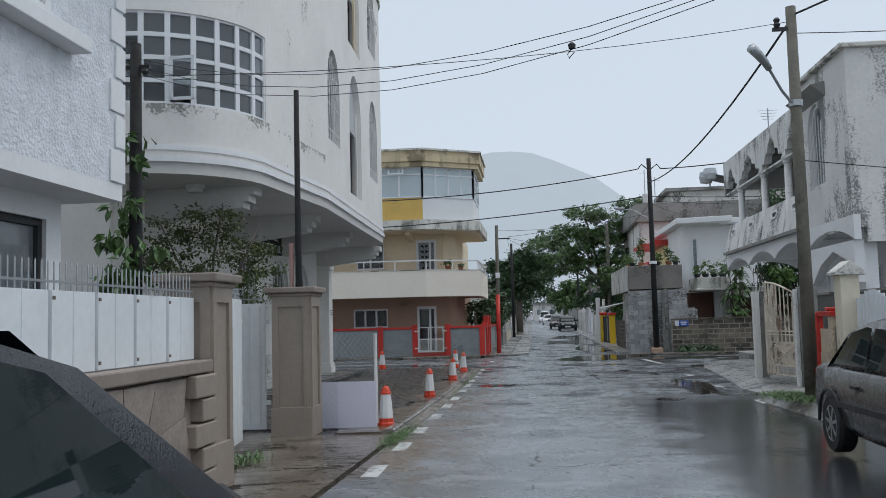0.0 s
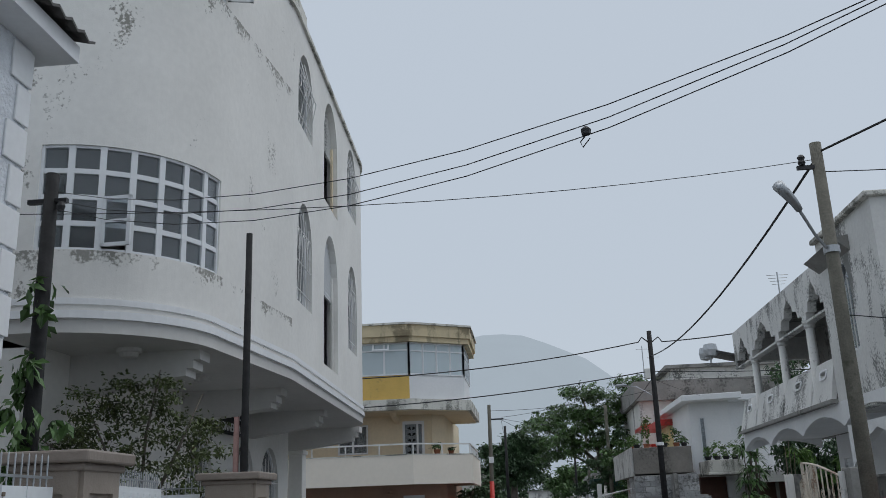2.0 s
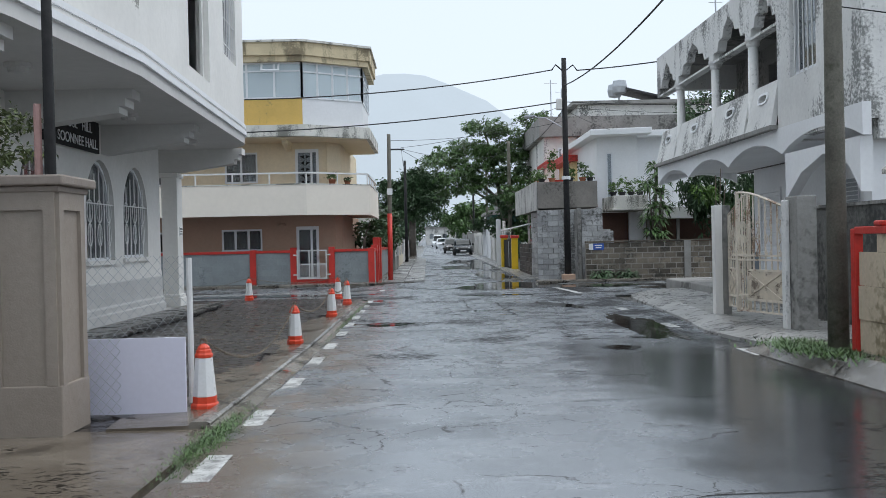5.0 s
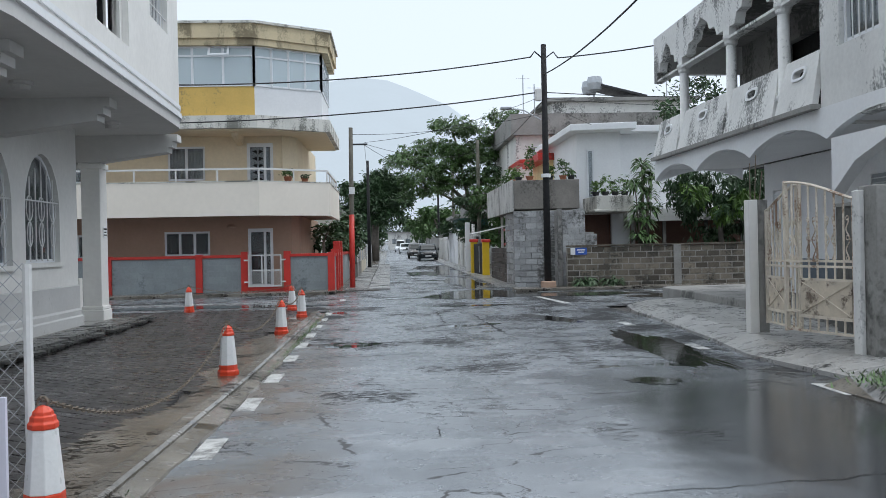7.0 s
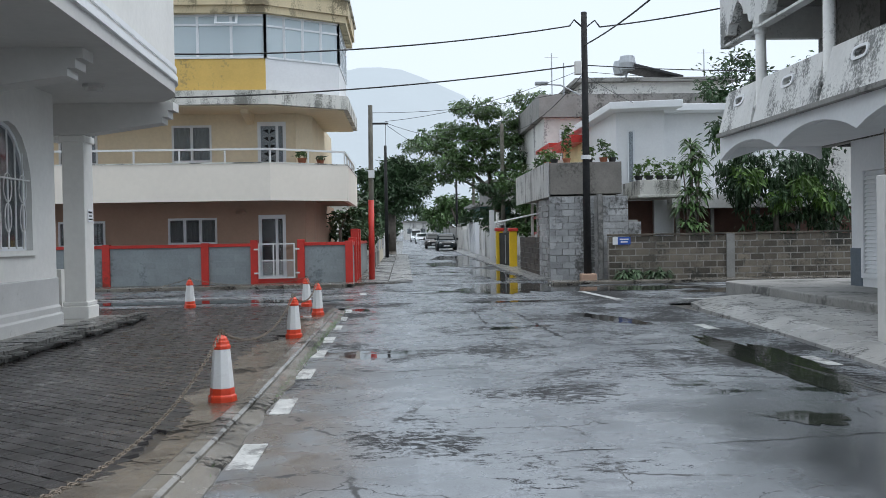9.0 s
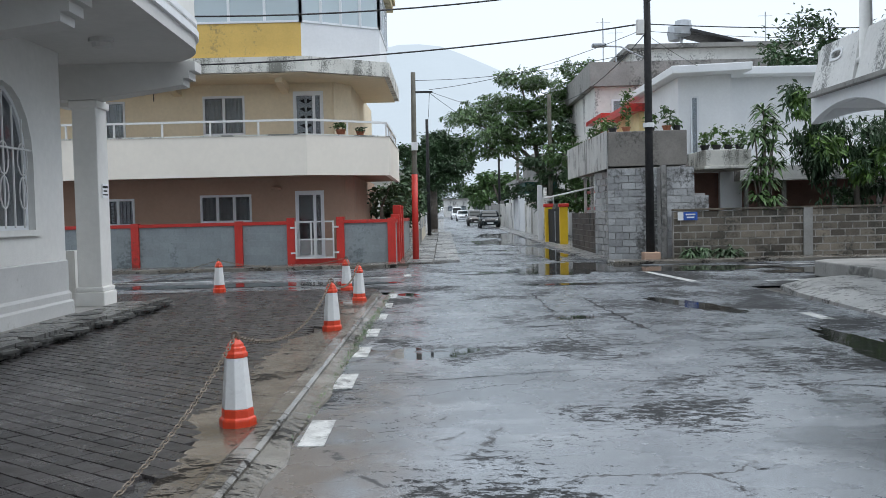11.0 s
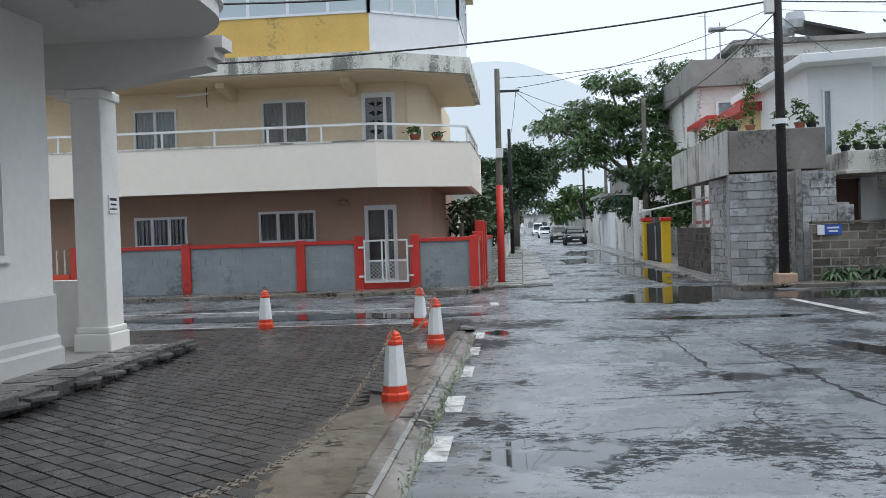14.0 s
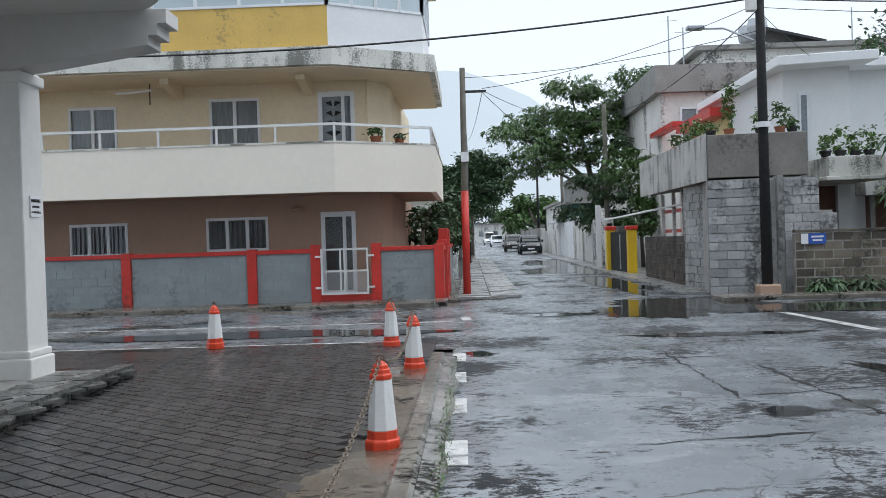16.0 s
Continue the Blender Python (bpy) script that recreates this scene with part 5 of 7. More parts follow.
            for s in (-1, 1):
                g.add([bw((u0 + u1) / 2 - 0.08 + s * 0.02, 3.7 + 0.25 * k, 0.02), bw((u0 + u1) / 2 - 0.08 + s * 0.2, 3.8 + 0.25 * k, 0.02), bw((u0 + u1) / 2 - 0.08 + s * 0.05, 3.85 + 0.25 * k, 0.02)], [(0, 1, 2)])
            part("leaf_pattern", g, DARK, w)
# Added black sheets that paint the unlit rooms behind the windows.
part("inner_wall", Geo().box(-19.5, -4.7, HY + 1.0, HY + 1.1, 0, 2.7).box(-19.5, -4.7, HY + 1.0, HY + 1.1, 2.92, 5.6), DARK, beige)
dr = new("drain_pipe"); dr.parent = beige
part("pipe", Geo().tube([(-4.42, 37.15, 5.6), (-4.42, 37.15, 3.0)], 0.035, 6), OCHRE_WALL, dr)
lampb = thing("wall_lamp", "oval bulkhead lamp on the shaded wall", "lamp")
part("body", Geo().lathe([(0.0, 0), (0.16, 0.0), (0.17, 0.05), (0.12, 0.11), (0.0, 0.13)], 12, (-6.25, 37.1, 2.33)), SALMON, lampb)
tube = thing("tube_light", "bare white tube light hung beneath the slab", "lamp")
part("tube", Geo().tube([(-10.6, 36.6, 5.37), (-9.7, 36.6, 5.42)], 0.03, 8), CLEAN_WHITE, tube)
part("hanger", Geo().tube([(-9.75, 36.6, 5.62), (-9.75, 36.6, 5.05)], 0.015, 5), PLASTIC, tube)
# garden wall with red posts
gw = thing("garden_wall", "grey block garden wall with red posts and coping", "garden wall")
WY = 36.07
PANELS = []
RED_X = [-13.3, -10.26, -7.2, -5.66, -4.2, -2.69]
for a, b in zip(RED_X, RED_X[1:]):
    if a == -5.66:
        continue
    part("panel", Geo().box(a + 0.11, b - 0.11, WY - 0.02, WY + 0.1, 0, 1.27), GREY_BLOCK, gw)
    PANELS.append((a + 0.115, b - a - 0.23))
    part("coping", Geo().box(a + 0.11, b - 0.11, WY - 0.08, WY + 0.16, 1.27, 1.37), RED, gw, bevel=0.01)
for x in RED_X:
    part("post", Geo().box(x - 0.115, x + 0.115, WY - 0.1, WY + 0.16, 0, 1.47 if x in (-5.66, -4.2) else 1.40), RED, gw, bevel=0.015)
part("side_wall", Geo().box(-2.72, -2.6, WY + 0.16, 48, 0, 1.25), GREY_BLOCK, gw)
part("coping", Geo().box(-2.76, -2.56, WY + 0.16, 48, 1.25, 1.36), RED, gw)
for y in (37.3, 38.6, 40.2):
    part("post", Geo().box(-2.78, -2.52, y, y + 0.3, 0, 1.5 if y < 38 else 1.8), RED, gw, bevel=0.015)
part("sill", Geo().box(-5.55, -4.31, WY - 0.08, WY + 0.16, 0.1, 0.24), RED, gw, bevel=0.01)
gt = thing("garden_gate", "white iron garden gate with mesh lower half", "gate")
g = Geo()
for x in (-5.5, -5.05, -4.95, -4.4):
    g.box(x - 0.02, x + 0.02, WY - 0.16, WY - 0.13, 0.28, 1.36)
for z in (0.28, 0.82, 1.34):
    g.box(-5.52, -4.38, WY - 0.165, WY - 0.125, z - 0.022, z + 0.022)
part("frame", g, WHITE_IRON, gt)
g = Geo()
for k in range(-5, 12):
    for s in (1, -1):
        a0, a1 = max(0.0, 0.1 * k), min(1.1, 0.1 * k + 0.54)
        if a1 > a0:
            za, zb = a0 - 0.1 * k, a1 - 0.1 * k
            za, zb = (za, zb) if s > 0 else (0.54 - za, 0.54 - zb)
            g.tube([(-5.5 + a0, WY - 0.145, 0.28 + za), (-5.5 + a1, WY - 0.145, 0.28 + zb)], 0.006, 3)
part("mesh", g, WHITE_IRON, gt)
for x in (-5.58, -4.32):
    for z in (0.4, 1.15):
        part("hinge", Geo().box(x - 0.08, x + 0.08, WY - 0.15, WY - 0.12, z, z + 0.05), WHITE_IRON, gt)
og = thing("side_gate", "low orange sheet gate with cream bars above", "gate")
part("sheet", Geo().box(-16.6, -13.5, WY, WY + 0.06, 0.1, 0.7), ORANGE_RED, og)
for k in range(14):
    part("bar", Geo().box(-16.5 + 0.22 * k, -16.46 + 0.22 * k, WY, WY + 0.04, 0.7, 1.35), CREAM_IRON, og)

# ---------------- balcony house on the other side ----------------
rh = thing("balcony_house", "weathered white house with arcaded balcony and scalloped edge", "house")
BX, BACK = 6.1, 8.3
def rw(u, v, d):
    return Vector((BX + d, u, v))
part("upper_wall", Geo().panel(rect(14.9, 18.2, 3.3, 6.95), [arch(16.5, 17.6, 4.4, 6.3)], rw, 0.25), WHITE_DIRTY, rh)
part("upper_wall", Geo().box(BX + 0.252, 13, 14.9, 15.1, 3.0, 6.95), WHITE_DIRTY, rh)
# Grey instead of white: the deep recess's shade is in the wall colour.
part("recess_wall", Geo().panel(rect(18.2, 27.0, 3.3, 6.5), [rect(18.6, 21.2, 3.6, 5.9), rect(22.0, 24.4, 3.6, 5.9)], lambda u, v, d: Vector((BACK + d, u, v)), 0.2), GREY_CONCRETE, rh)
part("return_wall", Geo().box(BX + 0.25, BACK, 18.0, 18.2, 3.3, 6.6), WHITE_DIRTY, rh)
# Solid black box: unlit depth behind the balcony openings, put in as colour.
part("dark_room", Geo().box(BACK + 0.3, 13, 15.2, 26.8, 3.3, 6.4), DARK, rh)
part("wall_cap", Geo().box(BX - 0.12, 13, 14.8, 18.2, 6.95, 7.05), STAINED_SLAB, rh, bevel=0.02)
part("canopy", Geo().rings([[(BX - 0.3, y, 6.55), (BX, y, 6.3), (BX, y, 6.62)] for y in (16.2, 18.2)]), GREY_CONCRETE, rh)
part("roof_slab", Geo().box(BX + 0.2, 13, 18.2, 27.0, 6.38, 6.5), GREY_CONCRETE, rh)
part("floor_slab", Geo().box(BX + 0.14, 12.8, 15.12, 26.88, 3.33, 3.54), CLEAN_WHITE, rh)
COLS = [26.9, 25.0, 22.1, 19.7, 18.2]
# arcade: cusped openings under the roof band
holes = []
def cusp(u0, u1):
    c, w = (u0 + u1) / 2, (u1 - u0) / 2
    return [(u0, 5.55), (u1, 5.55), (u1 - 0.02, 5.72), (c + w * .72, 5.72), (c + w * .62, 5.92), (c + w * .38, 5.95), (c + w * .3, 6.12), (c, 6.32), (c - w * .3, 6.12), (c - w * .38, 5.95), (c - w * .62, 5.92), (c - w * .72, 5.72), (u0 + 0.02, 5.72)]
spans = [(25.12, 26.8), (22.25, 24.85), (19.85, 21.95), (18.22, 19.55)]
part("arcade_band", Geo().panel(rect(18.2, 27.0, 5.5, 6.62), [cusp(*s) for s in spans], rw, 0.2), WHITE_DIRTY, rh)
part("arcade_end", Geo().box(BX + 0.2, BX + 2.2, 26.8, 27.0, 5.7, 6.62), WHITE_DIRTY, rh)
for y in COLS[1:4]:
    c = new("column"); c.parent = rh
    part("shaft", Geo().lathe([(0.15, 3.9), (0.15, 3.98), (0.11, 4.02), (0.1, 5.4)], 14, (BX + 0.1, y, 0)), WHITE_DIRTY, c, smooth=True)
    part("capital", Geo().lathe([(0.1, 5.38), (0.13, 5.42), (0.13, 5.47), (0.16, 5.52), (0.16, 5.58)], 14, (BX + 0.1, y, 0)), WHITE_DIRTY, c)
for a, b in zip(COLS, COLS[1:]):
    y0, y1 = b + 0.1, a - 0.1
    w = (y1 - y0)
    def lean(u, v, d):
        return Vector((BX - 0.12 + 0.22 * (v - 3.62) + d, u, v))
    slot = [(y0 + w / 2 + 0.2 * math.copysign(abs(math.cos(t)) ** .6, math.cos(t)), 4.22 + 0.07 * math.copysign(abs(math.sin(t)) ** .6, math.sin(t))) for t in [6.283 * k / 12 for k in range(12)]]
    pn = new("parapet_panel"); pn.parent = rh
    part("slab", Geo().panel([(y0 - 0.05, 3.62), (y1 + 0.05, 3.62), (y1 - 0.05, 4.5), (y0 + 0.05, 4.5)], [slot], lean, 0.1), WHITE_DIRTY, pn)
    rimo = [(y0 + w / 2 + 0.26 * math.copysign(abs(math.cos(t)) ** .6, math.cos(t)), 4.22 + 0.115 * math.copysign(abs(math.sin(t)) ** .6, math.sin(t))) for t in [6.283 * k / 12 for k in range(12)]]
    part("slot_rim", Geo().panel(rimo, [slot], lambda u, v, d: lean(u, v, d - 0.025), 0.03), CLEAN_WHITE, pn)
    part("ledge", Geo().box(BX - 0.16, BX + 0.1, b, a, 3.54, 3.62), GREY_CONCRETE, rh)
part("end_parapet", Geo().box(BX + 0.1, BACK, 26.85, 27.0, 3.55, 4.45), WHITE_DIRTY, rh)
# scalloped fascia below the balcony
pts = [(27.05, 3.55), (14.87, 3.55)]
u = 14.9
for y0, y1 in ((14.87, 18.0), (18.0, 21.0), (21.0, 24.0), (24.0, 27.05)):
    pts += [(y0 + (y1 - y0) * k / 10, 3.05 + 0.3 * math.sin(math.pi * k / 10) ** 0.8) for k in range(10)]
pts.append((27.05, 3.05))
part("scalloped_fascia", Geo().panel(pts, [], lambda u, v, d: rw(u, v, d - 0.02), 0.14), CLEAN_WHITE, rh)
part("scalloped_fascia", Geo().panel([(BX + .12, 3.55), (BX + .12, 3.05)] + [(BX + .12 + 2.2 * k / 8, 3.05 + 0.25 * math.sin(math.pi * k / 8)) for k in range(1, 8)] + [(BACK, 3.05), (BACK, 3.55)], [], lambda u, v, d: Vector((u, 26.9 + d, v)), 0.12), CLEAN_WHITE, rh)
part("ground_wall", Geo().panel(rect(14.9, 25.6, 0.2, 3.32), [rect(23.75, 25.1, 0.55, 2.7)], lambda u, v, d: Vector((BACK + d, u, v)), 0.2), CLEAN_WHITE, rh)
part("ground_wall", Geo().box(BACK + 0.2, 13, 25.4, 25.6, 0.2, 3.32), CLEAN_WHITE, rh)
part("dado", Geo().box(BACK - 0.02, BACK - 0.001, 25.16, 25.62, 0.27, 1.1).box(BACK - 0.02, BACK - 0.001, 14.95, 23.68, 0.27, 1.1), mat("slate_grey_paint", (0.13, 0.16, 0.19), 0.6, bump=0.1), rh)
for y0, y1 in ((19.6, 20.8), (17.6, 18.8), (15.8, 16.6)):
    vt = new("louvre_vent"); vt.parent = rh
    part("frame", Geo().panel(rect(y0, y1, 2.1, 2.75), [rect(y0 + .05, y1 - .05, 2.15, 2.7)], lambda u, v, d: Vector((BACK - 0.03 + d, u, v)), 0.03), CLEAN_WHITE, vt)
    for k in range(6):
        part("slat", Geo().rings([[(BACK - 0.03, y, 2.17 + .09 * k), (BACK - 0.002, y, 2.24 + .09 * k), (BACK - 0.002, y, 2.22 + .09 * k)] for y in (y0 + .05, y1 - .05)]), STEEL, vt)
lv = new("louvred_shutter"); lv.parent = rh
part("frame", Geo().panel(rect(23.7, 25.15, 0.5, 2.75), [rect(23.8, 25.05, 0.6, 2.65)], lambda u, v, d: Vector((BACK - 0.04 + d, u, v)), 0.08), CLEAN_WHITE, lv)
slat = mesh_of("slat", Geo().rings([[(BACK - 0.02, y, -0.045), (BACK - 0.01, y, -0.05), (BACK + 0.05, y, 0.04), (BACK + 0.04, y, 0.045)] for y in (23.8, 25.05)]), CLEAN_WHITE)
for k in range(24):
    piece("slat", slat, lv, pose(0, 0, 0.66 + 0.084 * k))
part("porch_post", Geo().box(BX + 0.24, BX + 0.5, 15.14, 15.4, 0.1, 3.3), CLEAN_WHITE, rh)
part("arch_beam", Geo().panel([(15.0, 3.05), (15.0, 2.2), (15.4, 2.65), (16.3, 2.9), (17.2, 2.65), (17.9, 2.2), (17.9, 3.05)], [], lambda u, v, d: rw(u, v, d), 0.2), CLEAN_WHITE, rh)
aw = new("arched_window"); aw.parent = rh
part("frame", Geo().panel(arch(16.5, 17.6, 4.4, 6.3), [arch(16.58, 17.52, 4.48, 6.22)], lambda u, v, d: rw(u, v, d + 0.08), 0.06), FRAME_WHITE, aw)
part("pane", Geo().panel(arch(16.5, 17.6, 4.4, 6.3), [], lambda u, v, d: rw(u, v, d + 0.14), 0.012), GLASS, aw)
g = Geo()
for k in range(1, 6):
    g.tube([rw(16.5 + 1.1 * k / 6, 4.42, 0.02), rw(16.5 + 1.1 * k / 6, 6.1 - abs(k - 3) * 0.12, 0.02)], 0.013, 4)
part("grille", g, WHITE_IRON, aw)

# gates and fences on that side
def gate_leaf(p, q, z, label, face):
    """An iron leaf from its hinge p to the meeting stile q, rising towards the stile, with lyre scrolls and a rusty plate."""
    p, q = Vector((*p, 0)), Vector((*q, 0))
    L = (q - p).length
    ang = math.degrees(math.atan2(q.y - p.y, q.x - p.x))
    t = thing("iron_gate", label, "gate", "entrance gate leaves", pose(p.x, p.y, z, rz=ang))
    def top(u):
        return 1.66 + 0.31 * math.sin(u / L * math.pi / 2) ** 1.3
    for name, u, h in (("hinge_stile", 0.02, top(0)), ("meeting_stile", L - 0.02, top(L))):
        part(name, Geo().bar((u, 0, 0), (u, 0, h), 0.045, 0.045), CREAM_IRON, t)
    for h in (0.03, 0.27, 0.86, 0.93):
        part("rail", Geo().bar((0.03, 0, h), (L - 0.03, 0, h), 0.03, 0.03), CREAM_IRON, t)
    part("top_rail", Geo().tube([(L * k / 14, 0, top(L * k / 14)) for k in range(15)], 0.02, 6), CREAM_IRON, t)
    n = 9
    for k in range(1, n):
        u = L * k / n
        part("bar", Geo().tube([(u, 0, 0.03), (u, 0, top(u))], 0.014, 6), CREAM_IRON, t)
    for k in range(4):
        c = L * (k + 0.5) / 4
        g = Geo()
        for sx in (1, -1):
            pts = []
            for i in range(25):
                f = i / 24
                a = (f - 0.5) * 2
                pts.append((c + sx * (0.018 + 0.062 * math.sin(math.pi * abs(a)) ** 2 + 0.03 * abs(a) ** 6), 0.012 * face, 1.2 + 0.25 * a))
            g.tube(pts, 0.010, 4)
            for zc, s in ((1.46, 1), (0.97, -1), (1.22, 1)):
                g.tube([(c + sx * (0.055 + 0.026 * math.cos(0.6 * i)), 0.012 * face, zc + s * 0.026 * math.sin(0.6 * i)) for i in range(11)], 0.007, 4)
        part("scroll", g, CREAM_IRON, t)
    part("plate", Geo().box(0.16, L - 0.34, min(0.018 * face, 0.030 * face), max(0.018 * face, 0.030 * face), 0.24, 0.68), RUSTY_PLATE, t, "cream plate with flaking rust")
    part("plate_cross", Geo().bar((0.18, 0.036 * face, 0.26), (L - 0.36, 0.036 * face, 0.66), 0.012, 0.008).bar((0.18, 0.036 * face, 0.66), (L - 0.36, 0.036 * face, 0.26), 0.012, 0.008), CREAM_IRON, t)
    part("plate_frame", Geo().box(0.13, L - 0.31, min(0, 0.034 * face), max(0, 0.034 * face), 0.20, 0.24).box(0.13, L - 0.31, min(0, 0.034 * face), max(0, 0.034 * face), 0.68, 0.71), CREAM_IRON, t)
    return t


RUSTY_PLATE = mat("flaking_cream_plate", (0.62, 0.54, 0.43), 0.6, var=0.12, scale=5, bump=0.4, stain=0.7, stain_col=(0.06, 0.03, 0.018), stain_scale=7, streak=1)
gate_leaf((4.97, 14.92), (4.62, 16.27), 0.31, "ornate cream-painted iron gate leaf with flaking rusty plate", 1)
gate_leaf((4.93, 17.6), (4.82, 16.24), 0.29, "ornate cream iron gate leaf pushed slightly open", -1)
gp = thing("gate_post", "slim white square gate post", "gate post")
part("shaft", Geo().box(4.68, 4.82, 17.62, 17.8, 0.05, 2.12), WHITE_WALL, gp, bevel=0.01)
part("back", Geo().box(4.824, 4.98, 17.64, 17.8, 0.05, 2.12), GREY_CONCRETE, gp, bevel=0.01)
for k in range(3):
    part("rebar", Geo().tube([(4.74 + .07 * k, 17.7, 2.1), (4.75 + .08 * k, 17.72 - .03 * k, 2.55 + .12 * ((k + 1) % 3))], 0.008, 5), RUST, gp)
gp = thing("gate_post", "mossy grey concrete gate post", "gate post")
part("shaft", Geo().box(4.86, 5.16, 14.4, 14.82, 0.05, 2.13), GREY_CONCRETE, gp, bevel=0.015)
part("face_strip", Geo().box(4.80, 4.858, 14.66, 14.84, 0.05, 2.08), WHITE_DIRTY, gp, bevel=0.01)
rd = thing("meter_panel", "weathered beige boards hung in a red painted frame", "panel")
BEIGE_SHEET = mat("beige_board", (0.55, 0.46, 0.34), 0.6, var=0.12, bump=0.3, bscale=15, stain=0.25, stain_col=(0.22, 0.17, 0.1))
for k in range(3):
    part("board", Geo().rings([[(4.2 - 0.012 * (k % 2), 10.48, z), (4.2 - 0.012 * (k % 2), 11.12, z), (4.225, 11.12, z), (4.225, 10.48, z)] for z in (0.26 + 0.37 * k, 0.625 + 0.37 * k)]), BEIGE_SHEET, rd)
part("frame", Geo().box(4.16, 4.26, 11.14, 11.24, 0.08, 1.62).box(4.16, 4.26, 10.46, 11.14, 1.56, 1.64), RED, rd, bevel=0.01)
part("knob", Geo().box(4.14, 4.28, 10.52, 10.68, 1.64, 1.70), RED, rd, bevel=0.02)
part("box", Geo().box(4.2, 4.25, 10.5, 10.72, 1.37, 1.555), BEIGE_SHEET, rd)
wp = thing("capped_post", "cream masonry post with gabled cap", "gate post")
part("shaft", Geo().box(4.23, 4.51, 10.14, 10.44, 0.05, 2.2), BEIGE, wp, bevel=0.01)
part("cap", Geo().rings([[(4.15, y, 2.17), (4.15, y, 2.22), (4.37, y, 2.39), (4.59, y, 2.22), (4.59, y, 2.17)] for y in (10.08, 10.5)]), STAINED_SLAB, wp, bevel=0.008)
wf = thing("paling_fence", "white corrugated paling fence with wavy top", "fence")
for k in range(56):
    y = 10.1 - 0.17 * k
    h = 1.75 + 0.1 * math.sin(k * 0.55) + ground_z(y)
    part("pale", Geo().rings([[(4.46, y, z), (4.42, y - 0.04, z), (4.42, y - 0.12, z), (4.46, y - 0.165, z), (4.48, y - 0.165, z), (4.48, y, z)] for z in (0.08 + ground_z(y), h)]), SHEET_WHITE, wf)
bwall = thing("boundary_wall", "dark stained boundary wall behind the gates", "wall")
part("wall", Geo().box(5.9, 6.05, -10, 17.4, 0, 1.98), DARK_STAINED, bwall)
part("coping", Geo().box(5.87, 6.08, -10, 17.42, 1.98, 2.03), GREY_CONCRETE, bwall)

for x, y, z, h in ((7.0, 24.5, 6.6, 1.3), (8.0, 20.0, 6.6, 1.8)):
    an = thing("roof_antenna", "thin metal roof aerial with crossbars", "antenna", "roof aerials")
    part("mast", Geo().tube([(x, y, z - 0.15), (x, y, z + h)], 0.02, 5), STEEL, an)
    for k in range(4):
        part("element", Geo().tube([(x - 0.3 + 0.04 * k, y, z + h - 0.08 - 0.09 * k), (x + 0.3 - 0.04 * k, y, z + h - 0.08 - 0.09 * k)], 0.008, 4), STEEL, an)

# ---------------- block-built corner across the crossing ----------------
def masonry(parent, at, length, height, bl, bh, mesh_mat, depth=0.03, seed=1, joint=0.008):
    """Courses of separate blocks, set proud of a mortar bed; at(u, v, d)."""
    random.seed(seed)
    full = mesh_of("block", Geo().box(joint, bl - joint, -depth, 0.02, joint, bh - joint), mesh_mat)
    half = mesh_of("block", Geo().box(joint, bl / 2 - joint, -depth, 0.02, joint, bh - joint), mesh_mat)
    for r in range(int(height / bh + 0.5)):
        u = 0.0
        if r % 2:
            piece("block", half, parent, at(0, r * bh, random.uniform(-.006, .006)))
            u = bl / 2
        while u + bl <= length + 0.01:
            piece("block", full, parent, at(u, r * bh, random.uniform(-.006, .006)))
            u += bl
        if u + bl / 2 <= length + 0.01:
            piece("block", half, parent, at(u, r * bh, random.uniform(-.006, .006)))


cb = thing("block_shed", "bare concrete block corner shed with rendered planter above", "shed")
part("core", Geo().prism([(3.65, 35.75), (5.1, 35.35), (5.1, 38.6), (4.15, 38.6), (3.72, 36.1)], 0, 2.68), MORTAR, cb)
masonry(cb, lambda u, v, d: pose(3.66 + u * 0.964, 35.73 - u * 0.266, v, rz=-15.4) @ pose(0, d, 0), 1.5, 2.66, 0.4, 0.205, BLOCK, 0.03, 5)
masonry(cb, lambda u, v, d: pose(4.2 - 0.16 * (2.8 - u), 38.5 - u, v, rz=-81) @ pose(0, d, 0), 2.8, 2.66, 0.4, 0.205, BLOCK, 0.02, 6)
part("pier", Geo().box(5.1, 5.24, 35.2, 35.5, 0, 2.72), GREY_CONCRETE, cb, bevel=0.01)
part("core", Geo().box(5.26, 6.0, 35.28, 35.5, 0, 2.68).box(6.0, 6.35, 35.28, 35.5, 0, 1.9), MORTAR, cb)
masonry(cb, lambda u, v, d: pose(5.26 + u, 35.28, v) @ pose(0, d, 0), 0.8, 2.66, 0.4, 0.205, BLOCK, 0.02, 7)
masonry(cb, lambda u, v, d: pose(6.06 + u, 35.28, v) @ pose(0, d, 0), 0.4, 1.9, 0.4, 0.205, BLOCK, 0.02, 8)
part("planter", Geo().prism([(3.7, 35.8), (5.95, 35.6), (5.95, 38.6), (4.1, 44.0), (3.72, 44.0)], 2.74, 3.75), PLANTER, cb, bevel=0.02)
part("planter_side", Geo().box(3.64, 3.695, 35.86, 44.0, 2.68, 3.79), STREAKED, cb, bevel=0.01)
lw = thing("block_wall", "mossy weathered block garden wall", "wall")
part("core", Geo().box(5.3, 16, 34.745, 34.9, 0, 1.38), MORTAR_PALE, lw)
masonry(lw, lambda u, v, d: pose(5.3 + u, 34.75, v) @ pose(0, d, 0), 9.6, 1.4, 0.42, 0.2, BLOCK_OLD, 0.012, 11, joint=0.018)
part("coping", Geo().box(5.3, 16, 34.7, 34.93, 1.4, 1.46), BLOCK_OLD, lw, bevel=0.01)
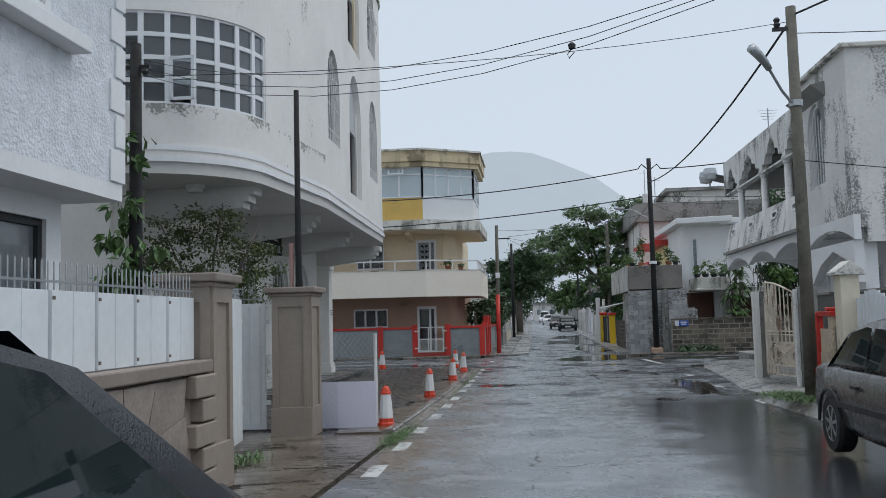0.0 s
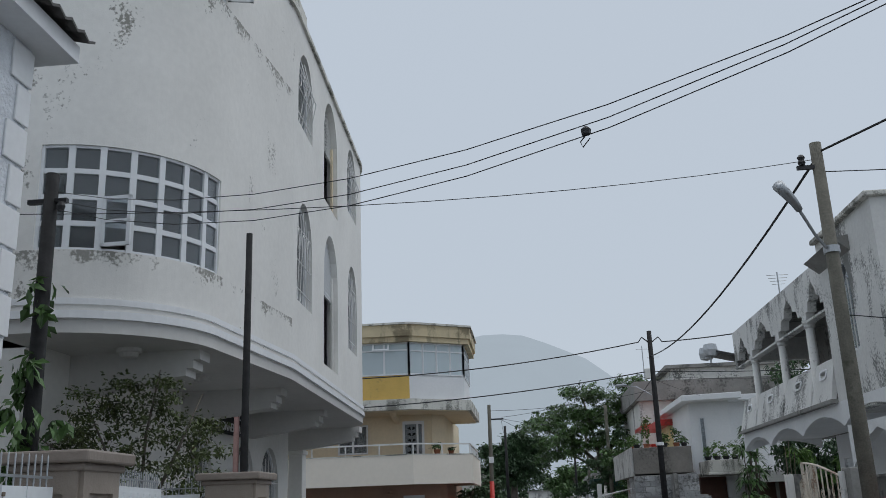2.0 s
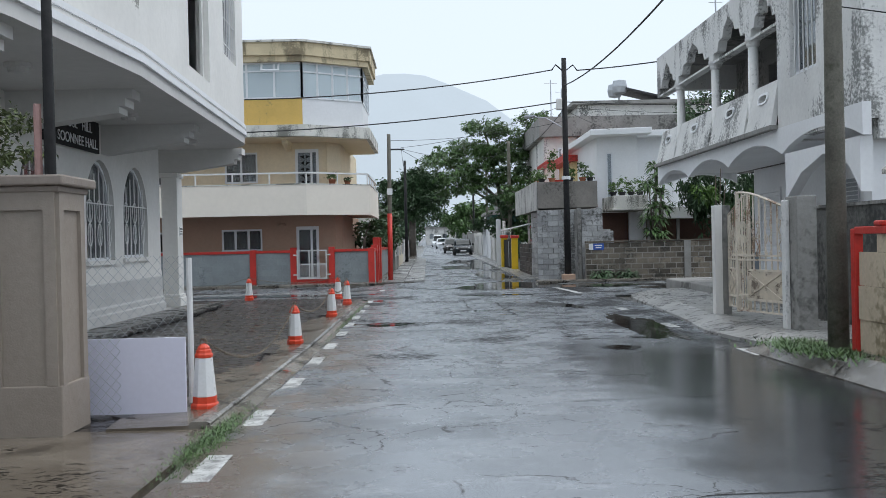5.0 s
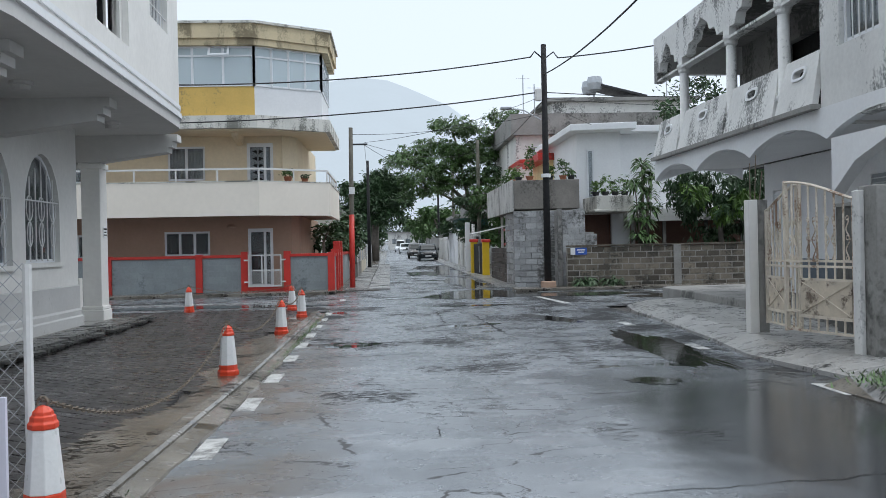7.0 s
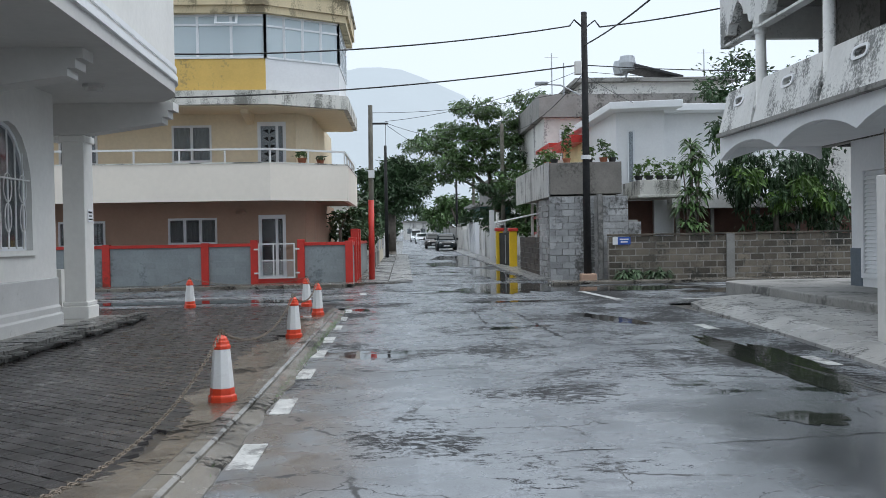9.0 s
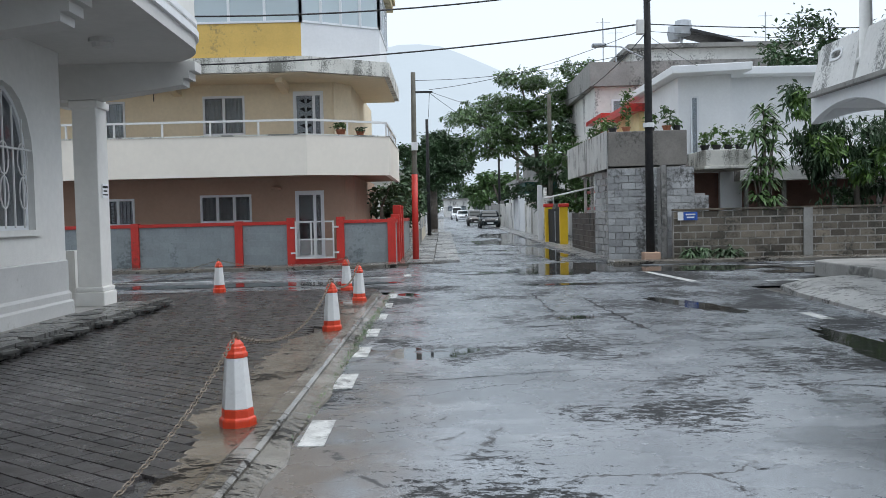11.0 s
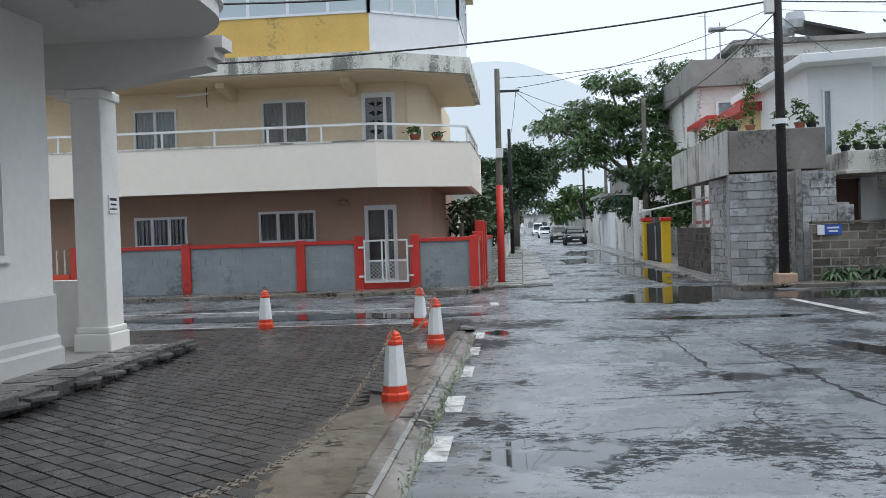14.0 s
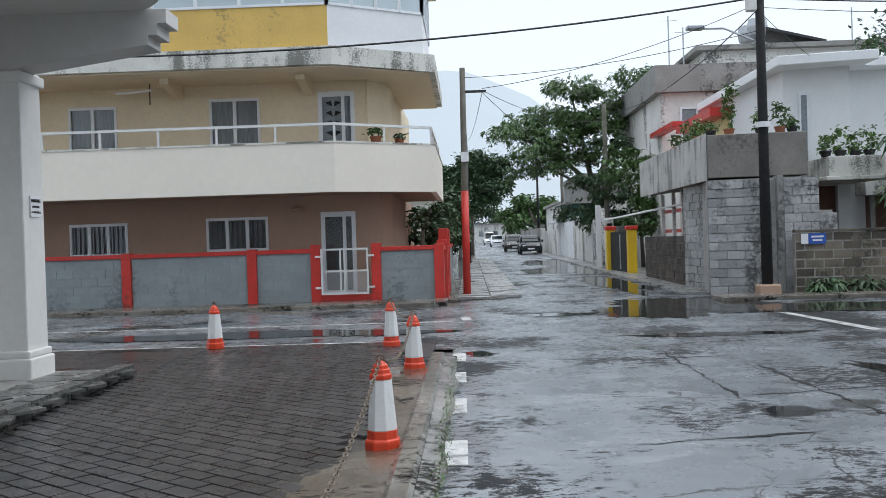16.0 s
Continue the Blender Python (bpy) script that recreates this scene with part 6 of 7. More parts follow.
part("pier", Geo().box(8.95, 9.2, 34.68, 34.9, 0, 1.42), GREY_CONCRETE, lw)
lw2 = thing("block_wall", "dark old block wall beside the far street", "wall")
part("core", Geo().box(3.85, 4.0, 38.6, 44.5, 0, 1.35), MORTAR, lw2)
masonry(lw2, lambda u, v, d: pose(3.85, 44.4 - u, v, rz=-90) @ pose(0, d, 0), 5.6, 1.35, 0.4, 0.2, BLOCK_DARK, 0.02, 12)
sgn = thing("street_sign", "blue enamel street name plate with white border", "sign")
part("plate", Geo().box(5.58, 5.97, 34.69, 34.71, 1.14, 1.37), BLUE_SIGN, sgn)
part("emblem", Geo().box(5.42, 5.575, 34.69, 34.71, 1.14, 1.37), CLEAN_WHITE, sgn)
part("bar", Geo().box(5.64, 5.91, 34.682, 34.69, 1.28, 1.32).box(5.67, 5.88, 34.682, 34.69, 1.2, 1.24), CLEAN_WHITE, sgn)

wh = thing("white_house", "flat-roofed white house behind the block wall", "house")
part("wall", Geo().prism([(6.6, 39.0), (8.2, 38.6), (8.2, 39.4), (13.5, 39.4), (13.5, 46), (6.6, 46)], 2.6, 5.75), CLEAN_WHITE, wh)
part("lower_wall", Geo().box(6.7, 17, 38.6, 39.0, 0, 2.6), PORCH_SHADE_WALL, wh)
part("roof_slab", Geo().prism([(6.2, 38.2), (8.6, 37.7), (8.6, 38.7), (14, 38.7), (14, 46.5), (6.2, 46.5)], 5.75, 6.0), CLEAN_WHITE, wh, bevel=0.02)
for x0, x1, za, zb2, y in ((6.95, 7.2, 3.1, 5.1, 38.9), (10.8, 11.5, 4.5, 5.2, 39.4)):
    w = new("window"); w.parent = wh
    part("frame", Geo().panel(rect(x0, x1, za, zb2), [rect(x0 + .05, x1 - .05, za + .05, zb2 - .05)], lambda u, v, d: Vector((u, y - 0.05 - 0.25 * (u - 6.9) * (y < 39) + d, v)), 0.05), FRAME_WHITE, w)
    part("pane", Geo().panel(rect(x0, x1, za, zb2), [], lambda u, v, d: Vector((u, y - 0.02 - 0.25 * (u - 6.9) * (y < 39) + d, v)), 0.012), GLASS, w)
part("box_balcony", Geo().box(6.7, 8.05, 36.3, 38.6, 2.72, 3.2).box(6.62, 8.12, 36.25, 38.6, 2.62, 2.72), STAINED_SLAB, wh, bevel=0.02)
part("meter_box", Geo().box(7.75, 8.45, 38.42, 38.6, 0, 2.7), CLEAN_WHITE, wh)
dw = thing("dim_porch", "shaded porch with dark posts behind the wall", "porch")
for x in (8.4, 9.6, 11.2, 12.6, 14):
    part("post", Geo().box(x, x + 0.12, 38.0, 38.1, 0, 2.3), GREY_CONCRETE, dw)
part("roof", Geo().box(8.2, 17, 37.8, 40, 2.3, 2.75), WHITE_DIRTY, dw)
gb = thing("grey_apartment_house", "grey unpainted concrete house with roof water tank", "house")
part("wall", Geo().box(6.1, 22, 52, 62, 0, 7.3), FAR_WALL, gb)
part("parapet", Geo().box(5.8, 22.3, 51.6, 62, 7.25, 8.35), GREY_CONCRETE, gb)
part("stair_house", Geo().box(8.4, 16, 54, 59, 8.35, 9.3), FAR_WALL, gb)
part("stair_roof", Geo().box(8.0, 16.5, 53.6, 59.4, 9.3, 9.5), GREY_CONCRETE, gb)
for x in (6.9, 9.6, 13.0, 16.5):
    w = new("window"); w.parent = gb
    part("pane", Geo().box(x, x + 1.3, 51.95, 51.99, 5.2, 6.6), GLASS, w)
    part("frame", Geo().panel(rect(x - .06, x + 1.36, 5.14, 6.66), [rect(x + .03, x + .62, 5.23, 6.57), rect(x + .68, x + 1.27, 5.23, 6.57)], lambda u, v, d: Vector((u, 51.9 + d, v)), 0.06), FRAME_WHITE, w)
wt = thing("solar_heater", "roof solar water heater with round tanks", "water heater")
part("collector", Geo().rings([[(11.2, 54.5, 10.3), (11.2, 56.5, 10.3), (11.2, 56.5, 10.42), (11.2, 54.5, 10.42)], [(13.9, 54.5, 9.62), (13.9, 56.5, 9.62), (13.9, 56.5, 9.74), (13.9, 54.5, 9.74)]]), PLASTIC, wt)
for y in (54.8, 56.2):
    part("tank", Geo().lathe([(0, -0.45), (0.38, -0.35), (0.45, 0), (0.38, 0.35), (0, 0.45)], 12, (11.0, y, 10.45)), STEEL, wt)
for x, z in ((11.1, 10.3), (13.7, 9.66)):
    part("leg", Geo().bar((x, 55.5, 9.5), (x, 55.5, z), 0.1, 0.1), STEEL, wt)
rb = thing("red_trim_house", "pale yellow house with red trim and stairs", "house")
part("wall", Geo().box(6.4, 9.5, 44, 48.5, 0, 5.2), mat("pale_yellow_paint", (0.72, 0.58, 0.30), 0.7, bump=0.1), rb)
part("red_band", Geo().box(5.9, 9.6, 43.8, 48.6, 5.2, 5.5), RED, rb)
for b in ((5.9, 6.6, 47, 52, 4.3, 4.55), (5.8, 6.2, 48.8, 53, 5.52, 5.7), (7.8, 8.0, 43.7, 43.9, 5.52, 6.1)):
    part("red_trim", Geo().box(*b), RED, rb)
part("side_wall", Geo().box(5.6, 6.4, 47.0, 56, 0, 4.4), FAR_WALL, rb)
for x in (7.0, 8.2):
    part("pane", Geo().box(x, x + 0.6, 43.94, 43.98, 3.9, 4.8), GLASS, rb)

for x, y, z, h in ((6.6, 52.5, 8.35, 2.2), (7.2, 52.5, 8.35, 1.7), (15, 54.5, 9.5, 1.6), (13.2, 41, 6.0, 1.5)):
    an = thing("roof_antenna", "thin metal roof aerial mast", "antenna", "roof aerials")
    part("mast", Geo().tube([(x, y, z - 0.1), (x, y, z + h)], 0.03, 5), STEEL, an)
    part("element", Geo().tube([(x - 0.35, y, z + h - 0.2), (x + 0.35, y, z + h - 0.2)], 0.012, 4), STEEL, an)
# ---------------- far street, both sides ----------------
random.seed(31)
yg = thing("yellow_gate", "yellow-framed gate with black mesh leaf", "gate")
part("post", Geo().box(3.68, 4.0, 46.8, 47.1, 0, 1.66), YELLOW, yg, bevel=0.02)
part("cap", Geo().box(3.63, 4.05, 46.75, 47.15, 1.66, 1.8), RED, yg, bevel=0.03)
part("cap", Geo().box(3.38, 3.8, 50.0, 50.5, 1.68, 1.84), RED, yg, bevel=0.03)
part("post", Geo().box(3.43, 3.75, 50.05, 50.45, 0, 1.68), YELLOW, yg, bevel=0.02)
part("leaf", Geo().prism([(3.82, 47.1), (3.87, 47.1), (3.62, 50.05), (3.57, 50.05)], 0.06, 1.6), DARK, yg)
part("stile", Geo().prism([(3.68, 48.5), (3.71, 48.5), (3.70, 48.6), (3.67, 48.6)], 0.2, 1.5), STEEL, yg)
for x, y in ((3.55, 53.0), (3.42, 52.3)):
    wp = thing("painted_post", "tall slim white painted timber post", "post", "white posts")
    part("shaft", Geo().box(x - 0.09, x + 0.09, y - 0.09, y + 0.09, 0, 2.75), CLEAN_WHITE, wp, bevel=0.01)
gs = thing("green_shed", "dark green sheet-metal shed with flat roof", "shed")
part("wall", Geo().box(4.35, 8, 70, 76, 0, 3.5), SHED_GREEN, gs)
part("roof", Geo().box(3.9, 8.3, 69.6, 76.4, 3.5, 3.62), GREY_CONCRETE, gs)
part("awning", Geo().rings([[(3.3, 71, 2.35), (4.35, 71, 2.75), (4.35, 71, 2.8), (3.3, 71, 2.4)], [(3.3, 75.5, 2.35), (4.35, 75.5, 2.75), (4.35, 75.5, 2.8), (3.3, 75.5, 2.4)]]), STEEL, gs)
car_port = thing("carport_frame", "slanting white pipe frame over the wall", "frame")
part("pipe", Geo().tube([(4.2, 39.5, 2.32), (3.55, 52, 2.1)], 0.035, 6), CLEAN_WHITE, car_port)
for y in (39.2, 40.3, 41.5, 43):
    part("post", Geo().bar((4.15, y, 0), (4.15, y, 2.7), 0.1, 0.1), WHITE_DIRTY, car_port)
part("red_rail", Geo().box(4.2, 4.3, 39.2, 43, 1.5, 1.6).box(4.2, 4.3, 39.2, 43, 2.1, 2.2), RED, car_port)
walls_r = [(50.6, 52.0, 1.5, GREY_CONCRETE), (54.0, 58, 1.9, WHITE_DIRTY), (58.2, 66, 1.7, FAR_WALL), (66.2, 75, 2.2, CLEAN_WHITE), (75.2, 90, 1.8, FAR_WALL), (90.2, 120, 2.0, GREY_CONCRETE)]
for y0, y1, h, m in walls_r:
    f = thing("street_front_wall", "painted street wall with pillars", "wall", "far street walls")
    part("wall", Geo().box(4.05, 4.25, y0, y1, 0, h + ground_z(y0)), m, f)
    for y in (y0, (y0 + y1) / 2, y1 - 0.3):
        part("pillar", Geo().box(3.95, 4.33, y, y + 0.3, 0, h + 0.25 + ground_z(y0)), m, f, bevel=0.02)
walls_l = [(42, 46, 1.4, RED), (48.2, 54, 1.5, GREY_CONCRETE), (54.2, 63, 1.4, BEIGE), (63.2, 80, 1.6, FAR_WALL), (80.2, 120, 1.5, GREY_CONCRETE)]
for y0, y1, h, m in walls_l[1:]:
    f = thing("street_front_wall", "weathered low street wall with palings", "wall", "far street walls")
    part("wall", Geo().box(-2.4, -2.22, y0, y1, 0, h * 0.5 + ground_z(y0)), m, f)
    y = y0
    while y < y1:
        part("pale", Geo().box(-2.36, -2.24, y, y + 0.55, h * 0.5, h + ground_z(y0)), random.choice([m, STEEL, RUST, FAR_WALL]), f)
        y += 0.6
for x, y, w_, d_, h, m, lb in ((6.5, 66, 6, 8, 3.4, FAR_WALL, "low pale house with flat roof"), (6.2, 80, 7, 12, 5.5, GREY_CONCRETE, "grey concrete two-storey house by the street"), (6.5, 100, 8, 14, 4.2, FAR_WALL, "pale flat-roofed house further down the street"), (-11, 52, 7.6, 8, 3.2, CLEAN_WHITE, "low white house with flat roof"), (-12, 66, 8.4, 12, 3.5, FAR_WALL, "pale flat-roofed house further down the street"), (-12, 86, 8, 16, 4.0, BEIGE, "cream flat-roofed house further down the street"), (-1, 190, 9, 10, 3.4, FAR_WALL, "pale house closing the street")):
    f = thing("distant_house", lb, "house", "far houses")
    z = ground_z(y)
    part("wall", Geo().box(x, x + w_, y, y + d_, -0.2, z + h), m, f)
    part("roof", Geo().box(x - 0.3, x + w_ + 0.3, y - 0.3, y + d_ + 0.3, z + h, z + h + 0.25), GREY_CONCRETE, f)
    for k in range(3):
        part("window", Geo().box(x + w_ * (k + .3) / 3.3, x + w_ * (k + .3) / 3.3 + 0.9, y - 0.03, y - 0.005, z + 1.2, z + 2.2), GLASS, f)
    for k in range(3):
        xx = x - 0.03 if x > 0 else x + w_ + 0.005
        part("window", Geo().box(xx, xx + 0.025, y + d_ * (k + .3) / 3.3, y + d_ * (k + .3) / 3.3 + 1.0, z + 1.2, z + 2.2), GLASS, f)

# hills, with the rain mist painted on as a pale glow
def ridge(x0, x1, y, peaks, base, name, material):
    random.seed(8)
    n = 60
    g = Geo()
    rows = []
    for j in range(6):
        row = []
        for k in range(n + 1):
            x = x0 + (x1 - x0) * k / n
            h = sum(a * math.exp(-((x - c) / w) ** 2) for c, w, a in peaks)
            h += 5 * noise.noise(Vector((x * 0.02, 0, j)))
            f = 1 - j / 5
            row.append((x, y + 60 * j, max(base, h * math.sin(math.pi * (0.5 * (1 - f) + 0.02)) if j < 5 else h)))
        rows.append(row)
    g.rings(rows, closed=False)
    return tagged(part(name, g, material, smooth=True), "distant wooded hill with rain mist painted as pale glow", "hill", kind="structure")


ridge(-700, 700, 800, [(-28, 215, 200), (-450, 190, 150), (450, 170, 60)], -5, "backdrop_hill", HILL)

# ---------------- poles and lines ----------------
def utility_pole(x, y, top, r, material, label, lean=(0, 0)):
    p = thing("utility_pole", label, "utility pole", "street poles")
    z = ground_z(y)
    part("pole", Geo().tube([(x, y, z - 0.2), (x + lean[0] * .5, y + lean[1] * .5, (z + top) / 2), (x + lean[0], y + lean[1], top)], r, 12, r * 0.72), material, p, smooth=True)
    return p


pr = utility_pole(4.13, 11.5, 6.75, 0.118, POLE_WOOD, "mossy timber utility pole with street lamp", (0.0, 0))
part("collar", Geo().lathe([(0.108, 0), (0.116, 0), (0.116, 0.1), (0.108, 0.1)], 12, (4.13, 11.5, 5.05)), STEEL, pr)
part("insulator", Geo().lathe([(0.04, 0), (0.06, 0.04), (0.04, 0.08), (0.06, 0.12), (0.03, 0.16)], 8, (3.88, 11.45, 6.4)), PLASTIC, pr)
part("bracket", Geo().box(3.81, 4.13, 11.45, 11.5, 6.34, 6.4), PLASTIC, pr)
arm = new("lamp_arm"); arm.parent = pr
part("arm", Geo().tube([(4.03, 11.42, 5.12), (3.85, 11.25, 5.27), (3.57, 10.95, 5.6)], 0.025, 6), STEEL, arm)
part("lamp_head", Geo().tube([(3.6, 10.98, 5.57), (3.52, 10.9, 5.66), (3.4, 10.8, 5.76), (3.26, 10.68, 5.86)], 0.05, 8, 0.085), STEEL, arm, smooth=True)
pm = utility_pole(4.62, 34.6, 8.2, 0.125, POLE_BLACK, "black tarred utility pole at the crossing", (0.0, 0.0))
part("cross_bracket", Geo().tube([(4.62, 34.6, 7.7), (4.3, 34.5, 7.95), (4.15, 34.45, 7.75)], 0.025, 6).tube([(4.62, 34.6, 7.7), (4.95, 34.6, 7.95), (5.1, 34.6, 7.75)], 0.025, 6), PLASTIC, pm)
part("junction_box", Geo().box(4.3, 4.5, 34.4, 34.6, 6.3, 6.7), FAR_WALL, pm, bevel=0.02)
part("band", Geo().lathe([(0.16, 0), (0.16, 0.12)], 12, (4.62, 34.6, 3.75)), CLEAN_WHITE, pm)
arm = new("lamp_arm"); arm.parent = pm
part("arm", Geo().tube([(4.5, 34.7, 5.7), (4.0, 35.2, 6.1), (3.6, 35.6, 6.2)], 0.025, 6), STEEL, arm)
part("lamp_head", Geo().box(3.25, 3.65, 35.5, 35.75, 6.18, 6.28), STEEL, arm, bevel=0.03)
part("footing", Geo().box(4.4, 4.85, 34.35, 34.8, -0.05, 0.28), SALMON, pm, bevel=0.03)
red = utility_pole(-2.05, 38.0, 5.95, 0.10, POLE_WOOD, "timber pole painted red at the base", (0.05, 0))
part("red_base", Geo().tube([(-2.05, 38.0, 0), (-2.03, 38.0, 2.75)], 0.105, 10, 0.1), RED, red, smooth=True)
part("bracket", Geo().box(-2.0, -1.4, 37.97, 38.03, 5.3, 5.36), PLASTIC, red)
part("meter", Geo().box(-2.1, -1.9, 37.8, 37.95, 3.5, 3.75), CLEAN_WHITE, red)
pl = utility_pole(-5.5, 7.5, 5.45, 0.10, POLE_BLACK, "black pole overgrown with creeper behind the wall")
part("insulator", Geo().lathe([(0.03, 0), (0.05, 0.05), (0.03, 0.1)], 8, (-5.35, 7.45, 5.0)), PLASTIC, pl)
part("bracket", Geo().box(-5.75, -5.3, 7.46, 7.52, 5.1, 5.15), PLASTIC, pl)
tpo = utility_pole(-3.78, 9.25, 5.17, 0.055, POLE_BLACK, "slim dark steel pole with faded pink pipe beside the pillar")
part("sleeve", Geo().tube([(-3.89, 9.27, 0.1), (-3.89, 9.27, 2.86)], 0.035, 8), mat("faded_pink_paint", (0.4, 0.24, 0.22), 0.6, bump=0.2), tpo)
utility_pole(4.6, 57.6, 7.7, 0.14, POLE_WOOD, "grey timber utility pole")
utility_pole(4.0, 54.9, 2.7, 0.12, FAR_WALL, "short pale post by the street")
utility_pole(4.4, 76, 8.0, 0.13, POLE_WOOD, "grey timber utility pole")
utility_pole(4.4, 98, 8.0, 0.13, POLE_BLACK, "dark distant utility pole")
utility_pole(-2.0, 64, 7.2, 0.12, POLE_BLACK, "dark distant utility pole")
utility_pole(-2.0, 96, 7.2, 0.12, POLE_BLACK, "dark distant utility pole")
lines = [((-5.5, 7.5, 5.25), (7.9, -1.05, 6.7), 1.75, .0038), ((-5.5, 7.5, 5.15), (7.9, -1.05, 7.2), 2.0, .0038), ((-5.5, 7.5, 5.05), (7.9, -1.05, 7.35), 2.08, .0038),
         ((-9, 6.8, 5.05), (4.1, 11.5, 6.5), 0.35, .0055), ((4.1, 11.5, 6.5), (4.62, 34.6, 7.2), 0.5, .022), ((4.13, 11.5, 6.6), (12, 2, 8.5), 0.2, .018), ((4.13, 11.5, 6.3), (14, 10, 6.2), 0.2, .008),
         ((4.15, 34.45, 7.75), (-9.5, 31, 6.4), 0.35, .022), ((5.1, 34.6, 7.75), (9, 27, 7.0), 0.1, .022), ((4.4, 34.6, 6.6), (-9.5, 33, 5.5), 0.25, .022),
         ((4.62, 34.6, 6.5), (-1.5, 38, 5.4), 0.25, .008), ((4.62, 34.6, 6.3), (8.3, 40, 5.9), 0.1, .008), ((4.62, 34.6, 6.6), (20, 36, 7.0), 0.3, .016), ((4.62, 34.6, 6.4), (18, 34, 6.2), 0.3, .008),
         ((4.62, 34.6, 6.4), (4.6, 57.6, 7.3), 0.6, .014), ((-1.5, 38, 5.35), (4.6, 57.6, 7.0), 0.4, .008), ((-1.5, 38, 5.3), (-2, 64, 6.9), 0.4, .008), ((-2.0, 38, 5.7), (4.62, 34.6, 5.9), 0.2, .008), ((-1.5, 38, 5.3), (3.6, 60, 5.2), 0.3, .008), ((4.13, 11.5, 4.15), (13, 12, 3.4), 0.1, .008)]
for a, b, dr, r in lines:
    tagged(part("overhead_cable", Geo().tube(sag(a, b, dr), r, 5), CABLE), "thin black overhead cable", "cable", "overhead cables")
cl = thing("cable_clamp", "tangled black clamp on the overhead wire", "cable clamp")
part("clamp", Geo().lathe([(0, -.03), (.03, -.02), (.035, .015), (.012, .035), (0, .04)], 7, (0.1, 3.93, 4.02)).tube([(0.1, 3.93, 4.0), (0.06, 3.93, 3.95), (0.075, 3.95, 3.92), (0.12, 3.9, 3.96)], 0.005, 4), PLASTIC, cl)

# ---------------- plants ----------------
def leaf_cloud(blobs, count, size, seed, droop=0.3, long=2.0, sub=16):
    """Many single folded leaves in small tufts over the skin of ellipsoid clumps (x, y, z, rx, ry, rz)."""
    random.seed(seed)
    g = Geo()
    vol = [b[3] * b[4] * b[5] for b in blobs]
    for b, v in zip(blobs, vol):
        n = max(sub, int(count * v / sum(vol)))
        tufts = []
        for _ in range(sub):
            d = Vector((random.gauss(0, 1), random.gauss(0, 1), random.gauss(0, 1))).normalized() * random.uniform(0.5, 1.05)
            tufts.append((Vector((b[0] + d.x * b[3], b[1] + d.y * b[4], b[2] + d.z * b[5])), random.uniform(0.22, 0.42)))
        for _ in range(n):
            c, r = random.choice(tufts)
            p = c + Vector((random.gauss(0, .55) * b[3] * r, random.gauss(0, .55) * b[4] * r, random.gauss(0, .45) * b[5] * r))
            s = size * random.uniform(0.6, 1.35)
            q = Euler((random.uniform(-.9, .9), random.uniform(-.9, .9) + droop, random.uniform(0, 6.28))).to_quaternion()
            pts = [(0, 0, 0), (s * long * .5, s * .5, s * .12), (s * long, 0, -s * .2), (s * long * .5, -s * .5, s * .12)]
            g.add([p + q @ Vector(e) for e in pts], [(0, 1, 2), (0, 2, 3)])
    return g


def tree(label, name, trunk, limbs, blobs, count, size, material, seed, bark=BARK):
    t = thing(name, label, "tree" if "tree" in name else "plant")
    g = Geo()
    g.tube(trunk[0], trunk[1], 8, trunk[2])
    part("trunk", g, bark, t, smooth=True)
    for pts, r0, r1 in limbs:
        part("limb", Geo().tube(pts, r0, 6, r1), bark, t, smooth=True)
    part("crown", leaf_cloud(blobs, count, size, seed, *((0.9, 3.6, 22) if name == "mango_tree" else ())), material, t)
    return t


def spray_crown(clumps, y, count, size, seed):
    """Flat layered sprays of small leaves: each clump (x, z, r) is filled with twigs that reach outwards and droop."""
    random.seed(seed)
    g = Geo()
    area = sum(c[2] ** 2 for c in clumps)
    for cx, cz, r in clumps:
        twigs = max(6, int(count * r * r / area / 14))
        cy = y + random.uniform(-.9, .9)
        for _ in range(twigs):
            a = random.uniform(0, 6.283)
            d = math.sqrt(random.random())
            rise = random.uniform(-0.5, 0.5) * math.sqrt(max(0.05, 1 - d * d))
            p = Vector((cx + r * 1.0 * d * math.cos(a), cy + r * 1.0 * d * math.sin(a), cz + r * rise + random.gauss(0, .12)))
            out = Vector((math.cos(a), math.sin(a), random.uniform(-.1, .5))).normalized()
            ln_ = random.uniform(.35, .75)
            for k in range(14):
                f = random.random()
                q = p + out * ln_ * f - Vector((0, 0, 0.35 * ln_ * f * f))
                q += Vector((random.gauss(0, .06), random.gauss(0, .06), random.gauss(0, .05)))
                s_ = size * random.uniform(.65, 1.3)
                e = Euler((random.uniform(-.7, .7), random.uniform(.0, .9), a + random.uniform(-1.2, 1.2))).to_quaternion()
                g.add([q + e @ Vector(v) for v in ((0, 0, 0), (s_, s_ * .45, s_ * .1), (s_ * 2.1, 0, -s_ * .25), (s_, -s_ * .45, s_ * .1))], [(0, 1, 2), (0, 2, 3)])
    return g


big = thing("street_tree", "broad layered street tree with dark feathery foliage", "tree")
part("trunk", Geo().tube([(4.9, 60, 0), (4.75, 60, 2), (4.3, 60, 4)], 0.26, 8, 0.2), BARK, big, smooth=True)
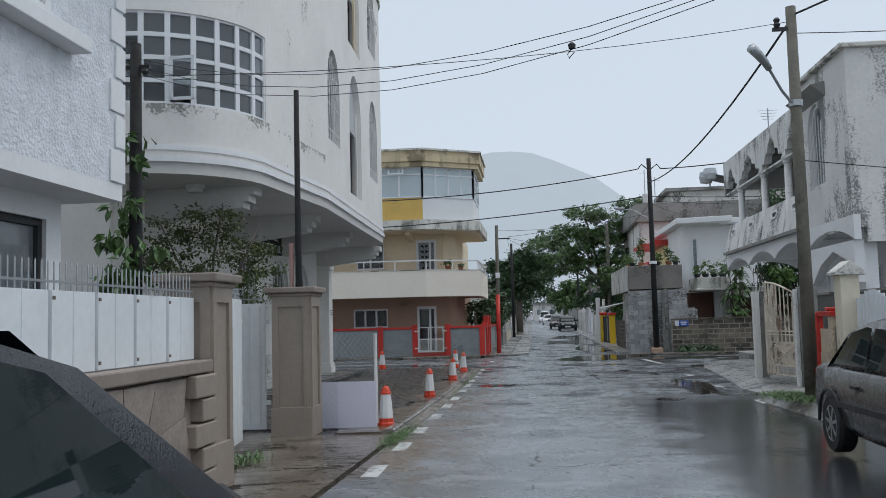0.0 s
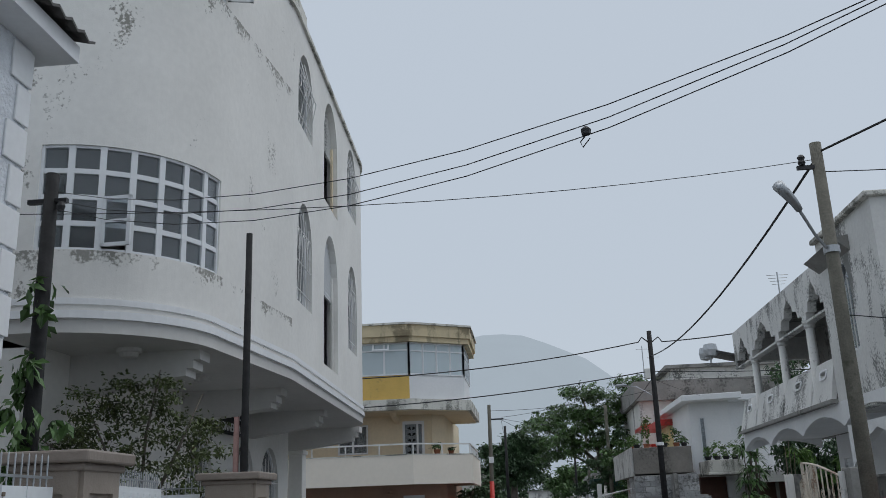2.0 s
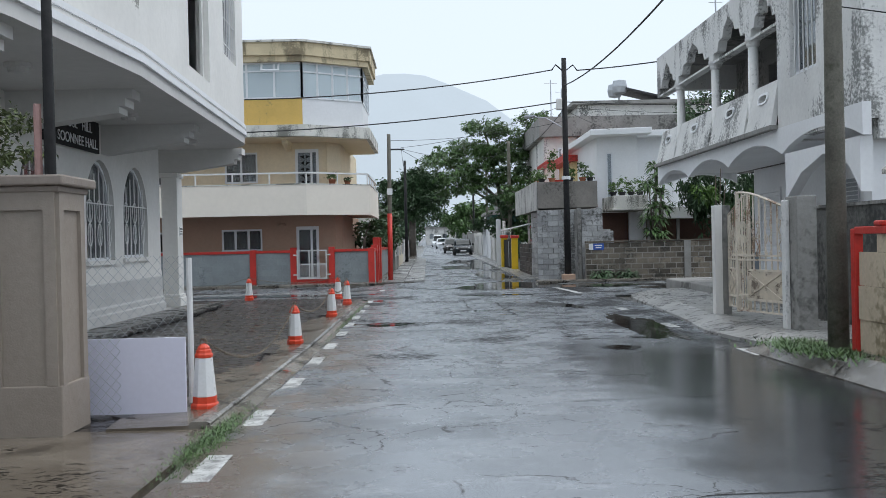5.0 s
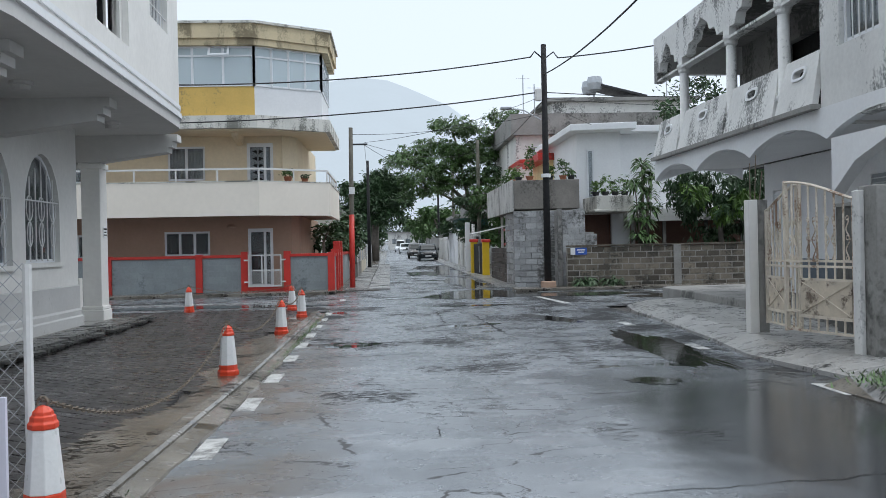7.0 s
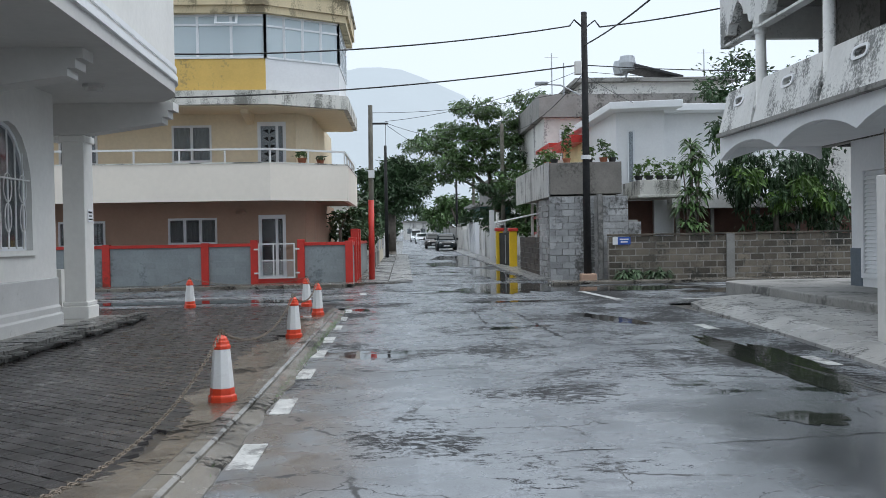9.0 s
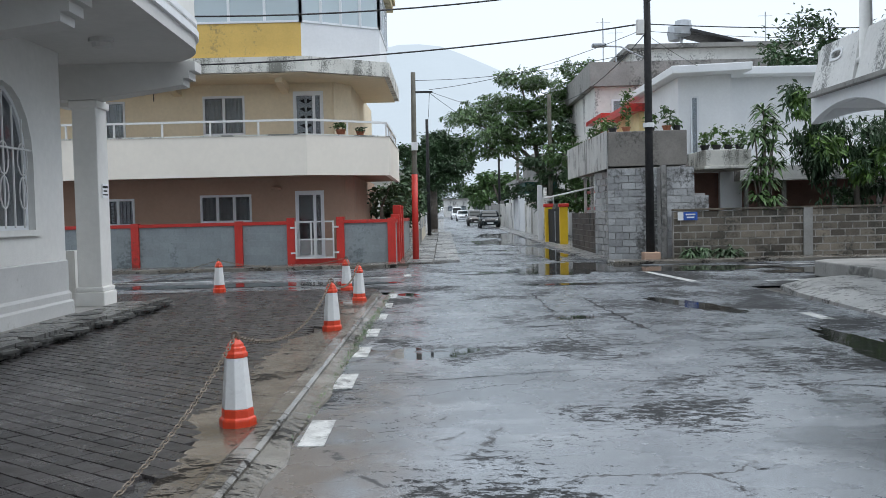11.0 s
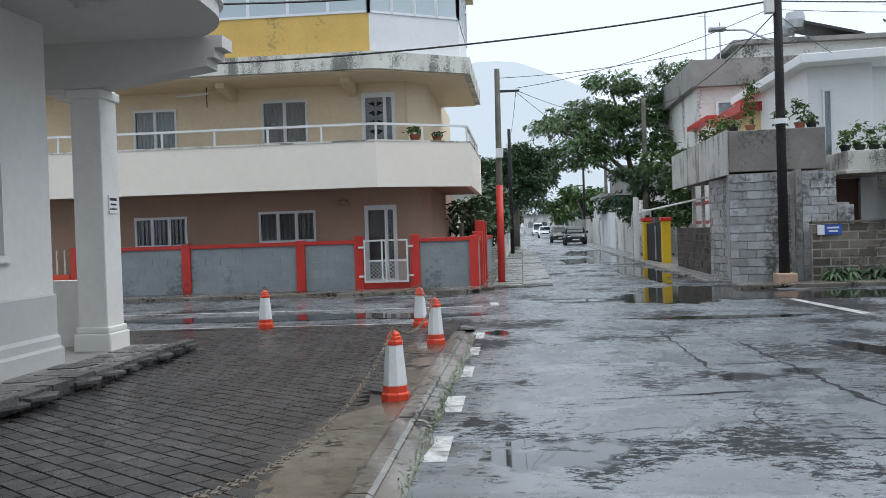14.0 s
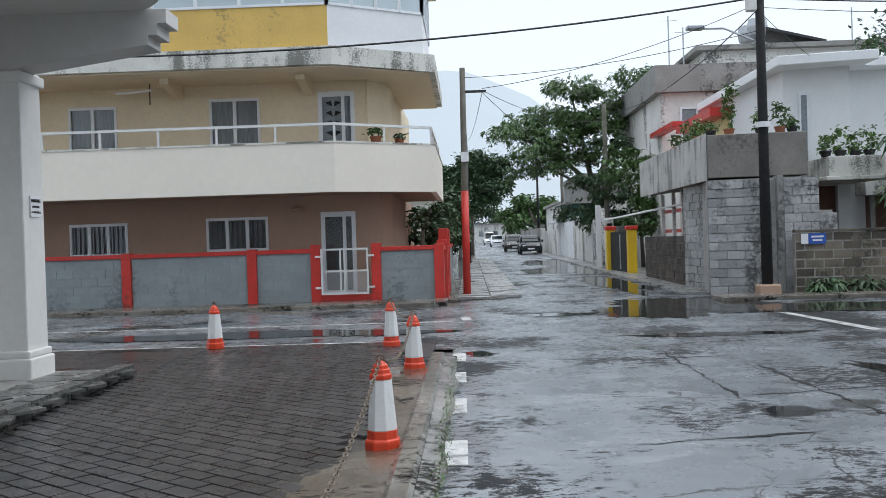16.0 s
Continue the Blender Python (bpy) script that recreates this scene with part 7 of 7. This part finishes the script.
for pts, r0, r1 in (([(4.3, 60, 4), (2.6, 60, 5.6), (0.6, 60, 6.6)], .15, .03), ([(4.3, 60, 4), (3.8, 60, 6.5), (3.3, 60, 8.8)], .16, .04), ([(4.4, 60, 4), (5.6, 60, 6.5), (6.8, 60, 9.2)], .16, .04),
                    ([(4.4, 60, 3.6), (2.8, 60, 4.6), (1.3, 60, 5.2)], .12, .03), ([(4.6, 60, 3), (5.2, 60, 4.4), (5.4, 60, 5.6)], .1, .03)):
    part("limb", Geo().tube(pts, r0, 6, r1), BARK, big, smooth=True)
part("crown", spray_crown([(0.1, 6.75, .8), (0.9, 7.1, .9), (1.4, 5.7, 1.0), (1.0, 4.9, .6), (2.2, 7.7, .9), (2.6, 6.4, 1.1), (2.0, 5.0, .7), (3.3, 8.8, .95), (3.6, 7.4, 1.1), (4.5, 8.5, .75), (4.7, 7.0, 1.05), (5.5, 7.9, .75), (6.5, 9.4, .8), (7.1, 8.7, .75),
                           (6.3, 8.1, .85), (6.0, 7.0, .8), (3.3, 5.5, .85), (4.9, 5.6, .85)], 60, 26000, 0.095, 41), LEAF, big)
# Lower clumps in the darker leaf: shade beneath the crown, given as colour.
part("lower_foliage", spray_crown([(4.0, 4.2, .8), (5.3, 3.5, 1.0), (3.6, 2.7, .8), (4.8, 2.2, .95), (5.9, 2.4, .8), (5.0, 6.1, .8)], 58.6, 7000, 0.1, 411), LEAF_DARK, big)
tree("lighter green bush beside the street", "street_tree", ([(5.2, 52, 0), (5.1, 52, 2.5)], 0.09, 0.06), [([(5.1, 52, 2.4), (4.6, 52, 4.2)], .05, .02)],
     [(4.8, 52, 4.3, 1.3, 1.2, .7), (5.6, 52, 3.0, 1.0, 1.0, .9), (5.0, 51, 2.2, .8, .8, .8)], 4200, 0.11, LEAF, 42)
tree("large round dark tree at the end of the street", "street_tree", ([(-2.0, 85, 0), (-1.9, 85, 4)], 0.4, 0.3), [([(-1.9, 85, 3.9), (-3.6, 85, 6)], .25, .08), ([(-1.9, 85, 3.9), (-0.4, 85, 6.4)], .25, .08)],
     [(-0.7, 85, 6.7, 1.9, 1.8, 1.7), (-2.2, 85, 6.1, 1.7, 1.7, 1.6), (0.5, 85, 5.9, 1.1, 1.2, 1.2), (-0.9, 84, 5.0, 1.9, 1.5, 1.2), (-4.2, 85, 5.6, 2.0, 1.6, 1.5), (-1.4, 84.5, 7.4, 1.2, 1.2, .9), (-2.6, 84, 4.6, 1.6, 1.4, 1.1)], 26000, 0.15, LEAF_DARK, 43)
tree("distant green roadside tree", "street_tree", ([(5.8, 120, 0), (5.8, 120, 3)], 0.3, 0.2), [([(5.8, 120, 3), (5.0, 120, 5)], .2, .1)], [(5.5, 120, 4.8, 2.5, 2, 1.8), (3.8, 128, 3.6, 2, 2, 1.8)], 2600, 0.3, LEAF, 44)
tree("hazy dark tree behind the street's last house", "street_tree", ([(-8, 175, 0), (-8, 175, 3)], 0.4, 0.3), [([(-8, 175, 3), (-6, 175, 5)], .2, .1)], [(-8, 175, 5.0, 4, 3, 3), (-3.5, 178, 4.2, 3, 3, 2.6), (-12, 172, 4.6, 4, 3, 3.2)], 5200, 0.4, LEAF_DARK, 141)
tree("hazy green tree beside the street's last house", "street_tree", ([(8, 170, 0), (8, 170, 3)], 0.4, 0.3), [([(8, 170, 3), (6, 170, 5)], .2, .1)], [(7.5, 170, 5.0, 3, 3, 3), (11, 172, 5.2, 4, 3, 3.2), (1.5, 205, 5.5, 5, 3, 3)], 5200, 0.4, LEAF_DARK, 142)
tree("dark garden shrub over the garden wall", "garden_shrub", ([(-3.4, 42.5, 0), (-3.4, 42.5, 1.8)], 0.1, 0.06), [([(-3.4, 42.5, 1.8), (-3.0, 43, 2.8)], .05, .02)],
     [(-3.3, 43.2, 2.1, .9, 1.4, .8), (-2.6, 47.5, 2.4, .8, 1.2, 1.3), (-3.2, 50, 1.6, .8, 1.5, .8)], 2600, 0.13, LEAF_DARK, 45)
# Crown in the darker leaf: its shaded inside is put into the colour.
mango = tree("mango tree with drooping bright leaves behind the wall", "mango_tree", ([(11.3, 36.4, 0), (11.2, 36.4, 2.2)], 0.12, 0.09), [([(11.2, 36.4, 2.1), (10.2, 36.2, 3.3)], .07, .03), ([(11.2, 36.4, 2.1), (12.4, 36.2, 3.3)], .07, .03)],
     [(9.9, 36.1, 3.3, .8, .7, .8), (10.8, 36.2, 2.7, .9, .7, .7), (11.9, 36.1, 3.2, 1.0, .7, .8), (12.7, 36.2, 2.6, .8, .7, .8), (9.4, 36.3, 4.6, .5, .5, .6), (12, 36.6, 1.8, 1.6, .5, .5), (10.4, 36.2, 3.9, .7, .6, .5), (12.3, 36.2, 3.8, .7, .6, .5)], 5200, 0.08, LEAF_DARK, 46)
part("hanging_foliage", leaf_cloud([(10.0, 35.7, 3.3, .45, .3, .4), (11.7, 35.6, 3.0, .55, .3, .45), (12.5, 35.7, 2.5, .4, .3, .4), (9.5, 35.9, 4.5, .35, .3, .4), (11.0, 35.7, 2.5, .4, .3, .3)], 1500, 0.08, 461, 0.9, 3.6, 16), LEAF_BRIGHT, mango)
tree("tall dark tree beyond the balcony house", "garden_tree", ([(17, 48, 0), (17, 48, 5)], 0.3, 0.2), [([(17, 48, 5), (15, 48, 7.5)], .2, .08)], [(15.6, 48, 8.2, 2.4, 2, 1.6), (18, 48, 7.6, 2.4, 2, 2.0), (17, 48, 6, 2.5, 2, 1.5), (14.4, 48, 7.6, 1.6, 1.5, 1.3)], 12000, 0.13, LEAF_DARK, 47)


def rosette_plant(x, y, z, heads, leaf_l, seed, label, name="dracaena"):
    """Strap leaves in drooping rosettes on thin stems."""
    random.seed(seed)
    t = thing(name, label, "plant")
    l = Geo()
    for hx, hy, hz in heads:
        s = Geo().tube([(x, y, z), (x + hx * .5, y + hy * .5, z + hz * .55), (x + hx, y + hy, z + hz)], 0.035, 6, 0.02)
        part("stem", s, BARK, t)
        for k in range(34):
            a, up = random.uniform(0, 6.283), random.uniform(-0.35, 0.9)
            d = Vector((math.cos(a), math.sin(a), up)).normalized()
            side = d.cross(Vector((0, 0, 1))).normalized() * leaf_l * 0.11
            p = Vector((x + hx, y + hy, z + hz + random.uniform(-.12, .08)))
            m, e = p + d * leaf_l * 0.55, p + d * leaf_l - Vector((0, 0, leaf_l * 0.45))
            l.add([p, m + side, e, m - side, m + Vector((0, 0, leaf_l * .04))], [(0, 1, 4), (1, 2, 4), (2, 3, 4), (3, 0, 4)])
    part("leaves", l, LEAF_DARK if name == "agave_plant" else LEAF, t)
    return t


rosette_plant(8.1, 35.4, 0.1, [(-.15, 0, 1.6), (.15, .1, 2.1), (-.1, 0, 2.6), (.2, 0, 3.1), (-.25, 0, 3.4), (.05, 0, 3.8), (.3, 0, 2.6), (-.25, .1, 2.2), (0, 0, 4.1), (.3, 0, 3.6), (.2, -.1, 1.5)], 0.5, 51, "tall dracaena with drooping strap leaves")
for k, (x, y) in enumerate(((5.85, 34.45), (6.75, 34.5))):
    rosette_plant(x, y, 0.05, [(0, 0, .12), (.18, 0, .15), (-.16, .03, .1)], 0.42, 60 + k, "small dark spiky plant at wall foot", "agave_plant")


def pot(x, y, z, r, h, mater, seed, leafm, hgt, label):
    p = thing("potted_plant", label, "potted plant", "balcony pots")
    part("pot", Geo().lathe([(r * .7, 0), (r, h * .85), (r * 1.1, h * .86), (r * 1.1, h), (r * .9, h), (r * .85, h * .9), (0, h * .88)], 12, (x, y, z)), mater, p)
    part("leaves", leaf_cloud([(x, y, z + h + hgt * .45, r * 1.3, r * 1.3, hgt * .5)], int(60 + 160 * hgt), 0.06, seed), leafm, p)


pot(-4.15, 36.4, 3.86, 0.14, 0.2, TERRACOTTA, 71, LEAF, 0.3, "terracotta pot with small plant on the balcony ledge")
pot(-3.6, 36.75, 3.86, 0.12, 0.17, TERRACOTTA, 72, LEAF_DARK, 0.12, "small terracotta pot on the balcony ledge")
random.seed(77)
for k, (x, y) in enumerate(((3.95, 36.4), (3.95, 37.6), (4.0, 38.9), (4.3, 36.1), (5.0, 36.0), (5.45, 35.95), (5.75, 36.0), (4.0, 40.3))):
    pot(x, y, 3.75, 0.13, 0.16, TERRACOTTA if k % 2 else PLASTIC, 80 + k, LEAF_BRIGHT if k < 5 else LEAF, 0.25 + (0.9 if k == 3 else 0.2 * (k % 3)), "potted plant standing on the concrete planter")
for k, x in enumerate((6.75, 7.1, 7.45, 7.8)):
    pot(x, 36.6, 3.2, 0.14, 0.15, PLASTIC, 90 + k, LEAF_BRIGHT, 0.45 + 0.2 * (k % 2), "potted plant on the box balcony")
# garden shrub and creeper on the near side
tree("leafy shrub with bare twigs behind the street wall", "garden_shrub", ([(-5.6, 10.4, 0.1), (-5.55, 10.4, 1.6)], 0.06, 0.04),
     [([(-5.55, 10.4, 1.5), (-6.0, 10.3, 2.6), (-6.3, 10.2, 3.3)], .03, .008), ([(-5.55, 10.4, 1.5), (-5.0, 10.3, 2.6), (-4.7, 10.3, 3.3)], .03, .008), ([(-5.55, 10.4, 1.5), (-5.5, 10.4, 2.8), (-5.3, 10.3, 3.65)], .03, .008), ([(-5.55, 10.4, 1.7), (-6.4, 10.1, 2.5), (-6.9, 9.9, 2.9)], .025, .008)],
     [(-5.6, 10.3, 2.75, .75, .5, .45), (-6.3, 10.1, 2.6, .6, .45, .4), (-4.85, 10.3, 2.75, .55, .4, .45), (-5.5, 10.3, 3.3, .6, .4, .35), (-6.2, 10.1, 3.2, .5, .35, .3), (-5.1, 10.2, 2.2, .7, .4, .35)], 5200, 0.036, LEAF_OLIVE, 101)
v = thing("creeper", "broad-leaved creeper climbing the black pole", "plant")
part("leaves", leaf_cloud([(-5.45, 7.4, 4.0, .2, .16, .4), (-5.55, 7.4, 3.1, .26, .2, .4), (-5.75, 7.35, 2.5, .45, .3, .35), (-5.3, 7.35, 2.5, .35, .2, .3)], 330, 0.085, 102, 0.8, 2.0, 8), LEAF, v)
# verge weeds
def weeds(x, y, rx, ry, n, seed, label, tall=1.0, lift=0.03):
    random.seed(seed)
    g = Geo()
    for _ in range(n):
        px, py = random.gauss(x, rx), random.gauss(y, ry)
        z = ground_z(py) + lift
        a, h = random.uniform(0, 6.28), random.uniform(0.015, 0.06) * tall
        dx, dy = math.cos(a) * h * 1.1, math.sin(a) * h * 1.1
        g.add([(px - dy * .2, py + dx * .2, z), (px + dy * .2, py - dx * .2, z), (px + dx, py + dy, z + h)], [(0, 1, 2)])
    tagged(part("verge_weeds", g, LEAF), label, "grass", kind="stuff")
weeds(-2.17, 8.2, 0.07, 0.6, 3600, 111, "low green weeds along the kerb", 0.42)
weeds(3.95, 11.6, 0.22, 0.5, 3600, 112, "low green weeds round the pole foot", 1.0, 0.2)
weeds(4.75, 17.9, 0.2, 0.35, 800, 113, "low green weeds beside the gate")
weeds(-2.16, 20.5, 0.03, 2.5, 1100, 114, "thin weeds in the gutter", 0.45)
weeds(-3.6, 5.9, 0.12, 0.3, 500, 115, "weeds beneath the gate")
weeds(4.4, 9.0, 0.12, 0.7, 700, 116, "weeds along the fence foot")

# ---------------- cars ----------------
def car(label, at, paint, L=4.2, W=1.7, H=1.42, hatch=False, suv=0.0, roofline=None):
    """A car along +y (nose at +y), lofted body with glass, wheels, lamps and mirrors."""
    c = thing("car", label, "car", "parked cars", at)
    hw_ = W / 2
    belt = 0.88 + suv
    if hatch:
        st = [(-L / 2, .55, .45, .78), (-L / 2 + .08, .9, .3, .92), (-L * .36, .97, .24, .95), (-L * .1, 1, .22, .95), (L * .14, 1, .22, .93), (L * .30, .98, .22, .90), (L * .42, .93, .26, .80), (L * .485, .8, .32, .62), (L / 2, .6, .4, .5)]
        cab = [(-L * .47, .92), (-L * .38, H - .06), (-L * .16, H), (L * .02, H - .02), (L * .12, H - .16), (L * .27, .9)]
    else:
        st = [(-L / 2, .6, .45, .72), (-L / 2 + .08, .9, .3, .90), (-L * .36, .97, .24, .93), (-L * .1, 1, .22, .92), (L * .14, 1, .22, .91), (L * .30, .98, .22, .87), (L * .42, .93, .26, .77), (L * .485, .8, .32, .62), (L / 2, .6, .4, .5)]
        cab = [(-L * .36, .9), (-L * .24, H - .12), (-L * .12, H), (L * .02, H - .01), (L * .09, H - .12), (L * .25, .88)]
    cab = roofline or cab
    g = Geo()
    ring = []
    for y, w, z0, z1 in st:
        w *= hw_
        z1 += suv
        ring.append([(-w * .88, y, z0), (-w * .98, y, z0 + .1), (-w, y, z0 + .25 if z0 + .25 < z1 else (z0 + z1) / 2), (-w * .97, y, z1 - .06), (-w * .86, y, z1), (0, y, z1 + .03), (w * .86, y, z1), (w * .97, y, z1 - .06), (w, y, z0 + .25 if z0 + .25 < z1 else (z0 + z1) / 2), (w * .98, y, z0 + .1), (w * .88, y, z0)])
    g.rings(ring)
    part("body", g, paint, c, smooth=True, bevel=0.0)
    g = Geo()
    g.rings([[(-hw_ * a, y, min(z, .9)), (-hw_ * (.93 - .27 * max(0, z - .9)), y, z - .03), (-hw_ * .62, y, z), (0, y, z + .02), (hw_ * .62, y, z), (hw_ * (.93 - .27 * max(0, z - .9)), y, z - .03), (hw_ * a, y, min(z, .9))] for (y, z), a in zip(cab, (.86, .92, .93, .93, .92, .88))])
    part("roof", g, paint, c, smooth=True)
    # black block added inside the cabin to paint its unlit depth
    part("cabin_interior", Geo().box(-hw_ * .7, hw_ * .7, cab[0][0] + .35, cab[5][0] - .35, .5, H - .25), DARK, c)
    # side glass, a little proud of the cabin
    for s in (-1, 1):
        def sg(y, z):
            return (s * (hw_ * (.935 - .27 * max(0, z - .9)) + .012), y, z)
        ys = [(cab[0][0] + .28, .93), (cab[1][0] + .15, H - .14), (cab[2][0], H - .08), (cab[3][0], H - .1), (cab[4][0] + .0, H - .2), (cab[5][0] - .12, .93)]
        mid = (cab[1][0] + cab[4][0]) / 2
        part("side_window", Geo().add([sg(*p) for p in (ys[0], ys[1], ys[2], (mid - .04, H - .09), (mid - .04, .93))], [(0, 1, 2, 3, 4)]), CAR_GLASS, c)
        part("side_window", Geo().add([sg(*p) for p in ((mid + .04, .93), (mid + .04, H - .09), ys[3], ys[4], ys[5])], [(0, 1, 2, 3, 4)]), CAR_GLASS, c)
        part("mirror", Geo().lathe([(0, -.1), (.07, -.08), (.09, 0), (.07, .08), (0, .1)], 8, (s * (hw_ + .09), cab[5][0] - .25, .98)), paint, c, smooth=True)
        for z in (.72,):
            part("door_handle", Geo().box(s * hw_ - .015, s * hw_ + .02, mid - .3, mid - .12, z, z + .03).box(s * hw_ - .015, s * hw_ + .02, mid + .62, mid + .8, z, z + .03), PLASTIC, c)
        part("side_strip", Geo().box(s * hw_ - .01, s * hw_ + .012, -L * .3, L * .28, .5, .56), PLASTIC, c)
    part("windscreen", Geo().add([(-hw_ * .74, cab[5][0] - .02, .93), (hw_ * .74, cab[5][0] - .02, .93), (hw_ * .66, cab[4][0] + .02, H - .14), (-hw_ * .66, cab[4][0] + .02, H - .14)], [(0, 1, 2, 3)]).add([], []), CAR_GLASS, c).location = (0, .012, .035)
    part("rear_window", Geo().add([(-hw_ * .72, cab[0][0] + .05, .95), (hw_ * .72, cab[0][0] + .05, .95), (hw_ * .62, cab[1][0] - .03, H - .1), (-hw_ * .62, cab[1][0] - .03, H - .1)], [(0, 3, 2, 1)]), CAR_GLASS, c).location = (0, -.03, .03)
    part("grille", Geo().box(-.4, .4, L / 2 - .03, L / 2 + .012, .5 + suv * .3, .62), PLASTIC, c)
    part("bumper", Geo().rings([[(-hw_ * .9, L / 2 - .2, z), (-hw_ * .6, L / 2 + .03, z), (hw_ * .6, L / 2 + .03, z), (hw_ * .9, L / 2 - .2, z)] for z in (.28, .44)]), paint, c)
    part("number_plate", Geo().box(-.26, .26, L / 2 + .02, L / 2 + .035, .36, .46), CLEAN_WHITE, c)
    for s in (-1, 1):
        part("headlight", Geo().lathe([(0, -.05), (.12, -.04), (.14, 0), (.1, .05), (0, .06)], 10, (s * hw_ * .62, L / 2 - .1, .64)), LAMP_GLASS, c, smooth=True)
        part("tail_light", Geo().box(s * hw_ * .72 - .12, s * hw_ * .72 + .12, -L / 2 - .0, -L / 2 + .1, .68, .84), RED, c, bevel=0.02)
        for y in (-L * .31, L * .33):
            w = new("wheel"); w.parent = c
            w.matrix_basis = pose(s * (hw_ - .1), y, .30, ry=90)
            part("tyre", Geo().lathe([(.19, -.09), (.28, -.095), (.305, -.06), (.305, .06), (.28, .095), (.19, .09)], 22), RUBBER, w, smooth=False)
            g = Geo().lathe([(.0, .05 * s), (.19, .075 * s), (.195, -.05 * s), (0, -.05 * s)], 20)
            part("rim", g, PLASTIC, w)
            g = Geo()
            for k in range(7):
                a = 6.283 * k / 7
                g.bar((.03 * math.cos(a), .03 * math.sin(a), .082 * s), (.18 * math.cos(a), .18 * math.sin(a), .085 * s), .035, .02)
            g.lathe([(.0, .1 * s), (.05, .095 * s), (.05, .07 * s)], 10)
            g.tube([(.185 * math.cos(6.283 * k / 20), .185 * math.sin(6.283 * k / 20), .08 * s) for k in range(21)], .014, 5)
            part("spokes", g, ALLOY, w)
            part("wheel_arch", Geo().tube([(.36 * math.cos(t), .36 * math.sin(t), .1 * s) for t in [math.pi * .5 + math.pi * k / 10 for k in range(11)]], .02, 5), PLASTIC, c).matrix_basis = w.matrix_basis.copy()
    return c


car("charcoal hatchback beaded with rain parked by the wall", pose(-1.8, -3.42, ground_z(-3.3) + 0.04, rz=180), CAR_DARK, 4.0, 1.68, 1.42, True, 0.0, [(-1.72, .93), (-1.05, 1.31), (-.6, 1.41), (.1, 1.42), (.6, 1.28), (1.1, .9)])
car("pewter grey sedan parked by the fence", pose(3.62, 4.8, ground_z(4.8) + 0.01, rz=180), CAR_GREY, 4.4, 1.7, 1.4)
car("dark teal car parked facing the crossing", pose(2.6, 84, ground_z(84), rz=180), CAR_BLUE, 4.2, 1.68, 1.45)
car("grey hatchback parked in the far street", pose(1.95, 95, ground_z(95), rz=180), CAR_GREY, 4.0, 1.7, 1.5, True)
car("white car parked at the street's end", pose(1.44, 128, ground_z(128), rz=180), CAR_WHITE, 4.2, 1.75, 1.45)
car("white van-like car far down the street", pose(1.0, 150, ground_z(150), rz=180), CAR_WHITE, 4.4, 1.8, 1.9, True)

# ---------------- loose paving blocks of the forecourt ----------------
random.seed(5)
pav = bpy.data.objects["forecourt"]
BL, BW = 0.29, 0.145
pbrick = mesh_of("paving_brick", Geo().rings([[(-a, -b, z), (a, -b, z), (a, b, z), (-a, b, z)] for a, b, z in ((BL / 2 - .004, BW / 2 - .004, 0), (BL / 2 - .004, BW / 2 - .004, 0.012), (BL / 2 - .010, BW / 2 - .010, 0.018))]), PAVER)
bulk = Geo()
near = 0
c45, s45 = math.cos(radians(-38)), math.sin(radians(-38))
for i in range(-70, 71):
    for j in range(-130, 131):
        u, v_ = (i + 0.5 * (j % 2)) * BL, j * BW
        x, y = -4.3 + u * c45 - v_ * s45, 18.0 + u * s45 + v_ * c45
        if not (-5.75 < x < -2.8 and 9.2 < y < 26.9):
            continue
        z = ground_z(y) + 0.02 + random.uniform(0, 0.003)
        if 15.6 < y < 17.6 and -4.9 < x < -3.0 and near < 290:
            piece("paving_brick", pbrick, pav, pose(x, y, z, rz=-38 + random.uniform(-.5, .5)))
            near += 1
        else:
            m = pose(x, y, z, random.uniform(-.4, .4), random.uniform(-.4, .4), -38)
            a, b = BL / 2 - .004, BW / 2 - .004
            bulk.add([m @ Vector(p) for p in ((-a, -b, 0), (a, -b, 0), (a, b, 0), (-a, b, 0), (-a + .005, -b + .005, .018), (a - .005, -b + .005, .018), (a - .005, b - .005, .018), (-a + .005, b - .005, .018))], [(4, 5, 6, 7), (0, 1, 5, 4), (1, 2, 6, 5), (2, 3, 7, 6), (3, 0, 4, 7)])
rest = part("paving_bricks", bulk, PAVER, pav)
rest["kind"] = "stuff"

# painted block courses of the garden wall
random.seed(6)
for x0, ln_ in PANELS:
    masonry(gw, lambda u, v, d: pose(x0 + u, WY - 0.02, v) @ pose(0, d * 0.3, 0), ln_, 1.25, 0.4, 0.205, GREY_BLOCK, 0.008, 13)

# pale slabs of the far pavement
random.seed(61)
slab_a = mesh_of("slab", Geo().box(-0.385, 0.385, -0.44, 0.44, -0.03, 0.03), SLAB)
slab_b = mesh_of("slab", Geo().box(-0.385, 0.385, -0.29, 0.29, -0.03, 0.03), SLAB)
for k in range(2):
    y = 36.5 + 0.3 * k
    while y < 72:
        half = random.choice((0.46, 0.31))
        piece("slab", slab_a if half > 0.4 else slab_b, far_left, pose(-1.88 + 0.81 * k, y + half, ground_z(y + half) + 0.03 + random.uniform(-.006, .012), random.uniform(-1, 1), random.uniform(-1.2, 1.2), random.uniform(-1.5, 1.5)))
        y += 2 * half
